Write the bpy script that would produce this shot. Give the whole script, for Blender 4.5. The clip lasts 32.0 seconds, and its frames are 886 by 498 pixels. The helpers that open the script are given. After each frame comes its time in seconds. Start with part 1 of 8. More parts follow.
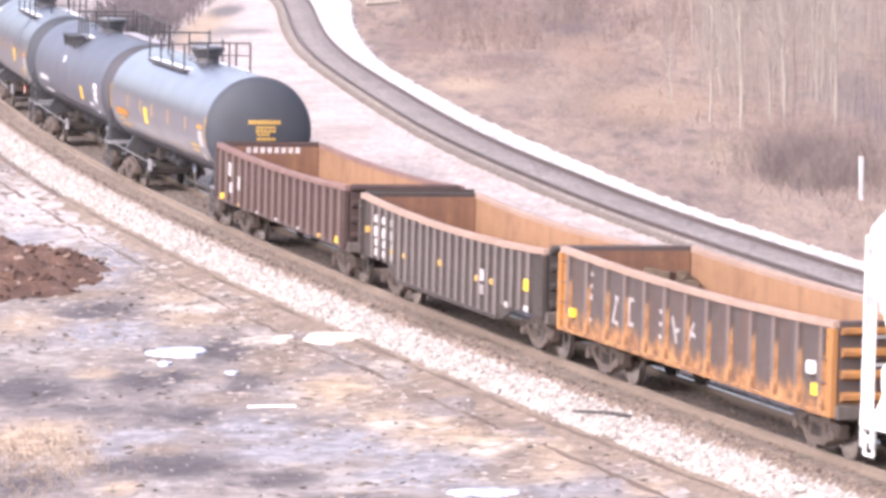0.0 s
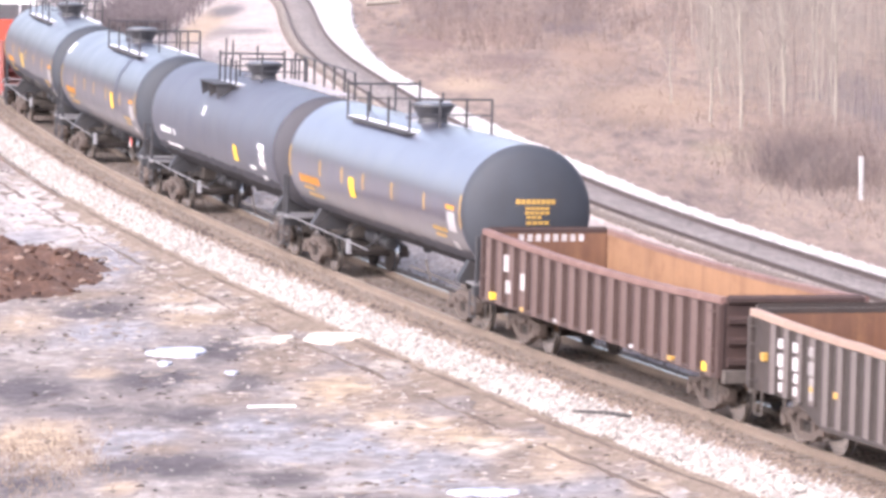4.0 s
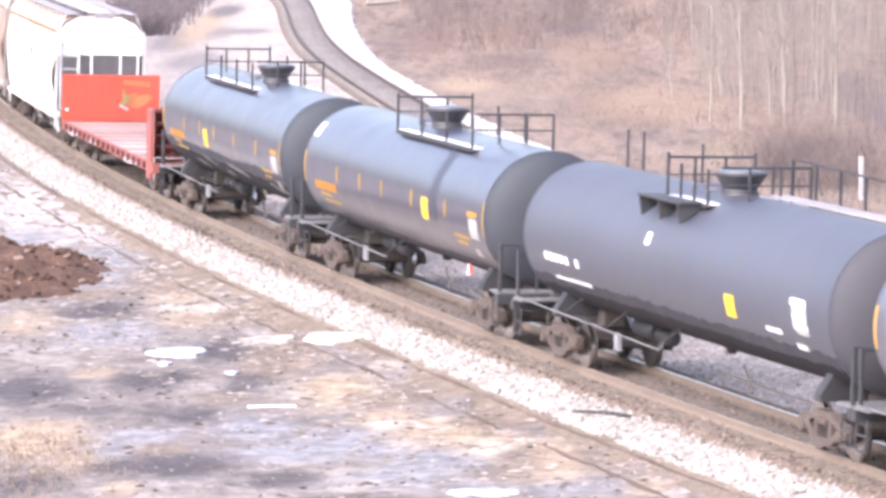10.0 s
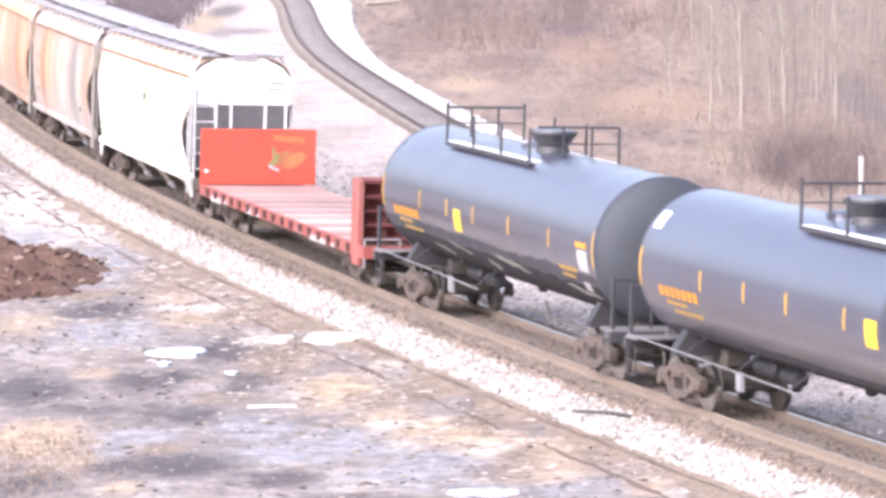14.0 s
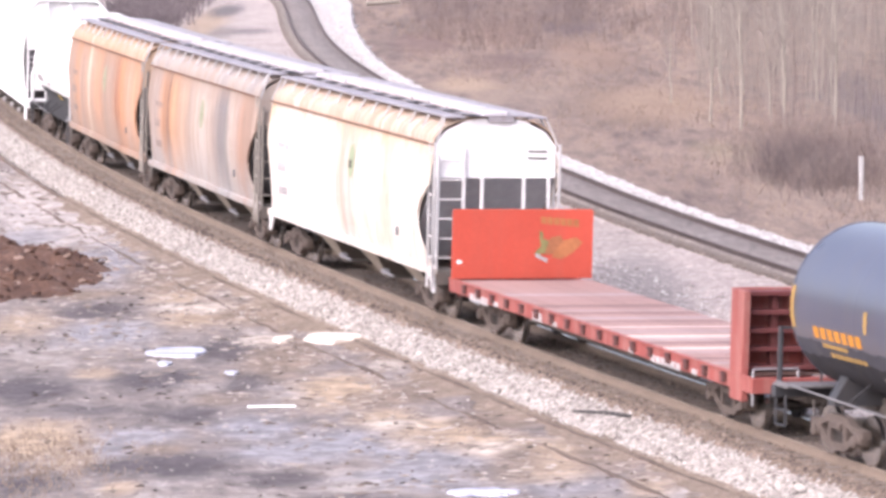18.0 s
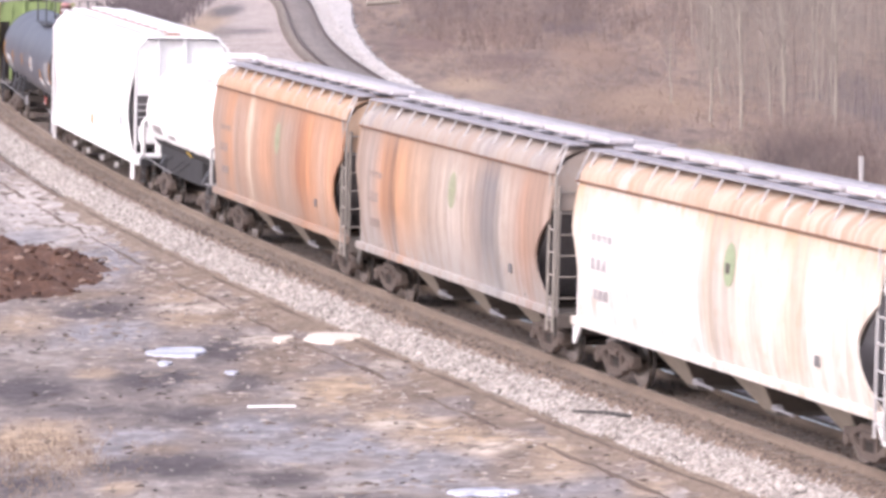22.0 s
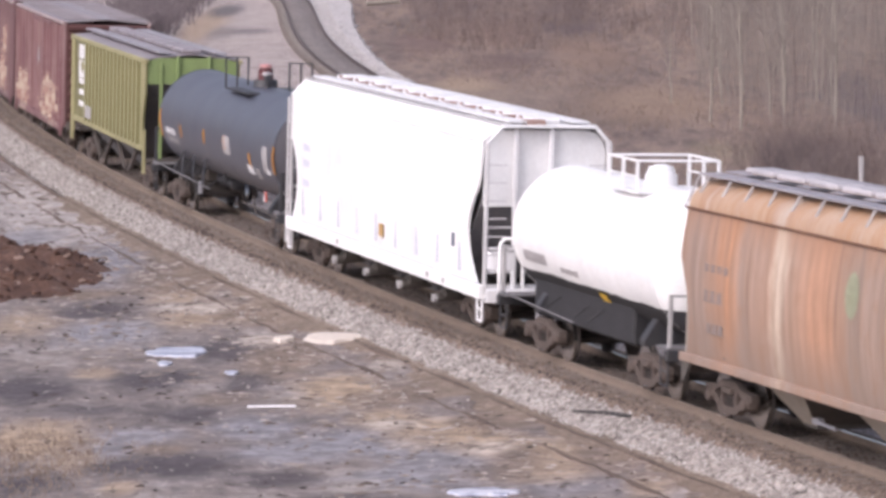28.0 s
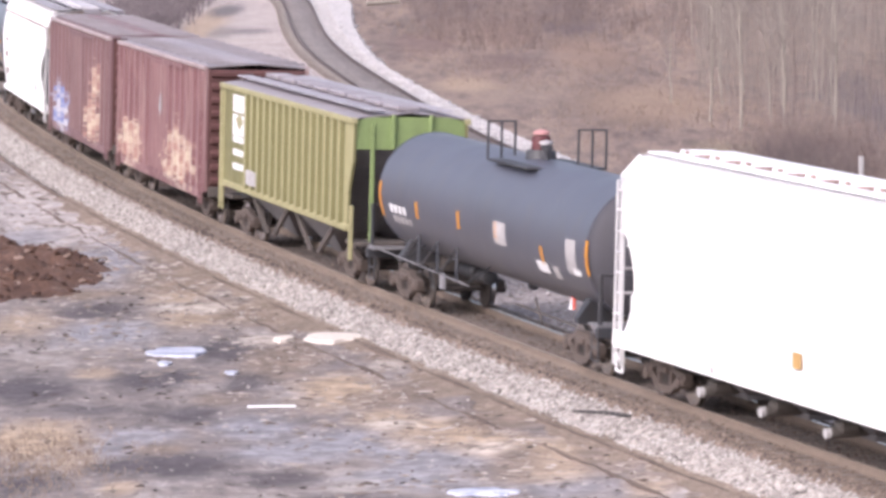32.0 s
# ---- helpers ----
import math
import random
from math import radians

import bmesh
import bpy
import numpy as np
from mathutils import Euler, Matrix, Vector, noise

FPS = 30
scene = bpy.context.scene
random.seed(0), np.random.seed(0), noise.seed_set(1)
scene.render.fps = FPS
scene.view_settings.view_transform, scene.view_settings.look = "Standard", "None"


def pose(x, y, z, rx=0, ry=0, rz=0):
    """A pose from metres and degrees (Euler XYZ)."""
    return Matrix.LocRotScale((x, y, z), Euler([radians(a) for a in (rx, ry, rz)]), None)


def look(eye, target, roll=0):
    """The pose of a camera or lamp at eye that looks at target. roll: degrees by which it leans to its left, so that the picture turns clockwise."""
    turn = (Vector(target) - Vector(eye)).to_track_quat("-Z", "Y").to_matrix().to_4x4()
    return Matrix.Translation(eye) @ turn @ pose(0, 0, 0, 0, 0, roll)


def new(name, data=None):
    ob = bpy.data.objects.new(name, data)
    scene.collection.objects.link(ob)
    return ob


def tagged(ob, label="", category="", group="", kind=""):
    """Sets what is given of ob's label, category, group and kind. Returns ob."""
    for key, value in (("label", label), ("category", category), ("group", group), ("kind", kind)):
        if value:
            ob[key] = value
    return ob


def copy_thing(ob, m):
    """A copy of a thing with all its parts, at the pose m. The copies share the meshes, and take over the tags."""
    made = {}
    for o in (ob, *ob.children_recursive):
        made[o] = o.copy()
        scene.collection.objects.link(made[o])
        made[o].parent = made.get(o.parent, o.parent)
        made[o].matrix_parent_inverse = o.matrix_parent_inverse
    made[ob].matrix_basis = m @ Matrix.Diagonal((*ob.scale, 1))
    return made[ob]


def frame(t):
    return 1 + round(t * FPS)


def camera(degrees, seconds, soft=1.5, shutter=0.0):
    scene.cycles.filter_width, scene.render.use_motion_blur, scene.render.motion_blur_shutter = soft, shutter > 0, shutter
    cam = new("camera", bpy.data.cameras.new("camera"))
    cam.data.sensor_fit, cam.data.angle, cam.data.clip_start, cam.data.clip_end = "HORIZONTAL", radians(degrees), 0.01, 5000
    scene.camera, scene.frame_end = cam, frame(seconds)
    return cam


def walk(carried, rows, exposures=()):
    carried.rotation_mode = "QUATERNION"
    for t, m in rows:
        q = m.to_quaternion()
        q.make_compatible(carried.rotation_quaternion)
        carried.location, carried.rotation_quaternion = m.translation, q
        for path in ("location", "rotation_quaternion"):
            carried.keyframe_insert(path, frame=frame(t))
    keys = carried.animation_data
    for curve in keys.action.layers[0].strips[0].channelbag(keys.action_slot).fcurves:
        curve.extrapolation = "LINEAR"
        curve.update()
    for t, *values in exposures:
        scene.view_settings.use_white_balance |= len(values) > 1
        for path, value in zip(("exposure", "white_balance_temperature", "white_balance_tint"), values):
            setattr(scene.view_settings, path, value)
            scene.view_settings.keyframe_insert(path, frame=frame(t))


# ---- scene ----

# ------------------------------------------------------------------ camera
cam = camera(10.816, 32.0, soft=3.4, shutter=0.4)
EYE = (0.0, 0.0, 12.305)
VIEW = look(EYE, (0.0, 100 * math.cos(0.09847), 12.305 - 100 * math.sin(0.09847)), -0.852)
walk(cam, [(0.0, VIEW), (32.0, VIEW)], [(0.0, 1.58, 6270, 21), (8.0, 1.63, 6120, 18), (14.0, 1.68, 6070, 18), (17.0, 1.36, 6170, 20), (19.0, 1.15, 6270, 21), (21.0, 1.04, 6270, 21), (22.5, 1.01, 6270, 21), (25.5, 1.04, 6270, 21), (28.0, 0.36, 6220, 20), (30.0, 0.30, 6220, 19), (31.0, 0.36, 6170, 19), (32.0, 0.88, 6170, 20)])

# ------------------------------------------------------------------ light
SUN_DIR = Vector((-0.52, -0.57, 0.63)).normalized()
world = bpy.data.worlds.new("overcast_sky")
scene.world = world
world.use_nodes = True
wn = world.node_tree.nodes
sky = wn.new("ShaderNodeTexSky")
sky.sky_type = 'NISHITA'
sky.sun_disc = False
sky.sun_elevation = math.asin(SUN_DIR.z)
sky.sun_rotation = math.atan2(SUN_DIR.x, SUN_DIR.y)
sky.air_density, sky.dust_density, sky.ozone_density = 1.0, 4.0, 1.0
wn["Background"].inputs["Strength"].default_value = 0.14
haze = wn.new("ShaderNodeHueSaturation")
haze.inputs["Saturation"].default_value = 0.6
world.node_tree.links.new(sky.outputs["Color"], haze.inputs["Color"])
world.node_tree.links.new(haze.outputs["Color"], wn["Background"].inputs["Color"])
sun = new("sun", bpy.data.lights.new("sun", 'SUN'))
sun.data.energy, sun.data.angle, sun.data.color = 1.58, radians(65), (1.0, 0.96, 0.92)
sun.matrix_world = look((0, 0, 60), Vector((0, 0, 60)) - SUN_DIR)


# ------------------------------------------------------------------ materials
def ramp(nt, fac, stops):
    r = nt.nodes.new("ShaderNodeValToRGB")
    e = r.color_ramp.elements
    while len(e) < len(stops):
        e.new(0.5)
    for el, (p, c) in zip(e, stops):
        el.position, el.color = p, (*c, 1)
    nt.links.new(fac, r.inputs[0])
    return r.outputs[0]


def noise_fac(nt, vec, scale, detail=4.0, rough=0.6, stretch=None, shift=None):
    if stretch or shift:
        m = nt.nodes.new("ShaderNodeMapping")
        nt.links.new(vec, m.inputs[0])
        if stretch:
            m.inputs["Scale"].default_value = stretch
        if shift:
            m.inputs["Location"].default_value = shift
        vec = m.outputs[0]
    n = nt.nodes.new("ShaderNodeTexNoise")
    n.inputs["Scale"].default_value, n.inputs["Detail"].default_value, n.inputs["Roughness"].default_value = scale, detail, rough
    nt.links.new(vec, n.inputs["Vector"])
    return n.outputs[0]


def mix(nt, fac, a, b, mode='MIX'):
    m = nt.nodes.new("ShaderNodeMix")
    m.data_type, m.blend_type = 'RGBA', mode
    for sock, v in ((m.inputs[0], fac), (m.inputs[6], a), (m.inputs[7], b)):
        if isinstance(v, (int, float)):
            sock.default_value = v
        elif isinstance(v, tuple):
            sock.default_value = (*v, 1)
        else:
            nt.links.new(v, sock)
    return m.outputs[2]


def start_mat(name, rough=0.6, metal=0.0):
    m = bpy.data.materials.new(name)
    m.use_nodes = True
    nt = m.node_tree
    b = nt.nodes["Principled BSDF"]
    b.inputs["Roughness"].default_value, b.inputs["Metallic"].default_value = rough, metal
    co = nt.nodes.new("ShaderNodeTexCoord").outputs["Object"]
    return m, nt, b, co


def bump(nt, b, height, strength=0.3, dist=0.02):
    n = nt.nodes.new("ShaderNodeBump")
    n.inputs["Strength"].default_value, n.inputs["Distance"].default_value = strength, dist
    nt.links.new(height, n.inputs["Height"])
    nt.links.new(n.outputs[0], b.inputs["Normal"])


def grey3(c, k):
    return tuple(max(0.0, min(1.0, v * k)) for v in c)


def paint(name, col, rough=0.45, metal=0.0, dirt=(0.16, 0.12, 0.09), amount=0.35, streak=0.5, seed=0.0, grain=14.0, even=False):
    """Weathered paint: two scales of tone, downward streaks of dirt, slight unevenness."""
    m, nt, b, co = start_mat(name, rough, metal)
    big = noise_fac(nt, co, 0.55, 3, 0.6, None, (seed, seed * 1.7, 3.1))
    c = ramp(nt, big, [(0.3, grey3(col, 0.82)), (0.7, grey3(col, 1.12))])
    fine = noise_fac(nt, co, grain, 5, 0.7, None, (seed, 0, 0))
    c = mix(nt, 0.12 if even else 0.35, c, ramp(nt, fine, [(0.25, grey3(col, 0.7)), (0.75, grey3(col, 1.25))]))
    st = noise_fac(nt, co, 1.0, 4, 0.65, (2.6, 2.6, 0.22), (seed * 2.0, 1.0, 0))
    mask = ramp(nt, st, [(0.48, (0, 0, 0)), (0.72, (streak, streak, streak))])
    c = mix(nt, mask, c, dirt)
    pat = noise_fac(nt, co, 1.7, 6, 0.75, None, (4.0, seed, 1.0))
    pm = ramp(nt, pat, [(0.55, (0, 0, 0)), (0.78, (amount, amount, amount))])
    c = mix(nt, pm, c, dirt)
    nt.links.new(c, b.inputs["Base Color"])
    rr = ramp(nt, big if even else pat, [(0.2, (rough * 0.85,) * 3), (0.8, (min(1, rough * 1.35),) * 3)])
    nt.links.new(rr, b.inputs["Roughness"])
    bump(nt, b, big if even else fine, 0.05, 0.006)
    return m


def streaked(name, stops, dirt_top=None, seed=0.0, wide=0.55, rough=0.6):
    """Vertical bands of rust and old paint running down a car side."""
    m, nt, b, co = start_mat(name, rough)
    f = noise_fac(nt, co, 1.0, 4.0, 0.6, (wide, 0.05, 0.05), (seed, 0, 0))
    c = ramp(nt, f, stops)
    f2 = noise_fac(nt, co, 1.0, 5, 0.7, (3.2, 0.4, 0.25), (seed * 3, 0, 0))
    c2 = ramp(nt, f2, [(p, grey3(k, 0.9)) for p, k in stops])
    c = mix(nt, 0.42, c, c2)
    f3 = noise_fac(nt, co, 2.2, 6, 0.75, (1, 1, 0.5), (seed, 2, 0))
    c = mix(nt, ramp(nt, f3, [(0.45, (0, 0, 0)), (0.8, (0.35,) * 3)]), c, stops[-1][1])
    if dirt_top:
        sep = nt.nodes.new("ShaderNodeSeparateXYZ")
        nt.links.new(co, sep.inputs[0])
        mr = nt.nodes.new("ShaderNodeMapRange")
        nt.links.new(sep.outputs[2], mr.inputs[0])
        mr.inputs[1].default_value, mr.inputs[2].default_value = dirt_top[0], dirt_top[1]
        ad = nt.nodes.new("ShaderNodeMath")
        ad.operation = 'MULTIPLY'
        nt.links.new(mr.outputs[0], ad.inputs[0])
        nt.links.new(ramp(nt, f2, [(0.35, (0.1,) * 3), (0.6, (1,) * 3)]), ad.inputs[1])
        c = mix(nt, ad.outputs[0], c, dirt_top[2])
    nt.links.new(c, b.inputs["Base Color"])
    bump(nt, b, f3, 0.15, 0.01)
    return m


def plain(name, col, rough=0.6, metal=0.0, var=0.25, scale=9.0):
    m, nt, b, co = start_mat(name, rough, metal)
    f = noise_fac(nt, co, scale, 5, 0.7)
    g = noise_fac(nt, co, scale * 0.12, 3, 0.6)
    c = ramp(nt, f, [(0.25, grey3(col, 1 - var)), (0.75, grey3(col, 1 + var))])
    c = mix(nt, 0.4, c, ramp(nt, g, [(0.3, grey3(col, 1 - var)), (0.7, grey3(col, 1 + var))]))
    nt.links.new(c, b.inputs["Base Color"])
    bump(nt, b, f, 0.2, 0.01)
    return m


def soil(name, stops, scale=1.0, speck=None, bumpy=0.5, spots=(), grit=0.55, drawn=None):
    """Ground cover; spots: (x, y, rx, ry, colour, amount) for worn or stained places with ragged edges."""
    m, nt, b, co = start_mat(name, 0.95)
    f = noise_fac(nt, co, 0.22 * scale, 6, 0.7, drawn)
    c = ramp(nt, f, stops)
    g = noise_fac(nt, co, 1.6 * scale, 6, 0.75, drawn)
    c = mix(nt, 0.5, c, ramp(nt, g, stops))
    h = noise_fac(nt, co, 9.0, 4, 0.8, drawn)
    c = mix(nt, grit, c, ramp(nt, h, [(0.3, (0.22,) * 3), (0.5, (0.55,) * 3), (0.7, (0.95,) * 3)]), 'OVERLAY')
    for x, y, rx, ry, col, amt in spots:
        mp = nt.nodes.new("ShaderNodeMapping")
        nt.links.new(co, mp.inputs[0])
        mp.inputs["Location"].default_value = (-x / rx, -y / ry, 0)
        mp.inputs["Scale"].default_value = (1 / rx, 1 / ry, 0)
        ln = nt.nodes.new("ShaderNodeVectorMath")
        ln.operation = 'LENGTH'
        nt.links.new(mp.outputs[0], ln.inputs[0])
        ad = nt.nodes.new("ShaderNodeMath")
        ad.operation = 'MULTIPLY_ADD'
        nt.links.new(g, ad.inputs[0])
        ad.inputs[1].default_value = 1.6
        nt.links.new(ln.outputs["Value"], ad.inputs[2])
        ad2 = nt.nodes.new("ShaderNodeMapRange")
        nt.links.new(ad.outputs[0], ad2.inputs[0])
        ad2.inputs[1].default_value, ad2.inputs[2].default_value = 2.05, 1.35
        ad2.inputs[3].default_value, ad2.inputs[4].default_value = 0.0, amt
        c = mix(nt, ad2.outputs[0], c, ramp(nt, h, [(0.3, grey3(col, 0.75)), (0.7, grey3(col, 1.2))]))
    if speck:
        v = nt.nodes.new("ShaderNodeTexVoronoi")
        v.inputs["Scale"].default_value = speck
        nt.links.new(co, v.inputs["Vector"])
        sp = nt.nodes.new("ShaderNodeSeparateColor")
        nt.links.new(v.outputs["Color"], sp.inputs[0])
        c = mix(nt, 0.75, c, ramp(nt, sp.outputs[0], [(0.0, (0.25,) * 3), (0.55, (0.5,) * 3), (1.0, (0.8,) * 3)]), 'OVERLAY')
        bump(nt, b, v.outputs["Distance"], 0.8, 0.05)
    else:
        bump(nt, b, g, bumpy, 0.08)
    nt.links.new(c, b.inputs["Base Color"])
    return m


def banded(name, bands, top, low, seed=0.0, rough=0.6):
    """Old paint and rust in upright bands along a car side; bands: (metres from the middle, colour)."""
    m, nt, b, co = start_mat(name, rough)
    sep = nt.nodes.new("ShaderNodeSeparateXYZ")
    nt.links.new(co, sep.inputs[0])
    wob = noise_fac(nt, co, 1.0, 4, 0.6, (1.3, 0.3, 0.35), (seed, 0, 0))
    a = nt.nodes.new("ShaderNodeMath")
    a.operation = 'MULTIPLY_ADD'
    nt.links.new(wob, a.inputs[0])
    a.inputs[1].default_value = 2.2
    nt.links.new(sep.outputs[0], a.inputs[2])
    r = nt.nodes.new("ShaderNodeMapRange")
    nt.links.new(a.outputs[0], r.inputs[0])
    r.inputs[1].default_value, r.inputs[2].default_value = -7.4, 9.6
    c = ramp(nt, r.outputs[0], [((x + 8.5) / 17, col) for x, col in bands])
    fine = noise_fac(nt, co, 1.0, 5, 0.7, (5.0, 0.4, 0.3), (seed * 3, 0, 0))
    c = mix(nt, 0.7, c, ramp(nt, fine, [(0.3, (0.28,) * 3), (0.5, (0.5,) * 3), (0.7, (0.74,) * 3)]), 'OVERLAY')
    spot = noise_fac(nt, co, 2.4, 6, 0.75, (1, 1, 0.6), (seed, 2, 0))
    for z0, z1, col in (top, low):
        mr = nt.nodes.new("ShaderNodeMapRange")
        nt.links.new(sep.outputs[2], mr.inputs[0])
        mr.inputs[1].default_value, mr.inputs[2].default_value = z0, z1
        k = nt.nodes.new("ShaderNodeMath")
        k.operation = 'MULTIPLY'
        nt.links.new(mr.outputs[0], k.inputs[0])
        nt.links.new(ramp(nt, fine, [(0.36, (0.15,) * 3), (0.6, (0.95,) * 3)]), k.inputs[1])
        c = mix(nt, k.outputs[0], c, col)
    c = mix(nt, ramp(nt, spot, [(0.50, (0, 0, 0)), (0.70, (0.5,) * 3)]), c, grey3(top[2], 0.85))
    nt.links.new(c, b.inputs["Base Color"])
    bump(nt, b, spot, 0.15, 0.01)
    return m


def yard(name, *groups):
    """Trodden yard: beige and slate ground broken up at several sizes; groups: colour and worn places (x, y, rx, ry, amount)."""
    m, nt, b, co = start_mat(name, 0.95)
    pal = [(0.34, (0.095, 0.079, 0.078)), (0.42, (0.155, 0.13, 0.127)), (0.47, (0.205, 0.171, 0.154)), (0.51, (0.155, 0.128, 0.122)), (0.56, (0.245, 0.207, 0.186)), (0.62, (0.295, 0.26, 0.247)), (0.70, (0.175, 0.151, 0.153))]
    depth = (0.85, 0.75, 1.0)
    f = noise_fac(nt, co, 0.30, 9, 0.66, depth, (3, 7, 0))
    g = noise_fac(nt, co, 1.5, 7, 0.68, depth, (11, 2, 0))
    h = noise_fac(nt, co, 3.0, 4, 0.65, (0.9, 0.8, 1.0))
    edge = noise_fac(nt, co, 0.8, 6, 0.68, (0.9, 0.6, 1.0), (21, 13, 0))
    c = mix(nt, 0.4, ramp(nt, f, pal), ramp(nt, g, pal))
    tuft = noise_fac(nt, co, 1.5, 6, 0.66, (0.6, 0.55, 1.0), (5, 31, 0))
    c = mix(nt, ramp(nt, tuft, [(0.53, (0, 0, 0)), (0.57, (0.3,) * 3)]), c, ramp(nt, g, [(0.4, (0.245, 0.209, 0.191)), (0.6, (0.372, 0.337, 0.322))]))
    clump = noise_fac(nt, co, 1.4, 6, 0.66, (0.55, 0.5, 1.0), (17, 3, 0))
    c = mix(nt, ramp(nt, clump, [(0.555, (0, 0, 0)), (0.60, (0.4,) * 3)]), c, ramp(nt, g, [(0.4, (0.065, 0.05, 0.048)), (0.6, (0.13, 0.105, 0.10))]))
    for col, places in groups:
        for x, y, rx, ry, amt in places:
            mp = nt.nodes.new("ShaderNodeMapping")
            nt.links.new(co, mp.inputs[0])
            mp.inputs["Location"].default_value = (-x / rx, -y / ry, 0)
            mp.inputs["Scale"].default_value = (1 / rx, 1 / ry, 0)
            ln = nt.nodes.new("ShaderNodeVectorMath")
            ln.operation = 'LENGTH'
            nt.links.new(mp.outputs[0], ln.inputs[0])
            ad = nt.nodes.new("ShaderNodeMath")
            ad.operation = 'MULTIPLY_ADD'
            nt.links.new(edge, ad.inputs[0])
            ad.inputs[1].default_value = 1.7
            nt.links.new(ln.outputs["Value"], ad.inputs[2])
            mr = nt.nodes.new("ShaderNodeMapRange")
            nt.links.new(ad.outputs[0], mr.inputs[0])
            mr.inputs[1].default_value, mr.inputs[2].default_value = 2.1, 1.35
            mr.inputs[3].default_value, mr.inputs[4].default_value = 0.0, amt
            c = mix(nt, mr.outputs[0], c, ramp(nt, g, [(0.36, grey3(col, 0.7)), (0.5, col), (0.64, grey3(col, 1.28))]))
    c = mix(nt, 0.42, c, ramp(nt, h, [(0.36, (0.25,) * 3), (0.5, (0.5,) * 3), (0.64, (0.80,) * 3)]), 'OVERLAY')
    pb = noise_fac(nt, co, 5.0, 2, 0.6, (1.0, 0.4, 1.0), (1, 5, 0))
    c = mix(nt, ramp(nt, pb, [(0.63, (0, 0, 0)), (0.71, (0.5,) * 3)]), c, (0.50, 0.44, 0.39))
    dk = noise_fac(nt, co, 3.4, 2, 0.6, (1.0, 0.4, 1.0), (9, 2, 0))
    c = mix(nt, ramp(nt, dk, [(0.65, (0, 0, 0)), (0.71, (0.7,) * 3)]), c, (0.06, 0.047, 0.042))
    nt.links.new(c, b.inputs["Base Color"])
    bump(nt, b, h, 0.6, 0.08)
    return m


def straws(name, stops):
    """Dead stems: each one takes its own tone."""
    m, nt, b, co = start_mat(name, 0.9)
    gi = nt.nodes.new("ShaderNodeNewGeometry")
    big = noise_fac(nt, co, 0.35, 4, 0.65)
    k = nt.nodes.new("ShaderNodeMath")
    k.operation = 'MULTIPLY_ADD'
    nt.links.new(gi.outputs["Random Per Island"], k.inputs[0])
    k.inputs[1].default_value = 0.35
    nt.links.new(big, k.inputs[2])
    nt.links.new(ramp(nt, k.outputs[0], stops), b.inputs["Base Color"])
    return m


def pieces(name, stops):
    """Loose pieces: each one takes its own tone, with a grain of its own."""
    m, nt, b, co = start_mat(name, 0.92)
    gi = nt.nodes.new("ShaderNodeNewGeometry")
    c = ramp(nt, gi.outputs["Random Per Island"], stops)
    f = noise_fac(nt, co, 14.0, 3, 0.7)
    c = mix(nt, 0.5, c, ramp(nt, f, [(0.3, (0.3,) * 3), (0.5, (0.5,) * 3), (0.7, (0.7,) * 3)]), 'OVERLAY')
    nt.links.new(c, b.inputs["Base Color"])
    return m


def glossy(m, level):
    m.node_tree.nodes["Principled BSDF"].inputs["Specular IOR Level"].default_value = level
    return m


M = {}
SLATE = [(-6.4, 102.4, 1.1, 2.4, 0.95), (-9.0, 100.9, 1.15, 2.4, 0.95), (-5.1, 108.0, 0.75, 2.8, 0.9), (-5.3, 96.6, 0.8, 1.5, 0.85), (-5.3, 89.1, 1.6, 1.8, 0.95), (-7.9, 87.0, 0.9, 1.5, 0.9), (-3.1, 87.3, 1.0, 1.1, 0.85), (-8.8, 116.4, 1.2, 2.2, 0.9), (-4.4, 101.2, 0.6, 2.4, 0.8), (-7.6, 97.6, 1.0, 1.2, 0.7), (-1.6, 84.6, 1.2, 0.9, 0.6)]
BLUISH = [(-7.0, 91.6, 1.0, 1.4, 0.8), (-8.1, 111.3, 1.2, 2.6, 0.95), (-9.6, 127.8, 1.5, 6.5, 0.95), (-3.8, 94.6, 1.0, 1.8, 0.9), (-1.7, 92.0, 1.5, 2.1, 0.95), (-3.2, 90.6, 1.3, 1.7, 0.9), (-1.0, 86.8, 1.3, 1.6, 0.9), (-6.2, 93.6, 1.0, 1.1, 0.8), (-12.2, 136.0, 1.1, 3.0, 0.8), (-0.2, 89.4, 1.2, 1.8, 0.85), (2.2, 85.8, 1.2, 1.6, 0.7)]
TAN = [(-4.4, 115.3, 0.9, 2.6, 0.6), (-0.4, 93.4, 1.1, 2.2, 0.75), (1.0, 91.6, 1.0, 2.0, 0.65), (2.0, 87.9, 0.9, 1.8, 0.6), (-6.7, 121.0, 0.9, 2.4, 0.6), (-8.2, 93.3, 1.1, 2.8, 0.95), (-2.3, 100.0, 1.05, 3.2, 0.95), (-10.3, 114.2, 0.9, 3.1, 0.8), (-7.8, 103.8, 0.6, 1.2, 0.7), (-6.0, 114.9, 1.1, 2.6, 0.8), (-6.9, 119.1, 0.8, 1.9, 0.7), (-1.2, 95.6, 0.8, 1.9, 0.8), (-6.1, 86.5, 0.4, 1.0, 0.8), (-7.2, 90.3, 0.5, 1.4, 0.7), (2.2, 90.3, 0.7, 2.4, 0.7), (3.8, 85.7, 0.5, 1.4, 0.6), (0.5, 93.0, 0.7, 1.8, 0.7)]
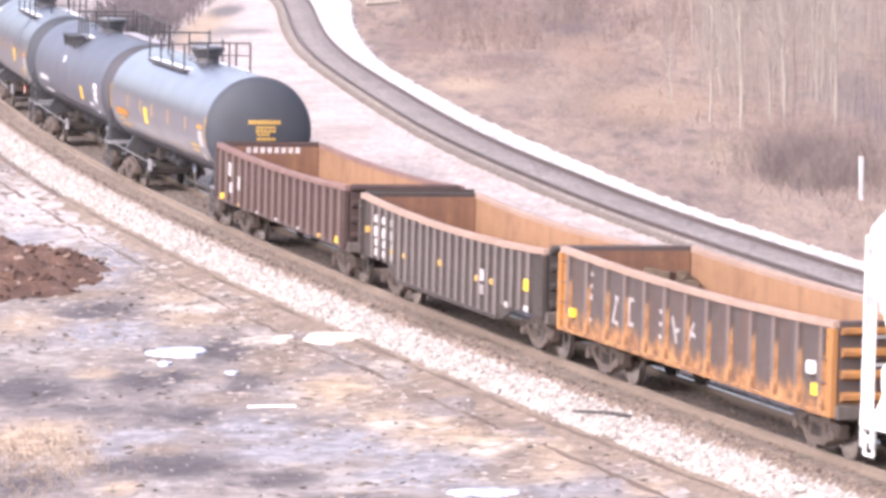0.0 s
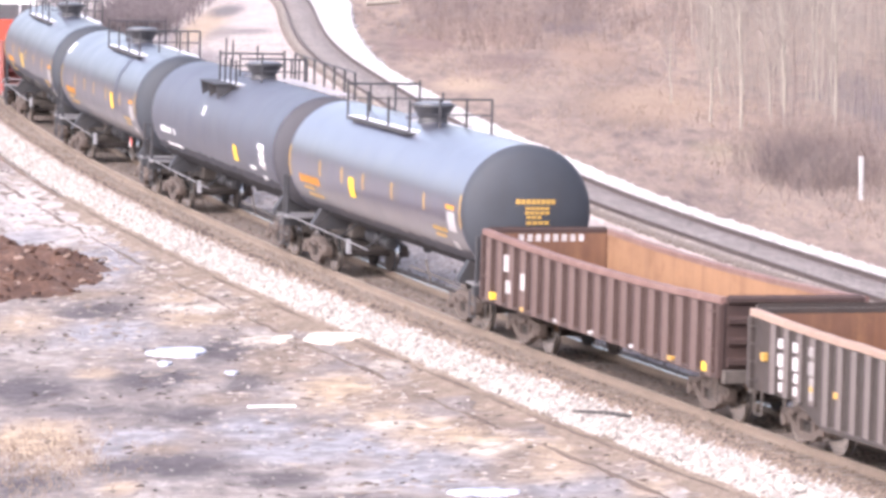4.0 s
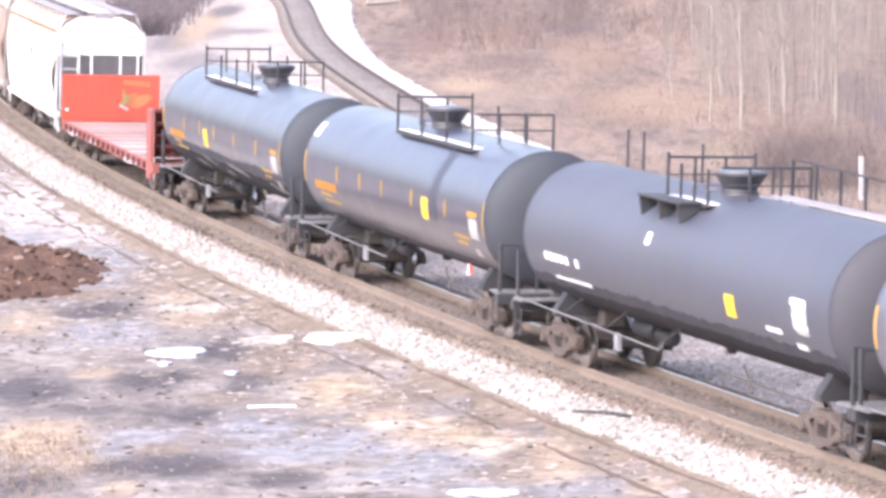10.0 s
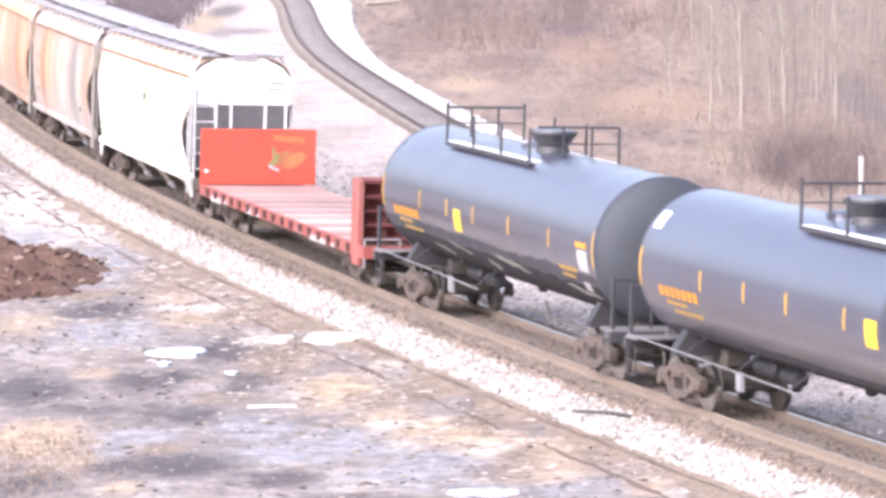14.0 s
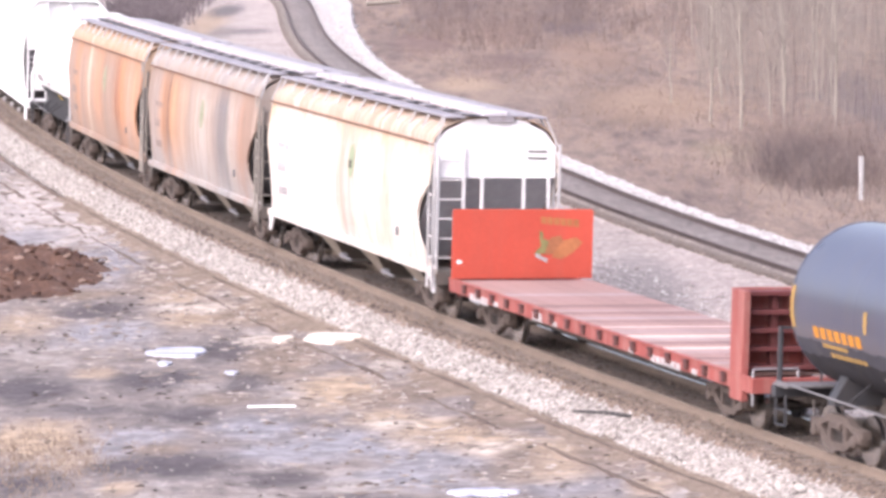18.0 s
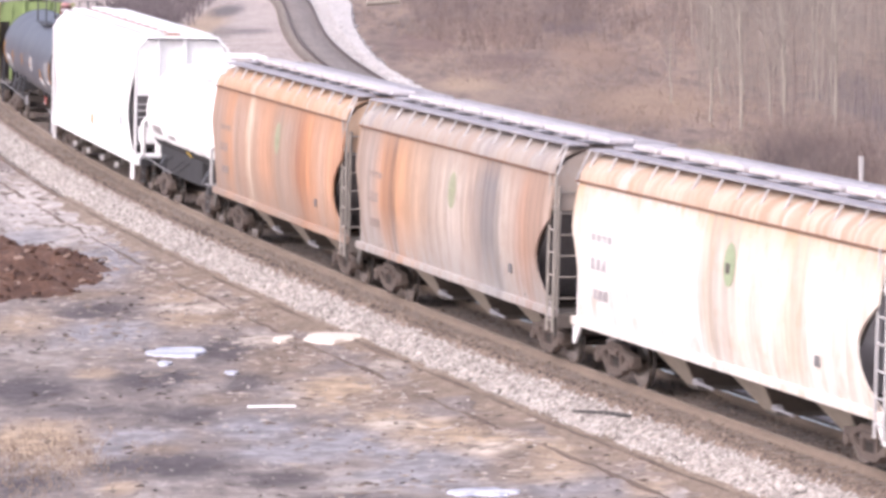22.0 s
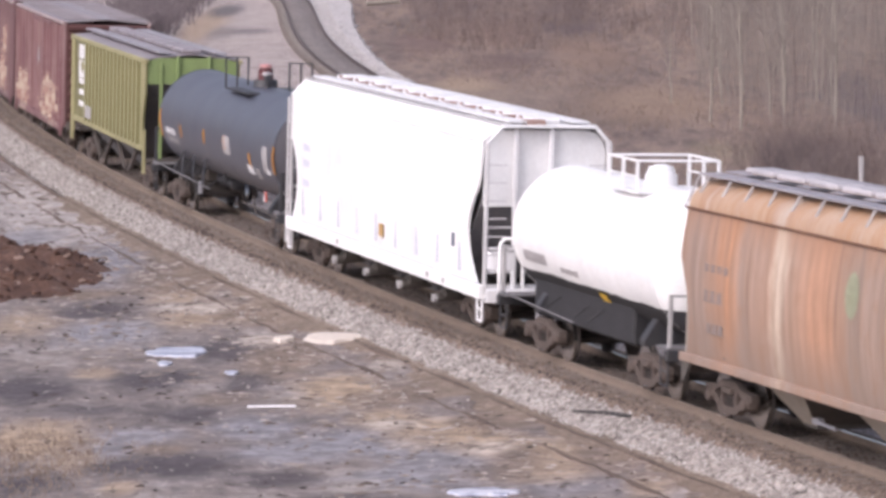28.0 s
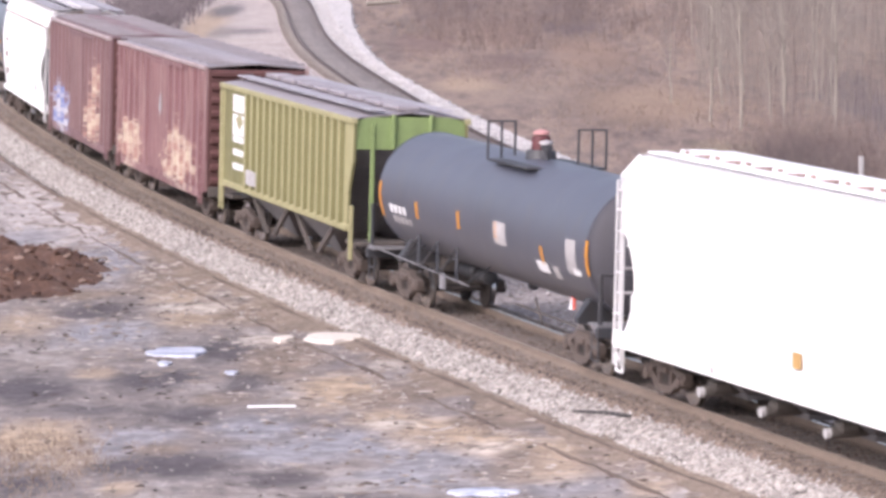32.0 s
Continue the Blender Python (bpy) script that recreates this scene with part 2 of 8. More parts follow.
BROWN = [(-3.7, 105.4, 1.1, 3.9, 0.9), (-5.1, 116.1, 1.6, 2.8, 0.85), (-3.4, 114.1, 1.0, 2.4, 0.9), (-1.5, 98.4, 0.7, 1.6, 0.8), (-0.5, 99.9, 0.8, 2.4, 0.9), (-7.0, 124.1, 1.4, 4.0, 0.9), (-5.6, 91.3, 0.6, 0.8, 0.9), (-4.7, 99.1, 0.8, 1.1, 0.7), (-1.0, 105.7, 0.9, 1.8, 0.9), (-9.2, 120.2, 1.3, 1.6, 0.95), (1.2, 95.5, 1.0, 2.6, 0.85), (1.3, 88.5, 0.6, 2.4, 0.7), (-7.6, 131.0, 0.8, 5.0, 0.8), (3.2, 89.5, 0.8, 2.0, 0.8)]
CHALK = [(-12.3, 150.5, 2.6, 18.0, 0.9), (-9.8, 141.0, 1.6, 9.0, 0.7), (4.5, 84.9, 0.8, 0.8, 0.6)]
CHIPS = [(-1.1, 94.6, 0.6, 1.0, 0.8), (-5.9, 116.6, 0.6, 1.3, 0.75), (-4.4, 109.6, 0.6, 1.1, 0.75), (-6.9, 116.8, 0.5, 1.0, 0.7), (-1.3, 104.2, 0.4, 1.1, 0.8), (-4.4, 124.7, 0.7, 1.1, 0.7), (-1.7, 86.2, 0.6, 1.0, 0.5), (0.8, 91.0, 0.6, 1.0, 0.6)]
M["dirt"] = yard("bare_dirt_and_dead_grass", ((0.40, 0.36, 0.345), CHALK), ((0.225, 0.215, 0.233), BLUISH), ((0.335, 0.25, 0.175), TAN), ((0.18, 0.135, 0.104), BROWN), ((0.07, 0.058, 0.064), SLATE), ((0.42, 0.365, 0.32), CHIPS))
BANK_SPOTS = [(3.2, 236.0, 1.8, 12.0, (0.20, 0.128, 0.098), 0.7), (6.8, 249.0, 2.6, 22.0, (0.088, 0.06, 0.058), 0.85), (0.7, 267.0, 2.2, 16.0, (0.10, 0.07, 0.067), 0.7), (16.2, 179.0, 1.3, 18.0, (0.105, 0.082, 0.085), 0.7), (7.9, 182.5, 2.8, 11.0, (0.27, 0.185, 0.125), 0.65), (-0.6, 228.0, 1.6, 12.0, (0.15, 0.092, 0.078), 0.7), (2.6, 212.0, 1.8, 9.0, (0.13, 0.082, 0.07), 0.7), (10.4, 158.5, 1.9, 5.0, (0.24, 0.19, 0.125), 0.6), (3.4, 192.0, 2.0, 7.0, (0.235, 0.175, 0.135), 0.6),
              (6.9, 218.0, 1.9, 15.0, (0.25, 0.165, 0.115), 0.6), (11.2, 143.5, 2.5, 6.0, (0.25, 0.19, 0.15), 0.6), (1.0, 196.0, 1.4, 5.0, (0.36, 0.26, 0.18), 0.7)]
M["bank"] = soil("dead_grass_bank", [(0.37, (0.070, 0.048, 0.044)), (0.44, (0.128, 0.090, 0.077)), (0.50, (0.182, 0.130, 0.107)), (0.56, (0.248, 0.182, 0.138)), (0.63, (0.185, 0.135, 0.111)), (0.70, (0.095, 0.066, 0.060))], 1.0, grit=0.3, spots=BANK_SPOTS, drawn=(1.0, 0.16, 1.0))
M["rut"] = soil("brown_siding_dirt", [(0.34, (0.0776, 0.0558, 0.0422)), (0.42, (0.1358, 0.1014, 0.0783)), (0.48, (0.2134, 0.1655, 0.1276)), (0.53, (0.1455, 0.1088, 0.0845)), (0.58, (0.2910, 0.2344, 0.1866)), (0.66, (0.1358, 0.1023, 0.0810))], 1.7, grit=0.6)
M["sunk"] = soil("dark_rut_dirt", [(0.34, (0.06, 0.042, 0.034)), (0.48, (0.10, 0.072, 0.058)), (0.6, (0.15, 0.11, 0.09)), (0.7, (0.08, 0.058, 0.048))], 2.4)
M["ballast"] = soil("pale_limestone_ballast", [(0.3, (0.242, 0.208, 0.185)), (0.5, (0.316, 0.279, 0.255)), (0.7, (0.376, 0.342, 0.322))], 1.6, 9.0)
GRAVEL_SPOTS = [(-13.3, 238.0, 1.5, 12.0, (0.19, 0.162, 0.168), 0.9), (-11.5, 220.0, 1.5, 9.0, (0.20, 0.172, 0.175), 0.85), (-10.0, 206.0, 1.2, 6.0, (0.24, 0.205, 0.20), 0.7), (-12.7, 253.0, 1.2, 22.0, (0.37, 0.275, 0.20), 0.9), (-12.2, 268.5, 1.0, 8.0, (0.13, 0.115, 0.12), 0.9), (-10.1, 245.0, 1.4, 3.4, (0.17, 0.15, 0.15), 0.8), (-11.4, 244.5, 0.8, 7.0, (0.21, 0.18, 0.17), 0.8), (-6.4, 188.0, 1.6, 6.0, (0.28, 0.23, 0.20), 0.6), (-4.0, 172.0, 1.8, 5.0, (0.29, 0.235, 0.21), 0.6), (-1.2, 150.0, 1.4, 9.0, (0.25, 0.215, 0.205), 0.7), (2.2, 131.0, 1.2, 9.0, (0.23, 0.20, 0.195), 0.7), (5.0, 118.0, 1.2, 8.0, (0.24, 0.21, 0.205), 0.7)]
M["gravel"] = soil("pale_fine_gravel", [(0.32, (0.21, 0.172, 0.16)), (0.42, (0.315, 0.262, 0.24)), (0.52, (0.385, 0.325, 0.30)), (0.66, (0.44, 0.38, 0.35))], 1.5, 12.0, spots=GRAVEL_SPOTS)
M["bed"] = soil("oil_brown_ballast", [(0.3, (0.0935, 0.0660, 0.0506)), (0.5, (0.1595, 0.1177, 0.0913)), (0.7, (0.2200, 0.1683, 0.1342))], 1.0, 12.0)
M["bed2"] = soil("dark_grey_brown_ballast", [(0.3, (0.15, 0.125, 0.115)), (0.5, (0.195, 0.166, 0.155)), (0.7, (0.245, 0.21, 0.198))], 1.0, 12.0)
M["chalk"] = soil("bright_limestone_ballast", [(0.3, (0.30, 0.272, 0.262)), (0.45, (0.41, 0.378, 0.366)), (0.7, (0.49, 0.458, 0.445))], 2.2, 7.0)
M["post_grey"] = plain("dull_grey_white_rail_paint", (0.40, 0.385, 0.385), 0.6, 0, 0.2)
M["post_pale"] = plain("chalky_white_rail_paint", (0.58, 0.565, 0.57), 0.6, 0, 0.15)
M["post_tan"] = plain("dusty_tan_rail_paint", (0.27, 0.24, 0.215), 0.7, 0, 0.25)
M["roof_tan"] = streaked("tan_stained_hopper_roof", [(0.34, (0.50, 0.45, 0.40)), (0.42, (0.34, 0.205, 0.125)), (0.5, (0.50, 0.41, 0.33)), (0.57, (0.36, 0.22, 0.135)), (0.64, (0.54, 0.49, 0.46))], None, 6.0, 0.8)
M["roof_grey"] = streaked("grey_tan_hopper_roof", [(0.36, (0.34, 0.295, 0.265)), (0.44, (0.30, 0.215, 0.165)), (0.5, (0.36, 0.305, 0.27)), (0.56, (0.23, 0.20, 0.195)), (0.62, (0.37, 0.335, 0.31))], None, 7.0, 0.7)
M["rust_scab"] = plain("brown_rust_scab", (0.30, 0.20, 0.17), 0.8, 0, 0.3)
M["logo_dim"] = plain("faded_grey_green_emblem", (0.28, 0.29, 0.195), 0.6, 0, 0.3)
M["shoulder"] = soil("brown_shoulder_gravel", [(0.3, (0.158, 0.134, 0.118)), (0.5, (0.205, 0.174, 0.15)), (0.7, (0.253, 0.213, 0.19))], 1.0, 12.0)
M["tie"] = plain("weathered_tie_wood", (0.19, 0.158, 0.138), 0.9, 0, 0.25)
M["rail"] = plain("rusty_rail_steel", (0.205, 0.158, 0.125), 0.75, 0.1, 0.25)
M["railtop"] = plain("dull_rail_head", (0.34, 0.285, 0.245), 0.5, 0.3, 0.2)
M["railhead"] = plain("worn_rail_head", (0.82, 0.80, 0.79), 0.25, 1.0, 0.08)
M["back_rail"] = plain("dark_rusted_rail", (0.105, 0.082, 0.078), 0.8, 0.1, 0.3)
M["pile"] = soil("red_brown_soil", [(0.34, (0.0240, 0.0141, 0.0123)), (0.43, (0.0680, 0.0334, 0.0247)), (0.5, (0.1360, 0.0722, 0.0475)), (0.57, (0.0800, 0.0405, 0.0285)), (0.64, (0.2320, 0.1672, 0.1377)), (0.72, (0.0400, 0.0229, 0.0190))], 4.0)
def icy():
    """Old ice: white crust broken by grey-blue melt streaks."""
    m, nt, b, co = start_mat("dirty_melting_ice", 0.3)
    f = noise_fac(nt, co, 2.2, 5, 0.65, (0.8, 1.6, 1.0))
    nt.links.new(ramp(nt, f, [(0.40, (0.17, 0.18, 0.25)), (0.47, (0.34, 0.37, 0.48)), (0.53, (0.55, 0.57, 0.66)), (0.62, (0.66, 0.67, 0.74))]), b.inputs["Base Color"])
    bump(nt, b, f, 0.5, 0.03)
    return m


M["ice"] = icy()
M["wet"] = soil("dark_wet_dirt", [(0.34, (0.05, 0.043, 0.05)), (0.5, (0.085, 0.075, 0.082)), (0.66, (0.13, 0.113, 0.115))], 2.0)
M["sand"] = plain("pale_sand", (0.59, 0.525, 0.465), 0.9, 0, 0.32)
M["board"] = plain("white_weathered_board", (0.8, 0.78, 0.80), 0.6, 0, 0.08)
M["darkwood"] = plain("dark_wet_wood", (0.0395, 0.0355, 0.0355), 0.8, 0, 0.3)
M["whitepost"] = plain("white_painted_post", (0.451, 0.433, 0.428), 0.6, 0, 0.08)
M["birch"] = plain("pale_grey_bark", (0.30, 0.262, 0.226), 0.85, 0, 0.3, 5)
M["bark"] = plain("brown_grey_bark", (0.213, 0.17, 0.154), 0.9, 0, 0.3, 5)
M["twig"] = plain("bare_twigs", (0.235, 0.20, 0.178), 0.9, 0, 0.2, 3)
M["thicket"] = straws("grey_thicket_stems", [(0.45, (0.115, 0.095, 0.10)), (0.65, (0.17, 0.14, 0.145)), (0.85, (0.235, 0.195, 0.195))])
M["bush"] = straws("purplish_bush_stems", [(0.45, (0.085, 0.065, 0.066)), (0.65, (0.13, 0.102, 0.10)), (0.85, (0.18, 0.145, 0.135))])
M["brush"] = straws("dead_brush_stems", [(0.45, (0.10, 0.072, 0.068)), (0.65, (0.18, 0.135, 0.12)), (0.85, (0.27, 0.21, 0.185))])
M["straw"] = straws("dead_straw_grass", [(0.45, (0.11, 0.075, 0.062)), (0.58, (0.20, 0.145, 0.115)), (0.70, (0.27, 0.205, 0.15)), (0.82, (0.34, 0.265, 0.20))])
M["stone"] = pieces("broken_limestone", [(0.0, (0.13, 0.115, 0.105)), (0.18, (0.23, 0.205, 0.19)), (0.5, (0.31, 0.28, 0.26)), (1.0, (0.45, 0.42, 0.40))])
M["yard_stone"] = pieces("mixed_pale_and_dirty_gravel", [(0.0, (0.085, 0.07, 0.062)), (0.14, (0.19, 0.16, 0.145)), (0.4, (0.34, 0.30, 0.28)), (1.0, (0.54, 0.50, 0.48))])
M["white_stone"] = pieces("bright_limestone_pieces", [(0.0, (0.30, 0.275, 0.26)), (0.4, (0.43, 0.40, 0.385)), (1.0, (0.56, 0.53, 0.51))])
M["bed_stone"] = pieces("oil_stained_stones", [(0.0, (0.0616, 0.0448, 0.0370)), (0.3, (0.1176, 0.0874, 0.0694)), (0.75, (0.1904, 0.1456, 0.1176)), (1.0, (0.3024, 0.2408, 0.2016))])
M["clod"] = pieces("dark_clods_and_bark", [(0.0, (0.03, 0.023, 0.022)), (0.5, (0.07, 0.052, 0.045)), (1.0, (0.13, 0.10, 0.085))])
M["lump"] = pieces("pale_rubble_and_dried_mud", [(0.0, (0.14, 0.11, 0.094)), (0.4, (0.22, 0.18, 0.155)), (0.75, (0.31, 0.262, 0.23)), (1.0, (0.44, 0.39, 0.355))])

M["tank_grey"] = paint("blue_grey_tank_paint", (0.050, 0.054, 0.084), 0.3, 0, (0.082, 0.0697, 0.0615), 0.22, 0.3, 1.0, even=True)
M["tank_matt"] = paint("matt_grey_tank_paint", (0.066, 0.070, 0.094), 0.45, 0, (0.0849, 0.0738, 0.0664), 0.25, 0.3, 2.0, even=True)
glossy(M["tank_grey"], 0.9)
M["tank_pale"] = glossy(paint("pale_blue_grey_tank_paint", (0.066, 0.070, 0.102), 0.3, 0, (0.082, 0.0697, 0.0615), 0.22, 0.3, 1.5, even=True), 0.9)
for key, weight, gloss in (("tank_grey", 0.7, 0.2), ("tank_matt", 0.4, 0.4), ("tank_pale", 1.0, 0.22)):
    bsdf = M[key].node_tree.nodes["Principled BSDF"]
    bsdf.inputs["Coat Weight"].default_value, bsdf.inputs["Coat Roughness"].default_value, bsdf.inputs["Coat IOR"].default_value = weight, gloss, 2.0
M["tank_head"] = paint("dark_tank_head_paint", (0.050, 0.055, 0.066), 0.62, 0, (0.0518, 0.0453, 0.0421), 0.2, 0.2, 3.0, even=True)
M["matt_head"] = glossy(paint("matt_grey_head_paint", (0.068, 0.0648, 0.0745), 0.7, 0, (0.0583, 0.0518, 0.0486), 0.2, 0.25, 3.5, even=True), 0.3)
glossy(M["tank_head"], 0.3)
M["black"] = paint("black_equipment_paint", (0.042, 0.042, 0.048), 0.5, 0, (0.0711, 0.0553, 0.0435), 0.3, 0.3, 4.0)
M["under"] = plain("grimy_underframe", (0.088, 0.073, 0.065), 0.85, 0.0, 0.4)
M["under_black"] = plain("sooty_black_frame", (0.028, 0.027, 0.03), 0.8, 0, 0.4)
M["bogie"] = plain("dusty_brown_cast_steel", (0.0950, 0.0720, 0.0616), 0.85, 0.0, 0.45)
M["wheel"] = plain("dark_wheel_steel", (0.042, 0.033, 0.030), 0.75, 0.1, 0.45)
M["tread"] = plain("bright_wheel_tread", (0.60, 0.58, 0.56), 0.25, 1.0, 0.15)
M["galv"] = plain("galvanised_rail", (0.36, 0.35, 0.37), 0.5, 0.5, 0.2)
M["rail_dull"] = plain("dull_grey_steel", (0.22, 0.21, 0.215), 0.55, 0.4, 0.25)
M["yellow"] = plain("yellow_reflective_film", (0.74, 0.47, 0.04), 0.5, 0, 0.1)
M["amber"] = plain("amber_reflective_film", (0.449, 0.272, 0.068), 0.5, 0, 0.15)
M["orange"] = plain("orange_lettering", (0.54, 0.225, 0.0225), 0.5, 0, 0.12)
M["white"] = plain("white_lettering", (0.72, 0.71, 0.72), 0.55, 0, 0.08)
M["placard_tan"] = plain("sun_faded_placard", (0.44, 0.27, 0.10), 0.6, 0, 0.3)
M["letter_grey"] = plain("worn_grey_lettering", (0.30, 0.275, 0.28), 0.6, 0, 0.35)
M["letter_faint"] = plain("rust_covered_lettering", (0.235, 0.185, 0.165), 0.7, 0, 0.35)
M["worn_white"] = plain("half_worn_white_lettering", (0.44, 0.41, 0.41), 0.6, 0, 0.45, 12)
M["worn_pale"] = plain("nearly_gone_white_lettering", (0.26, 0.235, 0.23), 0.6, 0, 0.4, 12)
M["seam_grey"] = plain("grey_shade_and_seam", (0.52, 0.53, 0.59), 0.6, 0, 0.2)
M["pale"] = plain("faded_white_lettering", (0.38, 0.36, 0.36), 0.6, 0, 0.35)
# Dried grime together with painted-in shade under the tanks.
M["grime"] = glossy(paint("tank_belly_grime_and_shade", (0.037, 0.036, 0.042), 0.8, 0, (0.066, 0.055, 0.048), 0.4, 0.3, 26.0, 4.0), 0.2)
M["clod_dark"] = plain("dark_soil_clod", (0.065, 0.034, 0.026), 0.9, 0, 0.35)
M["clod_pale"] = plain("pale_soil_clod", (0.26, 0.185, 0.15), 0.9, 0, 0.35)
# Lighter step that fades the painted belly shade upwards.
M["film"] = glossy(paint("tank_belly_shade_fade", (0.046, 0.047, 0.062), 0.6, 0, (0.085, 0.068, 0.055), 0.3, 0.3, 28.0, 4.0), 0.5)
M["drip"] = glossy(paint("dried_drip_on_tank", (0.042, 0.045, 0.066), 0.36, 0, (0.05, 0.046, 0.045), 0.3, 0.3, 29.0, 4.0), 0.9)
M["smudge"] = glossy(paint("wiped_pale_grime", (0.22, 0.21, 0.195), 0.8, 0, (0.08, 0.07, 0.06), 0.6, 0.3, 27.0, 4.0), 0.2)
M["lid"] = plain("dark_housing_lid", (0.10, 0.105, 0.12), 0.4, 0, 0.2)
M["deck"] = plain("frosted_platform_grating", (0.62, 0.61, 0.64), 0.6, 0, 0.15)
# Side sheet and rib flanks darkened to paint in shade between the ribs.
M["green_shaded"] = paint("shaded_olive_sheet", (0.175, 0.163, 0.07), 0.6, 0, (0.10, 0.088, 0.045), 0.3, 0.4, 12.5)
# Lighter copy of the box car paint, for lit rib faces.
M["rib_box"] = paint("chalky_lit_boxcar_rib_paint", (0.225, 0.125, 0.122), 0.65, 0, (0.40, 0.31, 0.28), 0.4, 0.55, 14.5)
M["cap_pink"] = plain("sun_bleached_red_lid", (0.46, 0.23, 0.22), 0.6, 0, 0.2)
M["redcap"] = plain("dark_red_valve_cap", (0.085, 0.018, 0.02), 0.6, 0, 0.25)
M["white_paint"] = paint("white_car_paint", (0.86, 0.85, 0.85), 0.5, 0, (0.55, 0.50, 0.46), 0.12, 0.15, 5.0)
M["white_dull"] = paint("dull_white_end_paint", (0.80, 0.79, 0.80), 0.55, 0, (0.35, 0.32, 0.30), 0.2, 0.25, 6.0)
M["red"] = paint("orange_red_bulkhead_paint", (0.48, 0.0713, 0.0421), 0.5, 0, (0.292, 0.103, 0.0777), 0.15, 0.15, 7.0)
M["red_dull"] = paint("faded_red_flat_car_paint", (0.262, 0.0648, 0.0551), 0.6, 0, (0.37, 0.23, 0.20), 0.5, 0.5, 8.0)
M["pocket_dark"] = plain("dark_stake_pocket_steel", (0.085, 0.034, 0.032), 0.7, 0, 0.4)
M["maroon"] = paint("maroon_bulkhead_back", (0.126, 0.0316, 0.0316), 0.65, 0, (0.079, 0.0474, 0.0395), 0.3, 0.3, 9.0)
M["plank"] = plain("faded_red_deck_planks", (0.30, 0.185, 0.168), 0.8, 0, 0.28, 4)
M["plank_dark"] = plain("oil_dark_deck_plank", (0.20, 0.12, 0.108), 0.8, 0, 0.35, 4)
M["plank_grey"] = plain("bleached_grey_deck_plank", (0.33, 0.245, 0.235), 0.8, 0, 0.3, 4)
M["plank_pale"] = plain("split_pale_deck_plank", (0.58, 0.43, 0.375), 0.8, 0, 0.25, 4)
M["logo_y"] = plain("faded_yellow_emblem", (0.38, 0.14, 0.055), 0.6, 0, 0.4)
M["logo_text"] = plain("nearly_gone_yellow_lettering", (0.36, 0.135, 0.05), 0.6, 0, 0.35)
M["logo_leaf"] = plain("olive_leaf_emblem", (0.21, 0.19, 0.075), 0.6, 0, 0.4, 6)
M["logo_d"] = plain("faded_olive_emblem_ground", (0.30, 0.115, 0.05), 0.6, 0, 0.3)
M["logo_g"] = plain("green_emblem", (0.27, 0.32, 0.20), 0.6, 0, 0.25)
M["hop_white"] = banded("chalky_white_hopper_side", [(-8.2, (0.491, 0.412, 0.333)), (-7.4, (0.586, 0.562, 0.539)), (-5.2, (0.61, 0.602, 0.602)), (-4.6, (0.523, 0.499, 0.475)), (-4.0, (0.61, 0.602, 0.602)), (-0.9, (0.602, 0.594, 0.586)), (-0.3, (0.459, 0.38, 0.309)), (0.6, (0.412, 0.372, 0.333)), (1.4, (0.554, 0.491, 0.428)), (3.0, (0.586, 0.539, 0.483)), (4.2, (0.507, 0.428, 0.341)), (5.0, (0.586, 0.554, 0.515)), (8.0, (0.554, 0.491, 0.428))], (3.3, 4.15, (0.444, 0.261, 0.135)), (1.6, 1.2, (0.554, 0.523, 0.499)), 11.3)
M["hop_mixed"] = banded("rust_streaked_grey_hopper_side", [(-8.0, (0.27, 0.195, 0.155)), (-6.6, (0.30, 0.25, 0.225)), (-5.4, (0.37, 0.195, 0.115)), (-4.5, (0.16, 0.092, 0.064)), (-4.0, (0.43, 0.235, 0.135)), (-2.6, (0.40, 0.27, 0.195)), (-1.6, (0.30, 0.225, 0.18)), (-0.6, (0.37, 0.30, 0.255)), (0.6, (0.40, 0.34, 0.30)), (2.0, (0.36, 0.28, 0.235)), (3.0, (0.19, 0.168, 0.165)), (4.0, (0.165, 0.15, 0.15)), (4.7, (0.35, 0.295, 0.26)), (6.2, (0.33, 0.20, 0.145)), (7.0, (0.24, 0.165, 0.13)), (8.0, (0.38, 0.29, 0.24))], (3.5, 4.15, (0.27, 0.185, 0.14)), (2.3, 1.3, (0.32, 0.305, 0.30)), 23.7)
M["hop_rust"] = banded("orange_rust_hopper_side", [(-8.0, (0.2790, 0.1748, 0.1288)), (-6.6, (0.2976, 0.2208, 0.1840)), (-5.4, (0.4278, 0.2208, 0.1242)), (-4.6, (0.3069, 0.2254, 0.1840)), (-3.6, (0.3348, 0.2116, 0.1518)), (-3.0, (0.5580, 0.4600, 0.3680)), (-2.4, (0.3348, 0.2300, 0.1748)), (-0.8, (0.3906, 0.2208, 0.1426)), (0.6, (0.2883, 0.2162, 0.1748)), (2.2, (0.3069, 0.2116, 0.1656)), (3.4, (0.2697, 0.1288, 0.0782)), (4.2, (0.4464, 0.2116, 0.1104)), (5.4, (0.3906, 0.2668, 0.2024)), (6.6, (0.4371, 0.2392, 0.1472)), (8.0, (0.3348, 0.1840, 0.1196))], (3.5, 4.15, (0.3348, 0.1840, 0.1104)), (2.2, 1.2, (0.2790, 0.2116, 0.1748)), 37.9)
M["roof_rust"] = streaked("rusty_hopper_roof", [(0.36, (0.435, 0.348, 0.276)), (0.44, (0.395, 0.213, 0.111)), (0.5, (0.458, 0.332, 0.237)), (0.56, (0.348, 0.182, 0.0948)), (0.62, (0.474, 0.395, 0.34))], None, 5.0, 1.1)
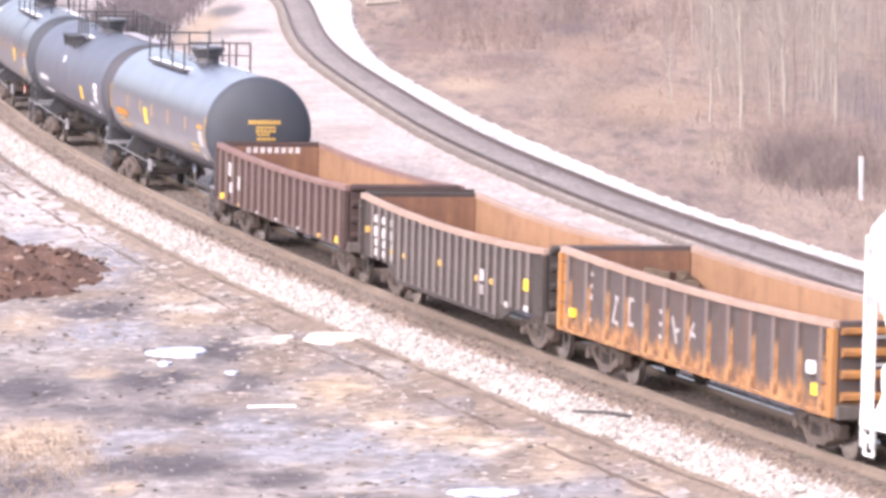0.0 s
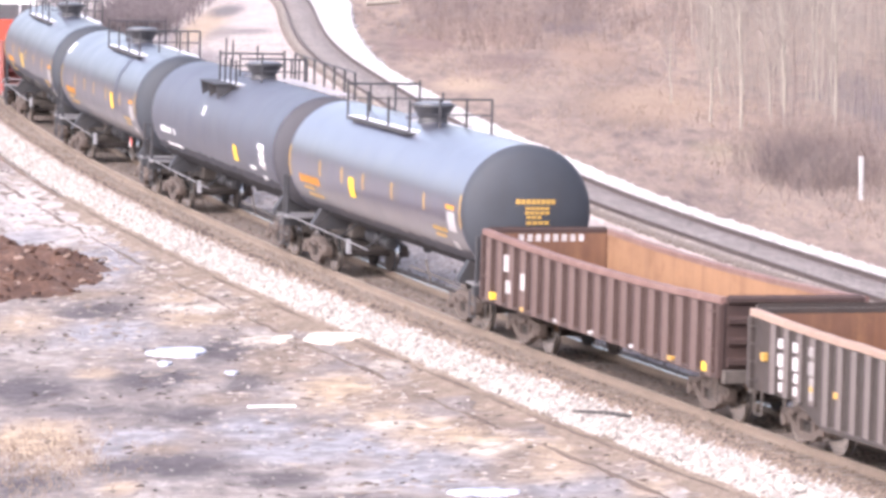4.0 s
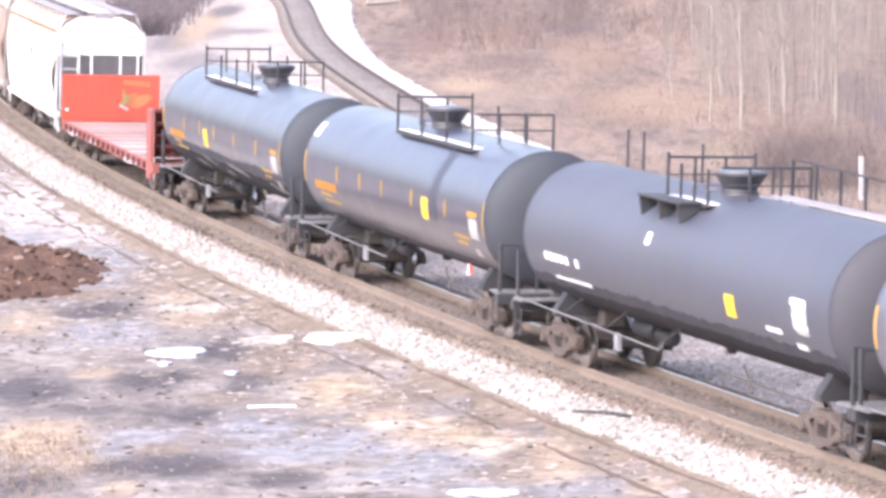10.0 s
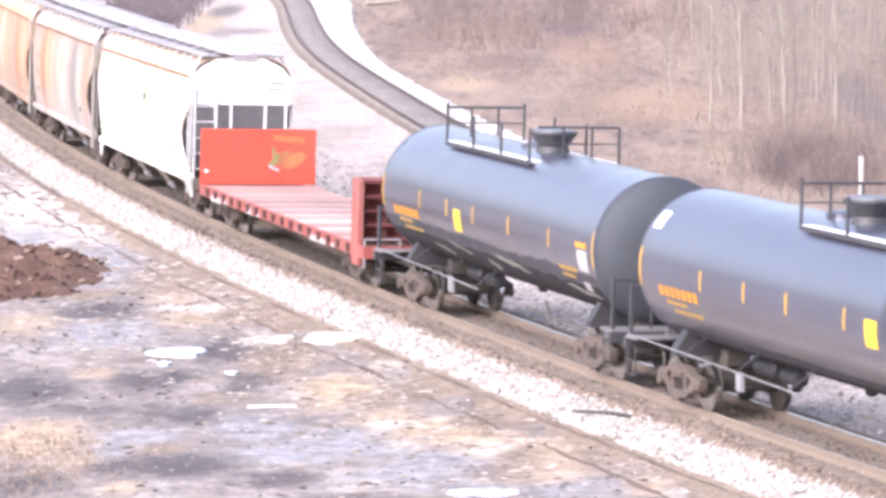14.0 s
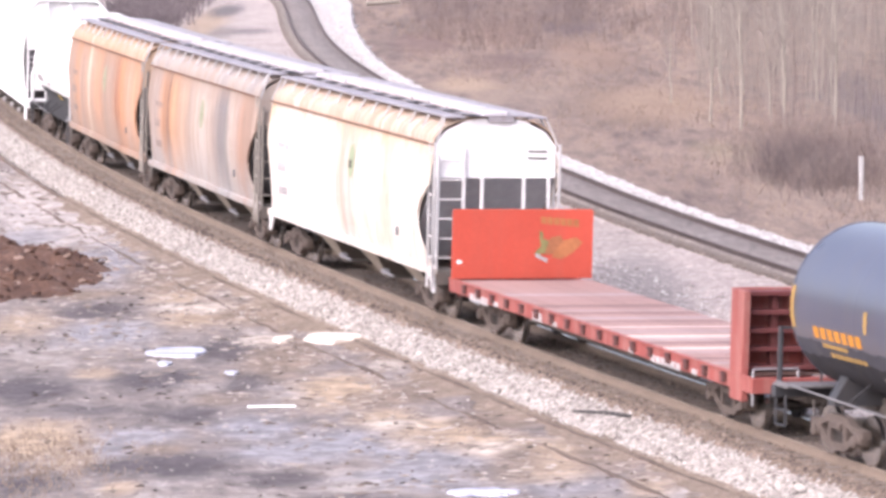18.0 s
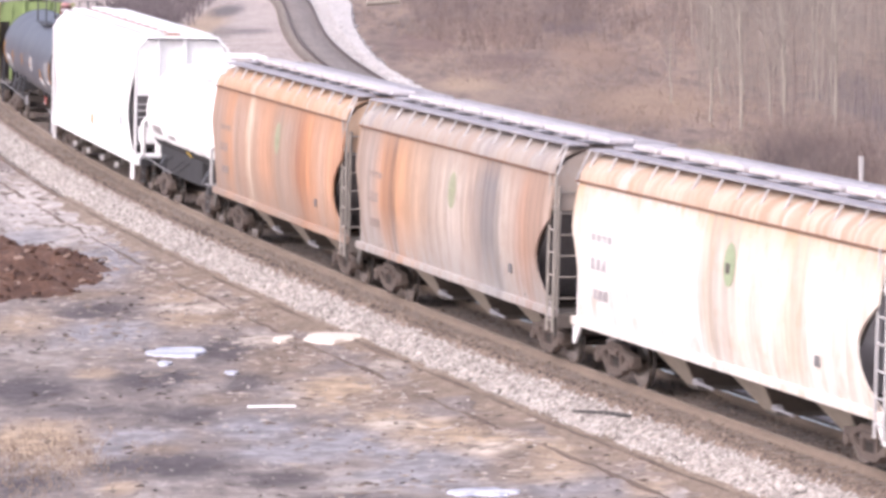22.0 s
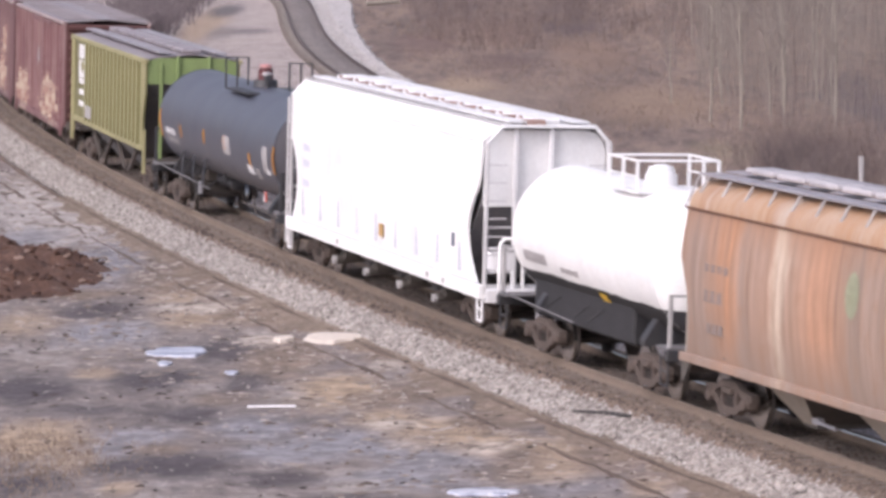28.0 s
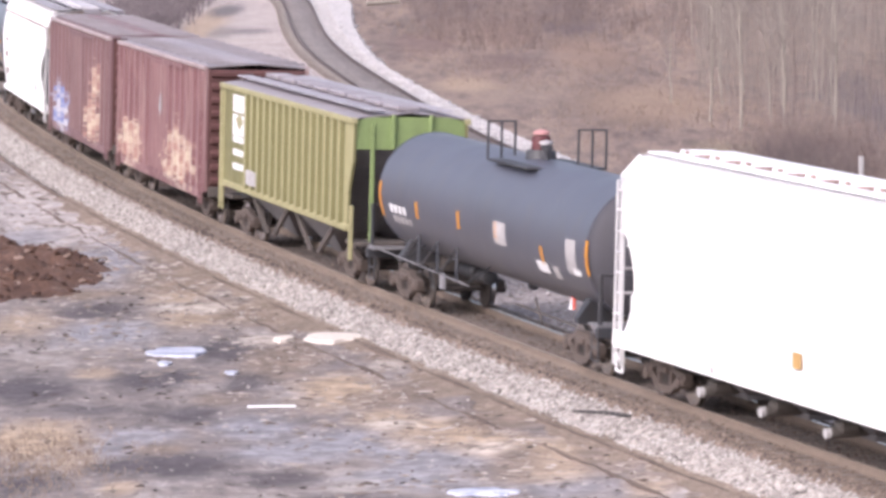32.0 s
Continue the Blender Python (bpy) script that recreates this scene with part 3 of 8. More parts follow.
M["board_grey"] = paint("galvanised_running_board", (0.36, 0.34, 0.365), 0.6, 0.25, (0.20, 0.145, 0.125), 0.65, 0.5, 18.0, 9.0)
M["hatch_pale"] = plain("chalky_lilac_hatch_paint", (0.44, 0.415, 0.43), 0.6, 0, 0.35, 5)
M["hatch"] = plain("hatch_cover_shadow", (0.0474, 0.0435, 0.0474), 0.8, 0, 0.3)
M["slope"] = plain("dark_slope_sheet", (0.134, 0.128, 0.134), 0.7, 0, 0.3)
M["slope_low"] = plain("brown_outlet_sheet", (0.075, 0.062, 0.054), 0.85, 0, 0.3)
M["rib_tan"] = plain("tan_outlet_side", (0.24, 0.205, 0.17), 0.8, 0, 0.3, 5)
M["slope_pale"] = plain("grey_slope_sheet", (0.33, 0.335, 0.36), 0.6, 0, 0.25, 3)
M["chute"] = plain("dusty_outlet_steel", (0.095, 0.083, 0.075), 0.8, 0.1, 0.3)
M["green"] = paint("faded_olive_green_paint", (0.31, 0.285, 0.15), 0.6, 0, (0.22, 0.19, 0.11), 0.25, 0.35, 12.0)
M["green_end"] = paint("pale_green_end_paint", (0.205, 0.275, 0.105), 0.6, 0, (0.11, 0.13, 0.055), 0.3, 0.35, 13.0)
M["box"] = paint("faded_boxcar_red_paint", (0.178, 0.088, 0.092), 0.65, 0, (0.35, 0.25, 0.23), 0.35, 0.7, 14.0)
M["box2"] = paint("dull_brown_boxcar_paint", (0.165, 0.094, 0.098), 0.65, 0, (0.24, 0.165, 0.155), 0.3, 0.4, 15.0)
def sprayed(m, colours, places, seed):
    """Faded spray paint over old car paint; places: (x, z, half width, half height) or None for ribs, which take it by chance."""
    nt = m.node_tree
    b = nt.nodes["Principled BSDF"]
    co = nt.nodes.new("ShaderNodeTexCoord").outputs["Object"]
    c = b.inputs["Base Color"].links[0].from_socket
    sep = nt.nodes.new("ShaderNodeSeparateXYZ")
    nt.links.new(co, sep.inputs[0])
    shape = noise_fac(nt, co, 1.0, 5, 0.68, (1.7, 0.0, 2.2), (seed, 0, seed * 2))
    tone = noise_fac(nt, co, 1.0, 3, 0.6, (2.3, 0.0, 2.9), (seed * 3, 0, 1))
    for (x, z, rx, rz), (one, two) in zip(places, colours):
        ln = nt.nodes.new("ShaderNodeVectorMath")
        ln.operation = 'LENGTH'
        mp = nt.nodes.new("ShaderNodeMapping")
        nt.links.new(co, mp.inputs[0])
        mp.inputs["Location"].default_value = (-x / rx, 0, -z / rz)
        mp.inputs["Scale"].default_value = (1 / rx, 0, 1 / rz)
        nt.links.new(mp.outputs[0], ln.inputs[0])
        ad = nt.nodes.new("ShaderNodeMath")
        ad.operation = 'MULTIPLY_ADD'
        nt.links.new(shape, ad.inputs[0])
        ad.inputs[1].default_value = -3.2
        nt.links.new(ln.outputs["Value"], ad.inputs[2])
        mr = nt.nodes.new("ShaderNodeMapRange")
        nt.links.new(ad.outputs[0], mr.inputs[0])
        mr.inputs[1].default_value, mr.inputs[2].default_value = -0.72, -0.98
        mr.inputs[3].default_value, mr.inputs[4].default_value = 0.0, 0.9
        c = mix(nt, mr.outputs[0], c, ramp(nt, tone, [(0.42, one), (0.55, two)]))
    nt.links.new(c, b.inputs["Base Color"])
    return m


CREAM, ROSE, BLUE = (0.50, 0.42, 0.33), (0.33, 0.20, 0.17), (0.16, 0.20, 0.38)
# Lighter copy of the brown box car paint, for lit rib faces.
M["rib_box2"] = paint("dull_lit_boxcar_rib_paint", (0.195, 0.118, 0.115), 0.65, 0, (0.34, 0.26, 0.24), 0.4, 0.5, 15.5)
for key in ("box", "rib_box"):
    sprayed(M[key], [(CREAM, ROSE), (ROSE, CREAM)], [(-4.7, 1.55, 2.4, 0.95), (3.6, 1.6, 3.0, 0.95)], 3.0)
for key in ("box2", "rib_box2"):
    sprayed(M[key], [(CREAM, ROSE), (BLUE, (0.45, 0.44, 0.47)), (CREAM, ROSE)], [(3.6, 1.7, 2.0, 1.0), (-4.0, 1.6, 2.6, 1.0), (4.2, 3.0, 1.4, 0.6)], 5.0)
M["box_end"] = paint("dark_boxcar_end_paint", (0.103, 0.0421, 0.0389), 0.7, 0, (0.0453, 0.0292, 0.0259), 0.3, 0.4, 16.0)
M["box_eave"] = paint("chalky_eave_paint", (0.36, 0.29, 0.285), 0.6, 0, (0.17, 0.10, 0.09), 0.4, 0.5, 19.0)
M["box_roof"] = paint("weathered_galvanised_roof", (0.31, 0.28, 0.295), 0.55, 0.2, (0.174, 0.111, 0.0948), 0.4, 0.2, 17.0)
M["faint"] = plain("faint_bluish_lettering", (0.62, 0.63, 0.70), 0.6, 0, 0.1)
M["tag_blue"] = plain("dark_blue_stencil", (0.12, 0.135, 0.19), 0.7, 0, 0.3, 3)
# Gondola sheets painted dark, ribs light: shaded gaps and lit rib faces.
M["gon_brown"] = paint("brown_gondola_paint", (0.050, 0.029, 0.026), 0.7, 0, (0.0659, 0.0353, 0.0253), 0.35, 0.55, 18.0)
M["rib_brown"] = paint("brown_gondola_lit_rib_paint", (0.122, 0.081, 0.073), 0.7, 0, (0.0923, 0.0523, 0.037), 0.35, 0.4, 18.5)
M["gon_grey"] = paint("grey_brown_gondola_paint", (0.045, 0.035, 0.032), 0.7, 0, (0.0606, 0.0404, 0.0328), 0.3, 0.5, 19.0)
M["rib_grey"] = paint("grey_gondola_lit_rib_paint", (0.132, 0.11, 0.106), 0.7, 0, (0.103, 0.0713, 0.0583), 0.3, 0.4, 19.5)
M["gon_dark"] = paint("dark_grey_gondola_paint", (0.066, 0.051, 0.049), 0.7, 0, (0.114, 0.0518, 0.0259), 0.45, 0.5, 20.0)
M["rib_dark"] = paint("dark_gondola_lit_rib_paint", (0.13, 0.1, 0.094), 0.7, 0, (0.13, 0.0713, 0.0453), 0.35, 0.4, 21.0)
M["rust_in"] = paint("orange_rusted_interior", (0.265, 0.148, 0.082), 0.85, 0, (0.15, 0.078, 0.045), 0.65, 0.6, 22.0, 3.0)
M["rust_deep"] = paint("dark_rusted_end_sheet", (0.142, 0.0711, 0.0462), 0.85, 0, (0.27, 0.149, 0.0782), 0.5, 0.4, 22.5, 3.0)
M["scrap_brown"] = plain("brown_olive_scrap", (0.085, 0.058, 0.038), 0.85, 0.1, 0.5, 6)
M["lip_dark"] = paint("dark_worn_chord_paint", (0.17, 0.098, 0.085), 0.6, 0, (0.33, 0.23, 0.19), 0.4, 0.3, 33.0)
M["rust_lip"] = paint("rusty_top_chord", (0.284, 0.198, 0.158), 0.8, 0, (0.174, 0.0948, 0.0632), 0.45, 0.3, 23.0)
M["rust_orange"] = paint("bright_orange_rust", (0.324, 0.149, 0.0453), 0.8, 0, (0.156, 0.0777, 0.0486), 0.65, 0.6, 24.0, 5.0)


def rust_up(m, z0, reach, seed):
    """Orange rust that creeps up from a lower edge at z0, ragged and soft."""
    nt = m.node_tree
    b = nt.nodes["Principled BSDF"]
    c = b.inputs["Base Color"].links[0].from_socket
    co = nt.nodes.new("ShaderNodeTexCoord").outputs["Object"]
    sep = nt.nodes.new("ShaderNodeSeparateXYZ")
    nt.links.new(co, sep.inputs[0])
    edge = noise_fac(nt, co, 1.0, 6, 0.7, (0.9, 0.9, 0.5), (seed, 0, 0))
    k = nt.nodes.new("ShaderNodeMath")
    k.operation = 'MULTIPLY_ADD'
    nt.links.new(edge, k.inputs[0])
    k.inputs[1].default_value = -2.6 * reach
    nt.links.new(sep.outputs[2], k.inputs[2])
    mr = nt.nodes.new("ShaderNodeMapRange")
    nt.links.new(k.outputs[0], mr.inputs[0])
    mr.inputs[1].default_value, mr.inputs[2].default_value = z0 - 0.45 * reach, z0 - 1.0 * reach
    mr.inputs[3].default_value, mr.inputs[4].default_value = 0.0, 0.85
    tone = noise_fac(nt, co, 2.6, 5, 0.7, None, (seed * 2, 1, 0))
    c = mix(nt, mr.outputs[0], c, ramp(nt, tone, [(0.38, (0.13, 0.065, 0.035)), (0.5, (0.29, 0.135, 0.05)), (0.62, (0.40, 0.21, 0.085))]))
    nt.links.new(c, b.inputs["Base Color"])


rust_up(M["gon_dark"], 0.86, 0.52, 4.0)
rust_up(M["rib_dark"], 0.0, 0.5, 9.0)


# ------------------------------------------------------------------ mesh tools
class MB:
    """Collects corners and faces of one mesh."""

    def __init__(self):
        self.v, self.f = [], []

    def add(self, vs, fs):
        o = len(self.v)
        self.v += [tuple(p) for p in vs]
        self.f += [tuple(i + o for i in q) for q in fs]
        return self

    def box(self, c, s, b=0.0, rot=None):
        hx, hy, hz = (k / 2 for k in s)
        b = min(b, hx * 0.9, hy * 0.9, hz * 0.9)
        if b <= 0:
            vs = [Vector((x * hx, y * hy, z * hz)) for x in (-1, 1) for y in (-1, 1) for z in (-1, 1)]
            fs = [(0, 1, 3, 2), (4, 6, 7, 5), (0, 4, 5, 1), (2, 3, 7, 6), (0, 2, 6, 4), (1, 5, 7, 3)]
        else:
            vs, ix = [], {}
            for x in (-1, 1):
                for y in (-1, 1):
                    for z in (-1, 1):
                        for a, p in enumerate(((x * hx, y * (hy - b), z * (hz - b)), (x * (hx - b), y * hy, z * (hz - b)), (x * (hx - b), y * (hy - b), z * hz))):
                            ix[x, y, z, a] = len(vs)
                            vs.append(Vector(p))
            fs = []
            for x in (-1, 1):
                fs.append([ix[x, y, z, 0] for y, z in ((-1, -1), (1, -1), (1, 1), (-1, 1))][::x])
                fs.append([ix[y, x, z, 1] for y, z in ((-1, -1), (1, -1), (1, 1), (-1, 1))][::-x])
                fs.append([ix[y, z, x, 2] for y, z in ((-1, -1), (1, -1), (1, 1), (-1, 1))][::x])
            for p in (-1, 1):
                for q in (-1, 1):
                    fs.append((ix[p, q, -1, 0], ix[p, q, 1, 0], ix[p, q, 1, 1], ix[p, q, -1, 1])[::p * q * -1])
                    fs.append((ix[p, -1, q, 0], ix[p, 1, q, 0], ix[p, 1, q, 2], ix[p, -1, q, 2])[::p * q])
                    fs.append((ix[-1, p, q, 1], ix[1, p, q, 1], ix[1, p, q, 2], ix[-1, p, q, 2])[::p * q * -1])
            for x in (-1, 1):
                for y in (-1, 1):
                    for z in (-1, 1):
                        fs.append((ix[x, y, z, 0], ix[x, y, z, 1], ix[x, y, z, 2])[::x * y * z])
        c = Vector(c)
        if rot:
            r = Euler([radians(a) for a in rot]).to_matrix()
            vs = [r @ p for p in vs]
        return self.add([p + c for p in vs], fs)

    def tube(self, p0, p1, r, n=6, r1=None):
        p0, p1 = Vector(p0), Vector(p1)
        r1 = r if r1 is None else r1
        d = (p1 - p0).normalized()
        a = d.orthogonal().normalized()
        b = d.cross(a)
        vs = []
        for p, q in ((p0, r), (p1, r1)):
            vs += [p + (a * math.cos(k) + b * math.sin(k)) * q for k in (2 * math.pi * i / n for i in range(n))]
        fs = [(i, (i + 1) % n, n + (i + 1) % n, n + i) for i in range(n)]
        return self.add(vs, fs + [tuple(range(n))[::-1], tuple(range(n, 2 * n))])

    def lathe(self, prof, axis='x', n=32, cz=0.0):
        """prof: (position along the axis, radius)."""
        vs, fs = [], []
        for x, r in prof:
            for i in range(n):
                k = 2 * math.pi * i / n
                y, z = math.sin(k) * r, math.cos(k) * r
                vs.append((x, y, z + cz) if axis == 'x' else ((z, x, y + cz) if axis == 'y' else (z, y, x + cz)))
        for j in range(len(prof) - 1):
            for i in range(n):
                q = (j * n + i, j * n + (i + 1) % n, (j + 1) * n + (i + 1) % n, (j + 1) * n + i)
                fs.append(q[::-1])
        fs.append(tuple(range(n)))
        fs.append(tuple(range((len(prof) - 1) * n, len(prof) * n))[::-1])
        return self.add(vs, fs)

    def prism(self, poly, axis, a, b):
        """A flat outline pushed out from a to b along an axis; poly in the other two axes' order."""
        def P(u, v, w):
            return {'x': (w, u, v), 'y': (u, w, v), 'z': (u, v, w)}[axis]
        n = len(poly)
        vs = [P(u, v, a) for u, v in poly] + [P(u, v, b) for u, v in poly]
        fs = [tuple(range(n)), tuple(range(n, 2 * n))[::-1]] + [(i, n + i, n + (i + 1) % n, (i + 1) % n) for i in range(n)]
        return self.add(vs, fs)

    def grid(self, fn, nu, nv):
        vs = [fn(i / nu, j / nv) for i in range(nu + 1) for j in range(nv + 1)]
        fs = [(i * (nv + 1) + j, i * (nv + 1) + j + 1, (i + 1) * (nv + 1) + j + 1, (i + 1) * (nv + 1) + j) for i in range(nu) for j in range(nv)]
        return self.add(vs, fs)

    def shell(self, fn, nu, nv, thick):
        """A sheet with thickness: fn gives a point, thick an offset vector function."""
        a = [Vector(fn(i / nu, j / nv)) for i in range(nu + 1) for j in range(nv + 1)]
        bb = [p + Vector(thick(p)) for p in a]
        N = len(a)
        w = nv + 1
        fs = []
        for i in range(nu):
            for j in range(nv):
                q = (i * w + j, i * w + j + 1, (i + 1) * w + j + 1, (i + 1) * w + j)
                fs.append(q)
                fs.append(tuple(k + N for k in q[::-1]))
        rim = [j for j in range(w)] + [i * w + nv for i in range(1, nu + 1)] + [nu * w + j for j in range(nv - 1, -1, -1)] + [i * w for i in range(nu - 1, 0, -1)]
        for p, q in zip(rim, rim[1:] + rim[:1]):
            fs.append((p, p + N, q + N, q))
        return self.add(a + bb, fs)

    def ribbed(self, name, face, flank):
        """An upright rib: weathered lit face, darker flanks with the shade painted in."""
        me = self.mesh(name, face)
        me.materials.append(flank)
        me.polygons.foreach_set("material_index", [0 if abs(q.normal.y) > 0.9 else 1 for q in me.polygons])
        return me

    def mesh(self, name, mat, smooth=None):
        me = bpy.data.meshes.new(name)
        me.from_pydata(self.v, [], self.f)
        bm = bmesh.new()
        bm.from_mesh(me)
        bmesh.ops.recalc_face_normals(bm, faces=bm.faces)
        bm.to_mesh(me)
        bm.free()
        me.materials.append(mat)
        if smooth:
            me.polygons.foreach_set("use_smooth", [True] * len(me.polygons))
            me.set_sharp_from_angle(angle=radians(smooth))
        return me


CACHE = {}


def part(name, mb, mat, parent, label="", smooth=None):
    """One mesh object under a thing or part; mb may be a mesh that is shared."""
    me = mb if isinstance(mb, bpy.types.Mesh) else mb.mesh(name, M[mat], smooth)
    ob = new(name, me)
    if parent:
        ob.parent = parent
    if label:
        ob["label"] = label
    return ob


def shared(key, name, make, mat, smooth=None):
    if key not in CACHE:
        CACHE[key] = make().mesh(name, M[mat], smooth)
    return CACHE[key]


def put(ob, m):
    ob.matrix_basis = m
    return ob


def thing(name, label, category, group=""):
    ob = new(name)
    ob.empty_display_size = 0.3
    return tagged(ob, label, category, group)


def solid(name, mb, mat, label, category="", group="", kind="", smooth=None):
    ob = new(name, mb.mesh(name, M[mat], smooth))
    return tagged(ob, label, category, group, kind)


# ------------------------------------------------------------------ track line
KNOT_S = [-180 + 20 * i for i in range(13)]
KNOT_K = [0.282, 0.416, 0.623, 0.913, 1.205, 1.417, 1.470, 1.264, 1.395, 1.099, 2.055, 3.043, 4.032]
BANK = 0.04106
S_GRID = np.arange(-420.0, 321.0)
_k = np.interp(S_GRID, KNOT_S, KNOT_K) / 1000
_th = np.concatenate([[0], np.cumsum((_k[1:] + _k[:-1]) / 2)])
_th = -1.29937 + _th - _th[420]
_cx = np.concatenate([[0], np.cumsum((np.cos(_th[1:]) + np.cos(_th[:-1])) / 2)])
_cy = np.concatenate([[0], np.cumsum((np.sin(_th[1:]) + np.sin(_th[:-1])) / 2)])
_cx, _cy = _cx - _cx[420] + 0.728, _cy - _cy[420] + 108.989


def main_line(s):
    return float(np.interp(s, S_GRID, _cx)), float(np.interp(s, S_GRID, _cy)), float(np.interp(s, S_GRID, _th))


def on_main(s, l, z=0.0):
    """World place of a point beside the track: l metres to the near side, z above the rail, on the banked roadbed."""
    x, y, t = main_line(s)
    L, Z = l * math.cos(BANK) - z * math.sin(BANK), l * math.sin(BANK) + z * math.cos(BANK)
    return x + L * math.sin(t), y - L * math.cos(t), Z


def flat_main(s, l, z=0.0):
    x, y, t = main_line(s)
    return x + l * math.sin(t), y - l * math.cos(t), z


T_KNOT = [0, 4, 8, 12, 16, 20, 24, 28, 32]
V_KNOT = [6.890, 6.836, 6.801, 6.797, 6.868, 6.793, 6.833, 6.945, 6.924]
T_GRID = np.arange(0, 32.01, 0.1)
_v = np.interp(T_GRID, T_KNOT, V_KNOT)
_d = np.concatenate([[0], np.cumsum((_v[1:] + _v[:-1]) / 2 * 0.1)])


def gone(t):
    return float(np.interp(t, T_GRID, _d))


# the second track, drawn through its far rail from the distance towards the viewer
FAR_RAIL = [(-30.0, 420.0), (-17.5, 350.0), (-10.2, 300.0), (-7.6, 275.4), (-6.64, 252.3), (-5.72, 234.8), (-4.75, 221.4), (-3.7, 210.2), (-2.25, 197.0), (-1.14, 187.3), (0.1, 176.4), (1.4, 166.1), (2.3, 160.1), (3.16, 155.0), (3.97, 150.3), (4.75, 145.6), (5.45, 141.6), (6.14, 137.5), (6.79, 134.2), (7.43, 131.0), (8.03, 128.7), (8.64, 126.0), (9.22, 123.5), (9.77, 120.9), (10.29, 118.5), (10.8, 116.2), (12.7, 108.0), (17.0, 90.0), (25.5, 60.0), (39.5, 20.0)]
_fy = np.array([p[1] for p in FAR_RAIL][::-1])
_fx = np.array([p[0] for p in FAR_RAIL][::-1])


def _smooth_line():
    ys = np.arange(20.0, 421.0, 1.0)
    xs = np.interp(ys, _fy, _fx)
    for _ in range(3):
        p = np.pad(xs, 6, mode='reflect', reflect_type='odd')
        xs = np.convolve(p, np.ones(13) / 13, 'valid')
    return ys[::-1], xs[::-1]


B_Y, B_X = _smooth_line()
_bd = np.concatenate([[0], np.cumsum(np.hypot(np.diff(B_X), np.diff(B_Y)))])
_bt = np.arctan2(np.gradient(B_Y), np.gradient(B_X))


def on_back(s, l, z=0.0):
    """l metres to the near side of the second track's centre."""
    x, y, t = float(np.interp(s, _bd, B_X)), float(np.interp(s, _bd, B_Y)), float(np.interp(s, _bd, _bt))
    l = l + 0.75
    return x + l * math.sin(t), y - l * math.cos(t), z


def back_side(x, y):
    """Distance to the far side of the second track's far rail."""
    return (x - float(np.interp(y, B_Y[::-1], B_X[::-1]))) * 0.97


def strip(line, prof, s0, s1, step):
    """Sweeps an outline of (side, height) along a line."""
    mb = MB()
    n = max(2, int((s1 - s0) / step))
    w = len(prof)
    vs = [line(s0 + (s1 - s0) * i / n, l, z) for i in range(n + 1) for l, z in prof]
    fs = [(i * w + j, i * w + j + 1, (i + 1) * w + j + 1, (i + 1) * w + j) for i in range(n) for j in range(w - 1)]
    return mb.add(vs, fs)


def tube_strip(line, prof, s0, s1, step):
    mb = MB()
    n = max(2, int((s1 - s0) / step))
    w = len(prof)
    vs = [line(s0 + (s1 - s0) * i / n, l, z) for i in range(n + 1) for l, z in prof]
    fs = [(i * w + j, i * w + (j + 1) % w, (i + 1) * w + (j + 1) % w, (i + 1) * w + j) for i in range(n) for j in range(w)]
    return mb.add(vs, fs + [tuple(range(w)), tuple(range(n * w, n * w + w))])


# ------------------------------------------------------------------ ground
def rise(x, y):
    """Height of the land: a flat yard, a bank that climbs behind the second track, hills far off."""
    d = back_side(x, min(max(y, 21), 419))
    u = d - 6.0
    z = -0.62
    if u > 0:
        k = min(1.0, u / 12.0)
        z += k * k * 0.085 * u if u < 160 else 0.085 * 160 + (u - 160) * 0.02
    z = max(z, -0.62 + 0.48 * min(1.0, max(0.0, (d + 0.4) / 1.0)))
    far = math.hypot(x, y - 100) - 420
    if far > 0:
        z += min(10.0, far * 0.02)
    if y > 60:
        z += 0.06 * noise.noise(Vector((x * 0.35, y * 0.35, 0))) + 0.055 * noise.noise(Vector((x * 1.3, y * 0.8, 5))) + 0.035 * noise.noise(Vector((x * 3.1, y * 1.6, 8)))
    return z


def make_ground():
    xs = [-3000, -1500, -800, -400, -220, -120, -70, -45] + [-34 + 0.8 * i for i in range(29)] + [-11 + 0.25 * i for i in range(76)] + [8.2 + 0.8 * i for i in range(43)] + [46, 60, 80, 110, 160, 240, 400, 800, 1500, 3000]
    ys = [-2500, -1200, -600, -300, -150, -70, -20, 20, 45, 62] + [76 + 1.0 * i for i in range(6)] + [82 + 0.5 * i for i in range(90)] + [127 + 1.0 * i for i in range(189)] + [330, 360, 400, 450, 520, 620, 800, 1200, 2000, 3500]
    vs = [(x, y, rise(x, y)) for x in xs for y in ys]
    w = len(ys)
    fs = [(i * w + j, (i + 1) * w + j, (i + 1) * w + j + 1, i * w + j + 1) for i in range(len(xs) - 1) for j in range(w - 1)]
    me = bpy.data.meshes.new("ground")
    me.from_pydata(vs, [], fs)
    me.materials.append(M["dirt"])
    me.materials.append(M["bank"])
    ix = []
    for i in range(len(xs) - 1):
        for j in range(w - 1):
            x, y = xs[i] + 0.4, ys[j] + 0.5
            ix.append(1 if back_side(x, min(max(y, 21), 419)) > -4 or y > 236 or y < 60 else 0)
    me.polygons.foreach_set("material_index", ix)
    me.polygons.foreach_set("use_smooth", [True] * len(fs))
    tagged(new("ground", me), "bare dirt yard rising to a dead-grass bank", "ground", "", "structure")


make_ground()


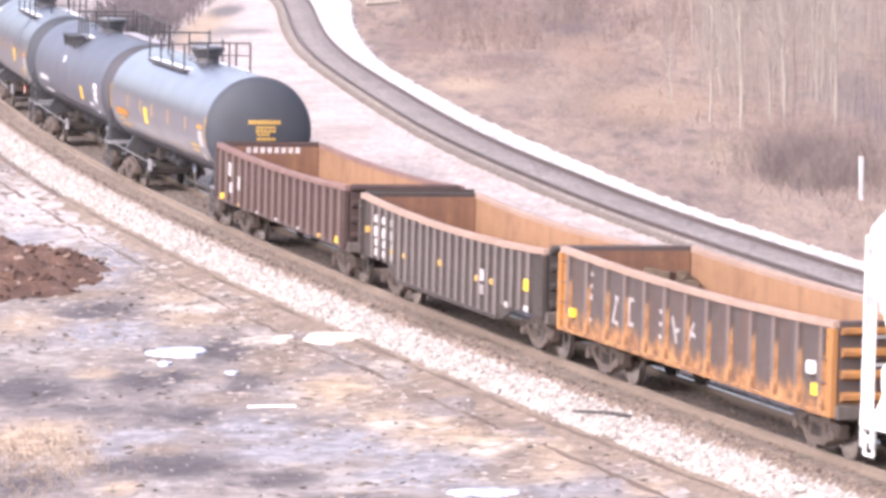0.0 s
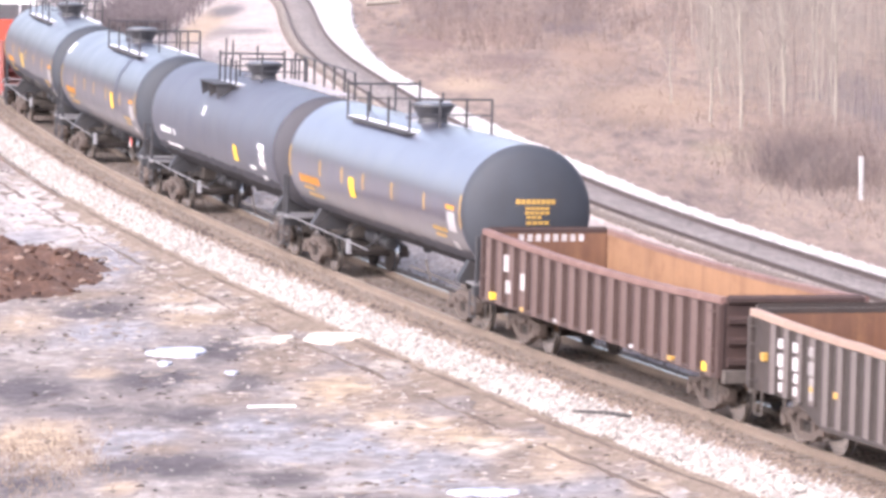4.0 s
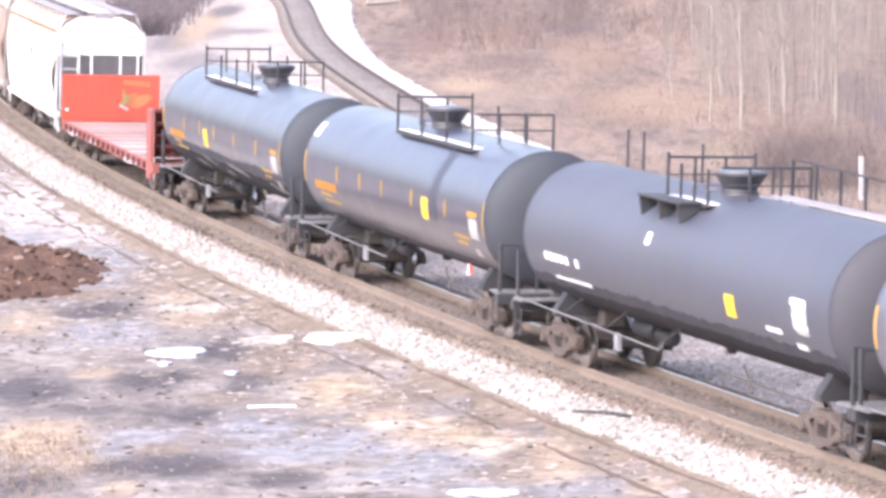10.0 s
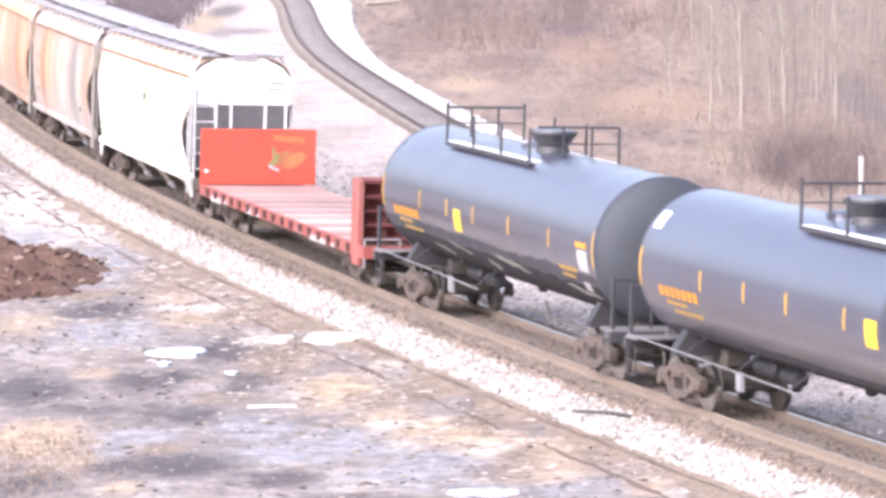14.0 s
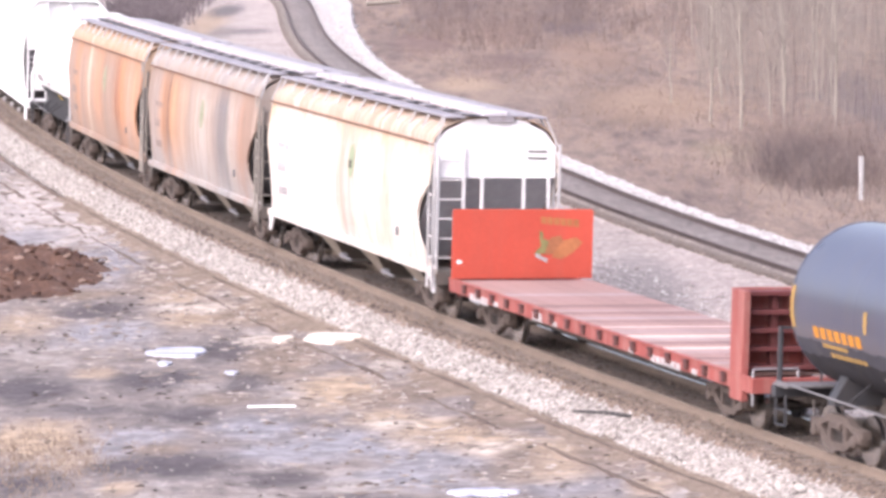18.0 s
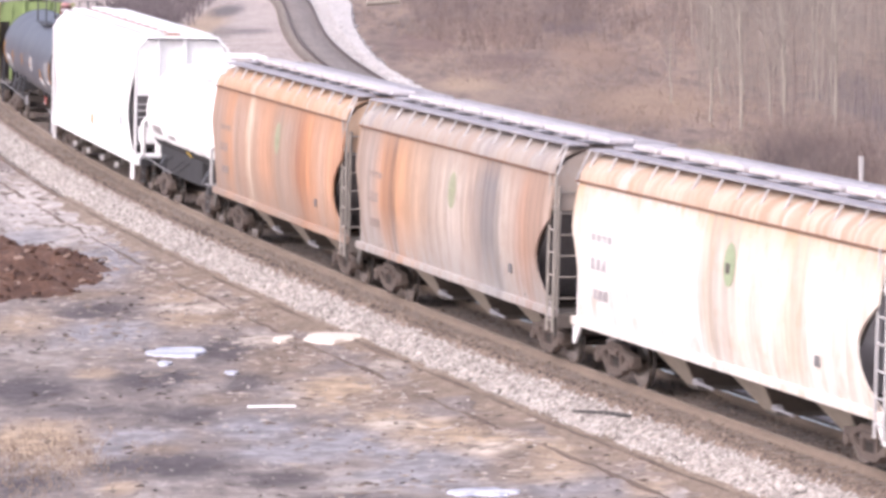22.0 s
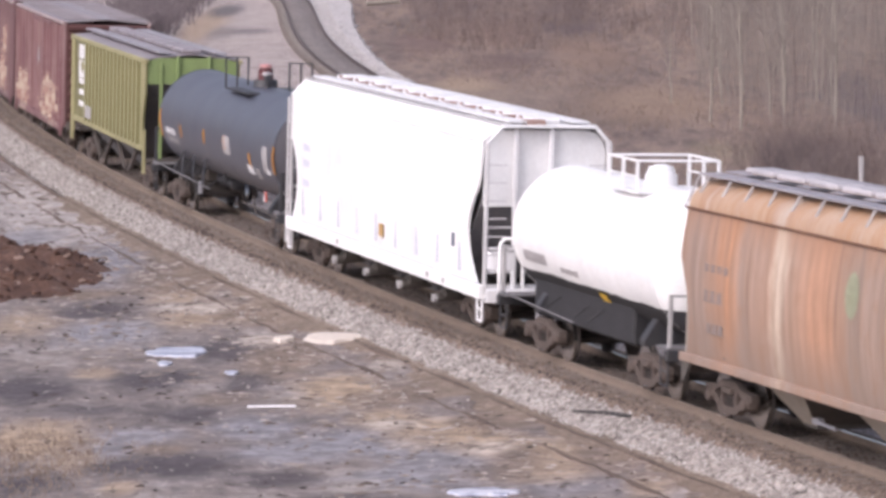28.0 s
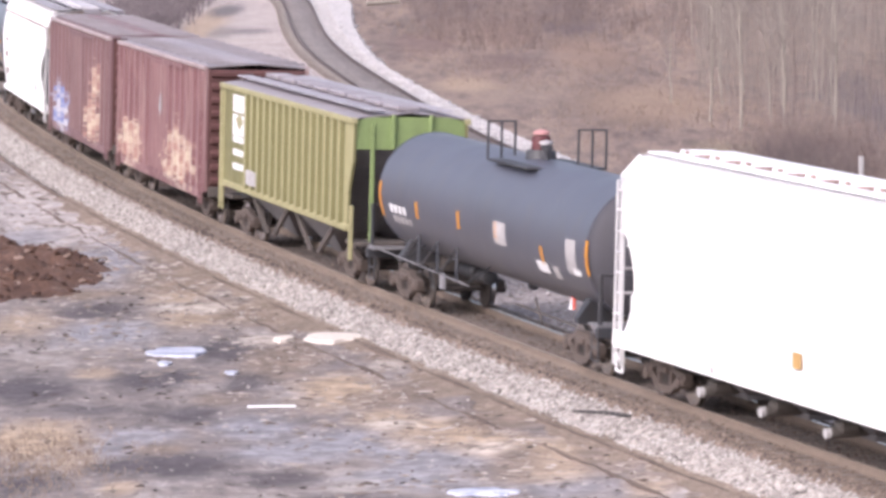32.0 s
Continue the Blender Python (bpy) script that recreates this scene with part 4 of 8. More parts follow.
def ragged(line, inner, outer, z0, z1, s0, s1, step, seed, rag=0.25, rows=5, skirt=False):
    """A strip of loose gravel with an uneven outer edge, domed towards the middle."""
    mb = MB()
    n = int((s1 - s0) / step)
    vs = []
    for i in range(n + 1):
        s = s0 + (s1 - s0) * i / n
        a = inner(s) if callable(inner) else inner
        b = outer(s) if callable(outer) else outer
        b += rag * (noise.noise(Vector((s * 0.9, seed, 0))) + 0.6 * noise.noise(Vector((s * 3.1, seed, 4))))
        for j in range(rows + 1):
            k = j / rows
            z = z0 + (z1 - z0) * k ** 1.5 + 0.004 * noise.noise(Vector((s * 2.3, k * 6, seed)))
            vs.append(line(s, a + (b - a) * k, z))
        if skirt:
            vs.append(line(s, b + 0.5 * math.copysign(1, b - a), -0.9))
    w = rows + (2 if skirt else 1)
    fs = [(i * w + j, i * w + j + 1, (i + 1) * w + j + 1, (i + 1) * w + j) for i in range(n) for j in range(w - 1)]
    return mb.add(vs, fs)


# gravel between the two tracks, and the roadbeds
solid("gravel_yard", ragged(flat_main, lambda s: -1.9, lambda s: float(np.interp(s, [-190, -165, -100, -68, -25, -5, 45], [-19.5, -18.8, -16.2, -14.3, -11.5, -10.8, -10.0])), -0.40, -0.25, -190, 45, 1.0, 3.0, 0.0, 16), "gravel",
      "pale pinkish gravel between the tracks", "gravel", "", "structure", 60)
solid("ballast_shoulder_near", ragged(flat_main, 1.35, 2.55, -0.17, -0.56, -190, 70, 0.4, 7.0, 0.14, 6), "ballast",
      "pale crushed-stone ballast shoulder beside the track", "ballast", "", "structure", 60)
roadbed = solid("roadbed", strip(on_main, [(-2.3, -0.42), (-1.6, -0.19), (-1.3, -0.172), (-0.9, -0.178), (0, -0.185), (0.9, -0.178), (1.3, -0.172), (1.5, -0.19), (1.8, -0.36)], -200, 100, 1.0), "bed",
      "oil-darkened brown ballast between the rails", "ballast", "", "structure", 60)
solid("roadbed_back", strip(on_back, [(-1.2, -0.30), (-1.02, -0.14), (0, -0.15), (0.9, -0.14), (1.05, -0.3)], 60, 380, 1.0), "bed2",
      "dark grey roadbed of the second track", "ballast", "", "structure", 60)
solid("ballast_shoulder_back", ragged(on_back, 0.86, lambda s: float(np.interp(s, [60, 165, 215, 250, 380], [1.75, 1.65, 1.45, 1.12, 1.12])), -0.12, -0.50, 60, 380, 0.6, 17.0, 0.06, 6), "shoulder",
      "brown gravel shoulder of the second track", "ballast", "", "structure", 60)
solid("ballast_far_side", ragged(on_back, lambda s: -0.86, lambda s: float(np.interp(s, [60, 150, 172, 192, 215, 240, 262, 285, 380], [-3.7, -3.1, -2.6, -2.3, -1.8, -1.85, -2.0, -1.62, -1.6])), -0.11, -0.07, 60, 380, 0.4, 27.0, 0.26, 6, True), "chalk",
      "pale crushed-stone strip below the grassy bank", "ballast", "", "structure", 60)


def ties(name, line, s0, s1, half, label):
    mb = MB()
    rng = random.Random(4)
    n = int((s1 - s0) / 0.52)
    for i in range(n):
        s = s0 + 0.52 * i + rng.uniform(-0.03, 0.03)
        e = rng.uniform(-0.06, 0.06)
        a = 0.11
        vs = [line(s + p, q + e, z) for p in (-a, a) for q in (-half, half) for z in (-0.30, -0.165)]
        mb.add(vs, [(0, 1, 3, 2), (4, 6, 7, 5), (0, 4, 5, 1), (2, 3, 7, 6), (0, 2, 6, 4), (1, 5, 7, 3)])
    tagged(new(name, mb.mesh(name, M["tie"])), label, "ties", "", "stuff")


def single_ties(parent):
    me = MB().box((0, 0, 0), (0.22, 2.6, 0.135), 0.012).mesh("tie", M["tie"])
    rng = random.Random(4)
    for i in range(290):
        s_ = -114 + 0.52 * i + rng.uniform(-0.03, 0.03)
        x, y, t = main_line(s_)
        e = rng.uniform(-0.06, 0.06)
        ob = part("tie", me, None, parent)
        ob.matrix_basis = Matrix.Translation((x, y, 0)) @ pose(0, 0, 0, -math.degrees(BANK), 0, math.degrees(t) + rng.uniform(-1, 1)) @ Matrix.Translation((0, e, -0.2325))


ties("railway_ties_back", on_back, 62, 340, 1.25, "dark weathered wooden ties of the second track")


def make_rail(name, line, side, s0, s1, label):
    k = side
    prof = [(k - 0.07, -0.17), (k - 0.07, -0.155), (k - 0.012, -0.13), (k - 0.012, -0.045), (k - 0.036, -0.038), (k - 0.036, -0.006), (k - 0.028, 0.0),
            (k + 0.028, 0.0), (k + 0.036, -0.006), (k + 0.036, -0.038), (k + 0.012, -0.045), (k + 0.012, -0.13), (k + 0.07, -0.155), (k + 0.07, -0.17)]
    ob = tagged(new(name, tube_strip(line, prof, s0, s1, 2.0).mesh(name, M["rail" if line is on_main else "back_rail"])), label, "rail", "rails", "structure")
    # The main track's far rail head is brighter and shinier than the near one.
    part("running_surface", strip(line, [(k - 0.031, 0.003), (k + 0.031, 0.003)], s0, s1, 2.0), ("railhead" if side < 0 else "railtop") if line is on_main else "back_rail", ob, "worn top of the rail")


make_rail("rail_near", on_main, 0.755, -200, 100, "rusty steel rail under the train")
make_rail("rail_far", on_main, -0.755, -200, 100, "rusty steel rail under the train")
make_rail("rail_back_near", on_back, 0.75, 60, 380, "dark rusty rail of the second track")
make_rail("rail_back_far", on_back, -0.75, 60, 380, "dark rusty rail of the second track")


# an old siding, buried to the rail tops in dirt
def buried(s, l, z):
    return flat_main(s, l + 0.02 * noise.noise(Vector((s * 0.2, l, 0))), z)


def sunk_rail(lat, s0, s1, seed, bed):
    """A worn dark rut over a sunk rail; width and height come and go with the dirt that covers it."""
    mb, n = MB(), int((s1 - s0) / 0.7)
    vs = []
    for i in range(n + 1):
        s_ = s0 + (s1 - s0) * i / n
        k = 0.15 + 1.5 * noise.noise(Vector((s_ * 0.33, seed, 0)))
        w = 0.03 + 0.05 * max(0.0, k)
        off = 0.025 * noise.noise(Vector((s_ * 0.8, seed, 3)))
        x, y, _ = buried(s_, lat + off, 0)
        z = max(rise(x, y), bed) + 0.012 + 0.035 * max(-1.0, min(1.0, k))
        for l, q in ((-w - 0.05, z - 0.12), (-w, z), (w, z), (w + 0.06, z - 0.12)):
            vs.append(buried(s_, lat + l + off, q))
    mb.add(vs, [(i * 4 + j, i * 4 + j + 1, i * 4 + j + 5, i * 4 + j + 4) for i in range(n) for j in range(3)])
    tagged(new("buried_rail", mb.mesh("buried_rail", M["sunk"])), "dark rail line of a disused siding sunk in dirt", "rail", "buried siding rails", "structure")


solid("siding_bed", ragged(flat_main, 2.2, lambda s: 3.5 + 0.7 * noise.noise(Vector((s * 0.17, 2, 0))), -0.52, -0.66, -42, 45, 0.4, 37.0, 0.6, 8), "rut",
      "worn brown dirt over a disused siding", "dirt", "", "structure", 60)
sunk_rail(2.78, -75, 45, 1.0, -0.565)
sunk_rail(3.9, -75, 45, 2.0, -0.66)


# loose stones that lie on the ballast, and rubble
def stones(name, n, place, rmin, rmax, mat, label, seed, flat=0.75, stretch=0.0):
    rng = random.Random(seed)
    vs, fs = [], []
    base = [(1, 0, 0), (0, 1, 0), (-1, 0, 0), (0, -1, 0), (0, 0, 1), (0, 0, -1)]
    tri = [(0, 1, 4), (1, 2, 4), (2, 3, 4), (3, 0, 4), (1, 0, 5), (2, 1, 5), (3, 2, 5), (0, 3, 5)]
    for _ in range(n):
        x, y, z = place(rng)
        wide = rng.uniform(1.0, 1.0 + stretch)
        r = rmin + (rmax - rmin) * rng.random() ** 1.6
        a = rng.uniform(0, 6.3)
        ca, sa = math.cos(a), math.sin(a)
        o = len(vs)
        k = [rng.uniform(0.6, 1.25) for _ in range(6)]
        for (p, q, w), g in zip(base, k):
            vs.append((x + (p * ca - q * sa) * r * g * wide, y + (p * sa + q * ca) * r * g, z + w * r * g * flat))
        fs += [tuple(i + o for i in f) for f in tri]
    me = bpy.data.meshes.new(name)
    me.from_pydata(vs, [], fs)
    me.materials.append(M[mat])
    tagged(new(name, me), label, "stones", "", "stuff")


def on_shoulder(rng):
    s = rng.uniform(-75, 32)
    k = rng.random()
    l = 1.42 + 1.25 * k + 0.1 * rng.gauss(0, 1)
    return flat_main(s, l, -0.17 - 0.39 * max(0, (l - 1.35) / 1.2) ** 1.5 + 0.01)


def on_yard(rng):
    s = rng.uniform(-75, 20)
    l = -1.75 - 6.0 * rng.random() ** 1.5
    return flat_main(s, l, -0.40 + 0.15 * ((-1.9 - l) / 9.5) ** 1.5 if l < -1.9 else -0.36)


def on_farside(rng):
    s = rng.uniform(150, 320)
    return on_back(s, -0.95 - rng.random() * 0.75, -0.08)


def on_rubble(rng):
    s_ = rng.gauss(-8, 14)
    x, y, z = flat_main(s_, 3.1 + abs(rng.gauss(0, 1.2)), 0)
    return x, y, rise(x, y) + 0.01


stones("ballast_stones", 15000, on_shoulder, 0.025, 0.07, "stone", "loose pale limestone pieces on the ballast", 11)
stones("gravel_stones", 11000, on_yard, 0.03, 0.08, "yard_stone", "loose pale gravel between the tracks", 12)
stones("far_gravel_stones", 2500, on_farside, 0.03, 0.07, "white_stone", "loose pale stones under the bank", 13)
def on_bed(rng):
    s = rng.uniform(-80, 40)
    l = rng.uniform(-1.5, 1.5)
    return on_main(s, l, -0.165 if abs(l) < 1.35 else -0.18)


def on_bed_edge(rng):
    """Where the oily roadbed meets the pale shoulder."""
    return flat_main(rng.uniform(-80, 34), rng.gauss(1.46, 0.04), -0.15)


def patchy(lo, hi, cut, seed):
    """Clusters in the yard, lo to hi metres beside the track."""
    def go(rng):
        while True:
            x, y, _ = flat_main(rng.uniform(-62, 34), lo + (hi - lo) * rng.random() ** 1.4, 0)
            if y > 80 and noise.noise(Vector((x * 0.55, y * 0.22, seed))) > cut - 0.25 * rng.random():
                return x, y, rise(x, y) + 0.004
    return go


stones("rubble", 300, on_rubble, 0.02, 0.06, "stone", "scattered pale broken rubble on the dirt", 14)
stones("roadbed_stones", 11000, on_bed, 0.02, 0.06, "bed_stone", "loose oil-stained stones between and beside the rails", 16)
# Dark stones laid along the ledge to draw its shadow line.
stones("edge_shadow_stones", 4200, on_bed_edge, 0.03, 0.075, "clod", "dark stones that draw a shadow line along the roadbed's edge", 17)
stones("pale_lumps", 3000, patchy(2.9, 9.5, 0.08, 3.0), 0.03, 0.12, "lump", "pale rubble and dried lumps of mud on the yard", 18, 0.32, 1.4)
stones("dirt_clods", 1300, patchy(2.7, 13.0, 0.1, 8.0), 0.02, 0.085, "clod", "small dark clods scattered over the dirt", 15, 0.5, 1.2)


# ------------------------------------------------------------------ plants
def stems(name, n, place, h0, h1, lean, width, mat, label, seed, forks=2):
    """Thin upright stems, each a narrow tapered blade crossed by a second one."""
    rng = random.Random(seed)
    vs, fs = [], []

    def blade(p, q, w):
        d = Vector((rng.uniform(-1, 1), rng.uniform(-1, 1), 0)).normalized() * w
        o = len(vs)
        e = Vector((-d.y, d.x, 0))
        vs.extend([tuple(p - d), tuple(p + d * 0.5 + e), tuple(p + d * 0.5 - e), tuple(q)])
        fs.extend([(o, o + 1, o + 3), (o + 1, o + 2, o + 3), (o + 2, o, o + 3)])

    for _ in range(n):
        x, y, z = place(rng)
        h = rng.uniform(h0, h1)
        p = Vector((x, y, z - 0.03))
        q = p + Vector((rng.gauss(0, lean) * h, rng.gauss(0, lean) * h, h))
        blade(p, q, width)
        for _ in range(forks):
            k = rng.uniform(0.3, 0.8)
            m = p.lerp(q, k)
            blade(m, m + Vector((rng.gauss(0, 0.35), rng.gauss(0, 0.35), rng.uniform(0.2, 0.6))) * h * (1 - k) * 1.3, width * 0.6)
    me = bpy.data.meshes.new(name)
    me.from_pydata(vs, [], fs)
    me.materials.append(M[mat])
    tagged(new(name, me), label, "brush", "", "stuff")


def on_bank(u0, u1, y0, y1, patch=0.0, lean=-1.0):
    def go(rng):
        while True:
            y = rng.uniform(y0, y1)
            u = rng.uniform(u0, u1)
            x = float(np.interp(y, B_Y[::-1], B_X[::-1])) + u
            if x > lean * y and noise.noise(Vector((x * 0.22, y * 0.10, 9))) > patch - rng.random() * 0.2:
                return x, y, rise(x, y)
    return go


stems("dead_grass", 15000, on_bank(2.5, 30, 118, 262, -0.15), 0.10, 0.32, 0.6, 0.014, "straw", "matted dead straw-coloured grass on the bank", 21, 1)
stems("dead_brush", 1300, on_bank(4.5, 34, 130, 262, 0.1), 0.25, 0.8, 0.5, 0.009, "brush", "tangled brown leafless brush on the bank", 22, 3)
stems("dense_brush", 1500, lambda r: (lambda x, y: (x, y, rise(x, y)))(r.gauss(12.3, 1.2), r.gauss(151, 6.0)), 0.3, 1.5, 0.3, 0.011, "brush", "dense grey-brown thicket at the foot of the trees", 23, 4)
stems("thorn_bush", 1500, lambda r: (lambda x, y: (x, y, rise(x, y)))(r.gauss(11.55, 0.75), r.gauss(147.5, 3.2)), 0.4, 1.5, 0.45, 0.008, "bush", "dark purplish-brown leafless bush beside the marker post", 28, 4)
stems("dark_thicket", 5200, lambda r: (lambda x, y: (x, y, rise(x, y)))(r.gauss(-16.3, 0.95), r.uniform(243, 285)), 0.4, 2.0, 0.3, 0.035, "thicket", "dark leafless thicket between the tracks far off", 24, 4)
stems("far_brush", 3800, on_bank(5, 30, 220, 300, 0.06), 0.6, 2.0, 0.3, 0.013, "brush", "grey-brown leafless undergrowth on the far bank", 25, 4)
stems("young_growth", 3600, on_bank(11, 34, 165, 262, -0.3, 0.055), 2.0, 6.5, 0.05, 0.011, "twig", "thin grey-brown leafless saplings standing close on the bank", 27, 2)
stems("yard_weeds", 1500, lambda r: (lambda x, y: (x, y, rise(x, y)))(r.gauss(-8.0, 0.9), r.gauss(90, 2.4)), 0.05, 0.2, 0.6, 0.012, "straw", "flattened tan dead grass at the yard's edge", 26, 1)


def bare_tree(h, seed, bark, label):
    """A leafless tree: tapered bent trunk, limbs and a crown of twigs."""
    rng = random.Random(seed)
    root = thing("bare_tree", label, "tree", "leafless trees on the bank")
    trunk, twigs = MB(), MB()
    pts = [Vector((0, 0, -0.15))]
    lean = Vector((rng.gauss(0, 0.03), rng.gauss(0, 0.03), 0))
    for i in range(8):
        pts.append(pts[-1] + Vector((lean.x + rng.gauss(0, 0.03), lean.y + rng.gauss(0, 0.03), 1)) * h / 8)
    r0 = 0.0056 * h + 0.012

    def rad(k):
        return max(0.012, r0 * (1 - k) ** 0.8)

    for i in range(8):
        trunk.tube(pts[i], pts[i + 1], rad(i / 8), 6, rad((i + 1) / 8))
    limbs = []
    for i in range(int(h * 2.6)):
        k = rng.uniform(0.25, 0.97)
        p = pts[int(k * 8)].lerp(pts[min(8, int(k * 8) + 1)], k * 8 - int(k * 8))
        a = rng.uniform(0, 6.3)
        L = h * 0.26 * (1.1 - k) * rng.uniform(0.6, 1.3) + 0.3
        q = p + Vector((math.cos(a) * 0.55, math.sin(a) * 0.55, rng.uniform(0.7, 1.1))) * L
        trunk.tube(p, q, rad(k) * 0.28, 4, 0.005)
        limbs.append((p, q, L))
    for p, q, L in limbs:
        for _ in range(9):
            k = rng.uniform(0.2, 1.0)
            m = p.lerp(q, k)
            e = m + Vector((rng.gauss(0, 0.5), rng.gauss(0, 0.5), rng.uniform(0.2, 1.0))) * L * 0.45
            d = Vector((rng.gauss(0, 1), rng.gauss(0, 1), 0)).normalized() * 0.011
            twigs.add([m - d, m + d, e], [(0, 1, 2)])
            for _ in range(2):
                m2 = m.lerp(e, rng.uniform(0.3, 0.9))
                e2 = m2 + Vector((rng.gauss(0, 0.5), rng.gauss(0, 0.5), rng.uniform(0.1, 0.8))) * L * 0.25
                twigs.add([m2 - d * 0.7, m2 + d * 0.7, e2], [(0, 1, 2)])
    part("trunk", trunk, bark, root, smooth=60)
    me = bpy.data.meshes.new("crown")
    me.from_pydata(twigs.v, [], twigs.f)
    me.materials.append(M["twig"])
    part("crown", me, None, root)
    return root


def plant_trees():
    kinds = [bare_tree(9, 31, "birch", "tall slender leafless tree with pale grey bark"), bare_tree(7.5, 32, "birch", "slender leafless tree with pale grey bark"),
             bare_tree(8.5, 33, "bark", "leafless tree with brown-grey bark on the bank"), bare_tree(6, 34, "bark", "young leafless tree with brown-grey bark"),
             bare_tree(5, 35, "birch", "thin leafless sapling with pale bark")]
    spots = [(0, 10.72, 167.0), (1, 9.9, 172.0), (1, 12.35, 168.5), (4, 12.1, 171.0), (0, 13.2, 180.0), (1, 14.6, 174.0), (4, 9.0, 183.0), (3, 13.9, 168.0), (4, 10.9, 181.0)]
    rng = random.Random(77)
    while len(spots) < 104:
        y = rng.uniform(163, 285)
        u = rng.uniform(11, 40)
        x = float(np.interp(y, B_Y[::-1], B_X[::-1])) + u
        if x < 7.5 + (y - 165) * 0.03 or x > 34:
            continue
        spots.append((rng.choice([0, 1, 1, 2, 3, 3, 4, 4, 2]), x, y))
    for _ in range(12):
        spots.append((rng.choice([2, 3]), rng.uniform(-13, 9), rng.uniform(290, 330)))
    used = set()
    for k, x, y in spots:
        m = pose(x, y, rise(x, y), 0, 0, rng.uniform(0, 360))
        if k not in used:
            kinds[k].matrix_basis = m
            used.add(k)
        else:
            copy_thing(kinds[k], m)


plant_trees()

single_ties(roadbed)

# ------------------------------------------------------------------ the train: parts that all cars share
# In each car x points ahead, y to the far side, z up from the rail.
CARS, WHEELS = [], []


def car(name, label, category, s_mid, half_trucks):
    root = thing(name, label, category, "cars of the freight train")
    CARS.append((root, s_mid, half_trucks))
    return root


def sideframe_mesh():
    """Cast frame: arched top chord, bowed bottom chord, two columns round the spring nest, boxes over the axle ends."""
    mb = MB()
    mb.prism([(-1.16, 0.52), (-1.16, 0.66), (-0.62, 0.70), (-0.34, 0.83), (0.34, 0.83), (0.62, 0.70), (1.16, 0.66), (1.16, 0.52), (0.64, 0.58), (0.32, 0.70), (-0.32, 0.70), (-0.64, 0.58)], 'y', -0.08, 0.08)
    mb.prism([(-1.0, 0.50), (-0.74, 0.56), (-0.34, 0.33), (0.34, 0.33), (0.74, 0.56), (1.0, 0.50), (0.78, 0.42), (0.36, 0.19), (-0.36, 0.19), (-0.78, 0.42)], 'y', -0.08, 0.08)
    for k in (-1, 1):
        mb.prism([(k * 0.27, 0.30), (k * 0.40, 0.30), (k * 0.40, 0.72), (k * 0.27, 0.72)], 'y', -0.075, 0.075)
        mb.box((k * 0.9, 0, 0.50), (0.34, 0.22, 0.22), 0.03)
        mb.lathe([(-0.17, 0.085), (-0.15, 0.115), (0.15, 0.115), (0.17, 0.085)], 'y', 12, 0.455)
        mb.v[-48:] = [(p[0] + k * 0.9, p[1], p[2]) for p in mb.v[-48:]]
    mb.box((0, 0, 0.64), (0.50, 0.30, 0.13), 0.02)
    return mb


def spring_mesh():
    """One coil spring, as a ribbed column."""
    prof = []
    for k in range(5):
        prof += [(0.335 + k * 0.05, 0.05), (0.345 + k * 0.05, 0.072), (0.36 + k * 0.05, 0.072), (0.37 + k * 0.05, 0.05)]
    return MB().lathe(prof, 'z', 10)


def tread_mesh():
    return MB().lathe([(-0.0475, 0.450), (-0.0475, 0.4575), (0.0475, 0.4545), (0.0475, 0.405)], 'y', 28)


def wheelset_mesh():
    mb = MB()
    r = 0.455
    for k in (-1, 1):
        prof = [(k * 0.66, 0.10), (k * 0.675, 0.30), (k * 0.66, 0.40), (k * 0.665, r + 0.028), (k * 0.695, r + 0.02), (k * 0.705, r), (k * 0.80, r - 0.004), (k * 0.80, 0.39), (k * 0.745, 0.36), (k * 0.735, 0.2), (k * 0.81, 0.12), (k * 0.81, 0.06)]
        mb.lathe(prof, 'y', 24)
    mb.tube((0, -0.98, 0), (0, 0.98, 0), 0.075, 10)
    return mb


def bogie(root, x):
    """Two axles, two cast side frames and a bolster."""
    b = put(part("bogie", shared("bolster", "bogie", lambda: MB().box((0, 0, 0.62), (0.36, 2.1, 0.26), 0.04).box((0, 0, 0.40), (1.6, 0.12, 0.08), 0.02).box((0.45, 0, 0.5), (0.1, 1.7, 0.14), 0.02).box((-0.45, 0, 0.5), (0.1, 1.7, 0.14), 0.02), "under"), None, root), pose(x, 0, 0))
    for k in (-1, 1):
        put(part("side_frame", shared("sideframe", "side_frame", sideframe_mesh, "bogie", 40), None, b), pose(0, k * 1.0, 0))
        w = put(part("wheelset", shared("wheelset", "wheelset", wheelset_mesh, "wheel", 40), None, b), pose(k * 0.9, 0, 0.455))
        WHEELS.append((w, k * 0.9))
        for sd in (-1, 1):
            put(part("tread", shared("tread", "tread", tread_mesh, "tread", 30), None, b, "bright worn running face"), pose(k * 0.9, sd * 0.7555, 0.455, 0, 0, 0 if sd > 0 else 180))
        for dx in (-0.17, 0.0, 0.17):
            put(part("spring", shared("spring", "spring", spring_mesh, "wheel", 40), None, b), pose(dx, k * 1.0, 0))
    return b


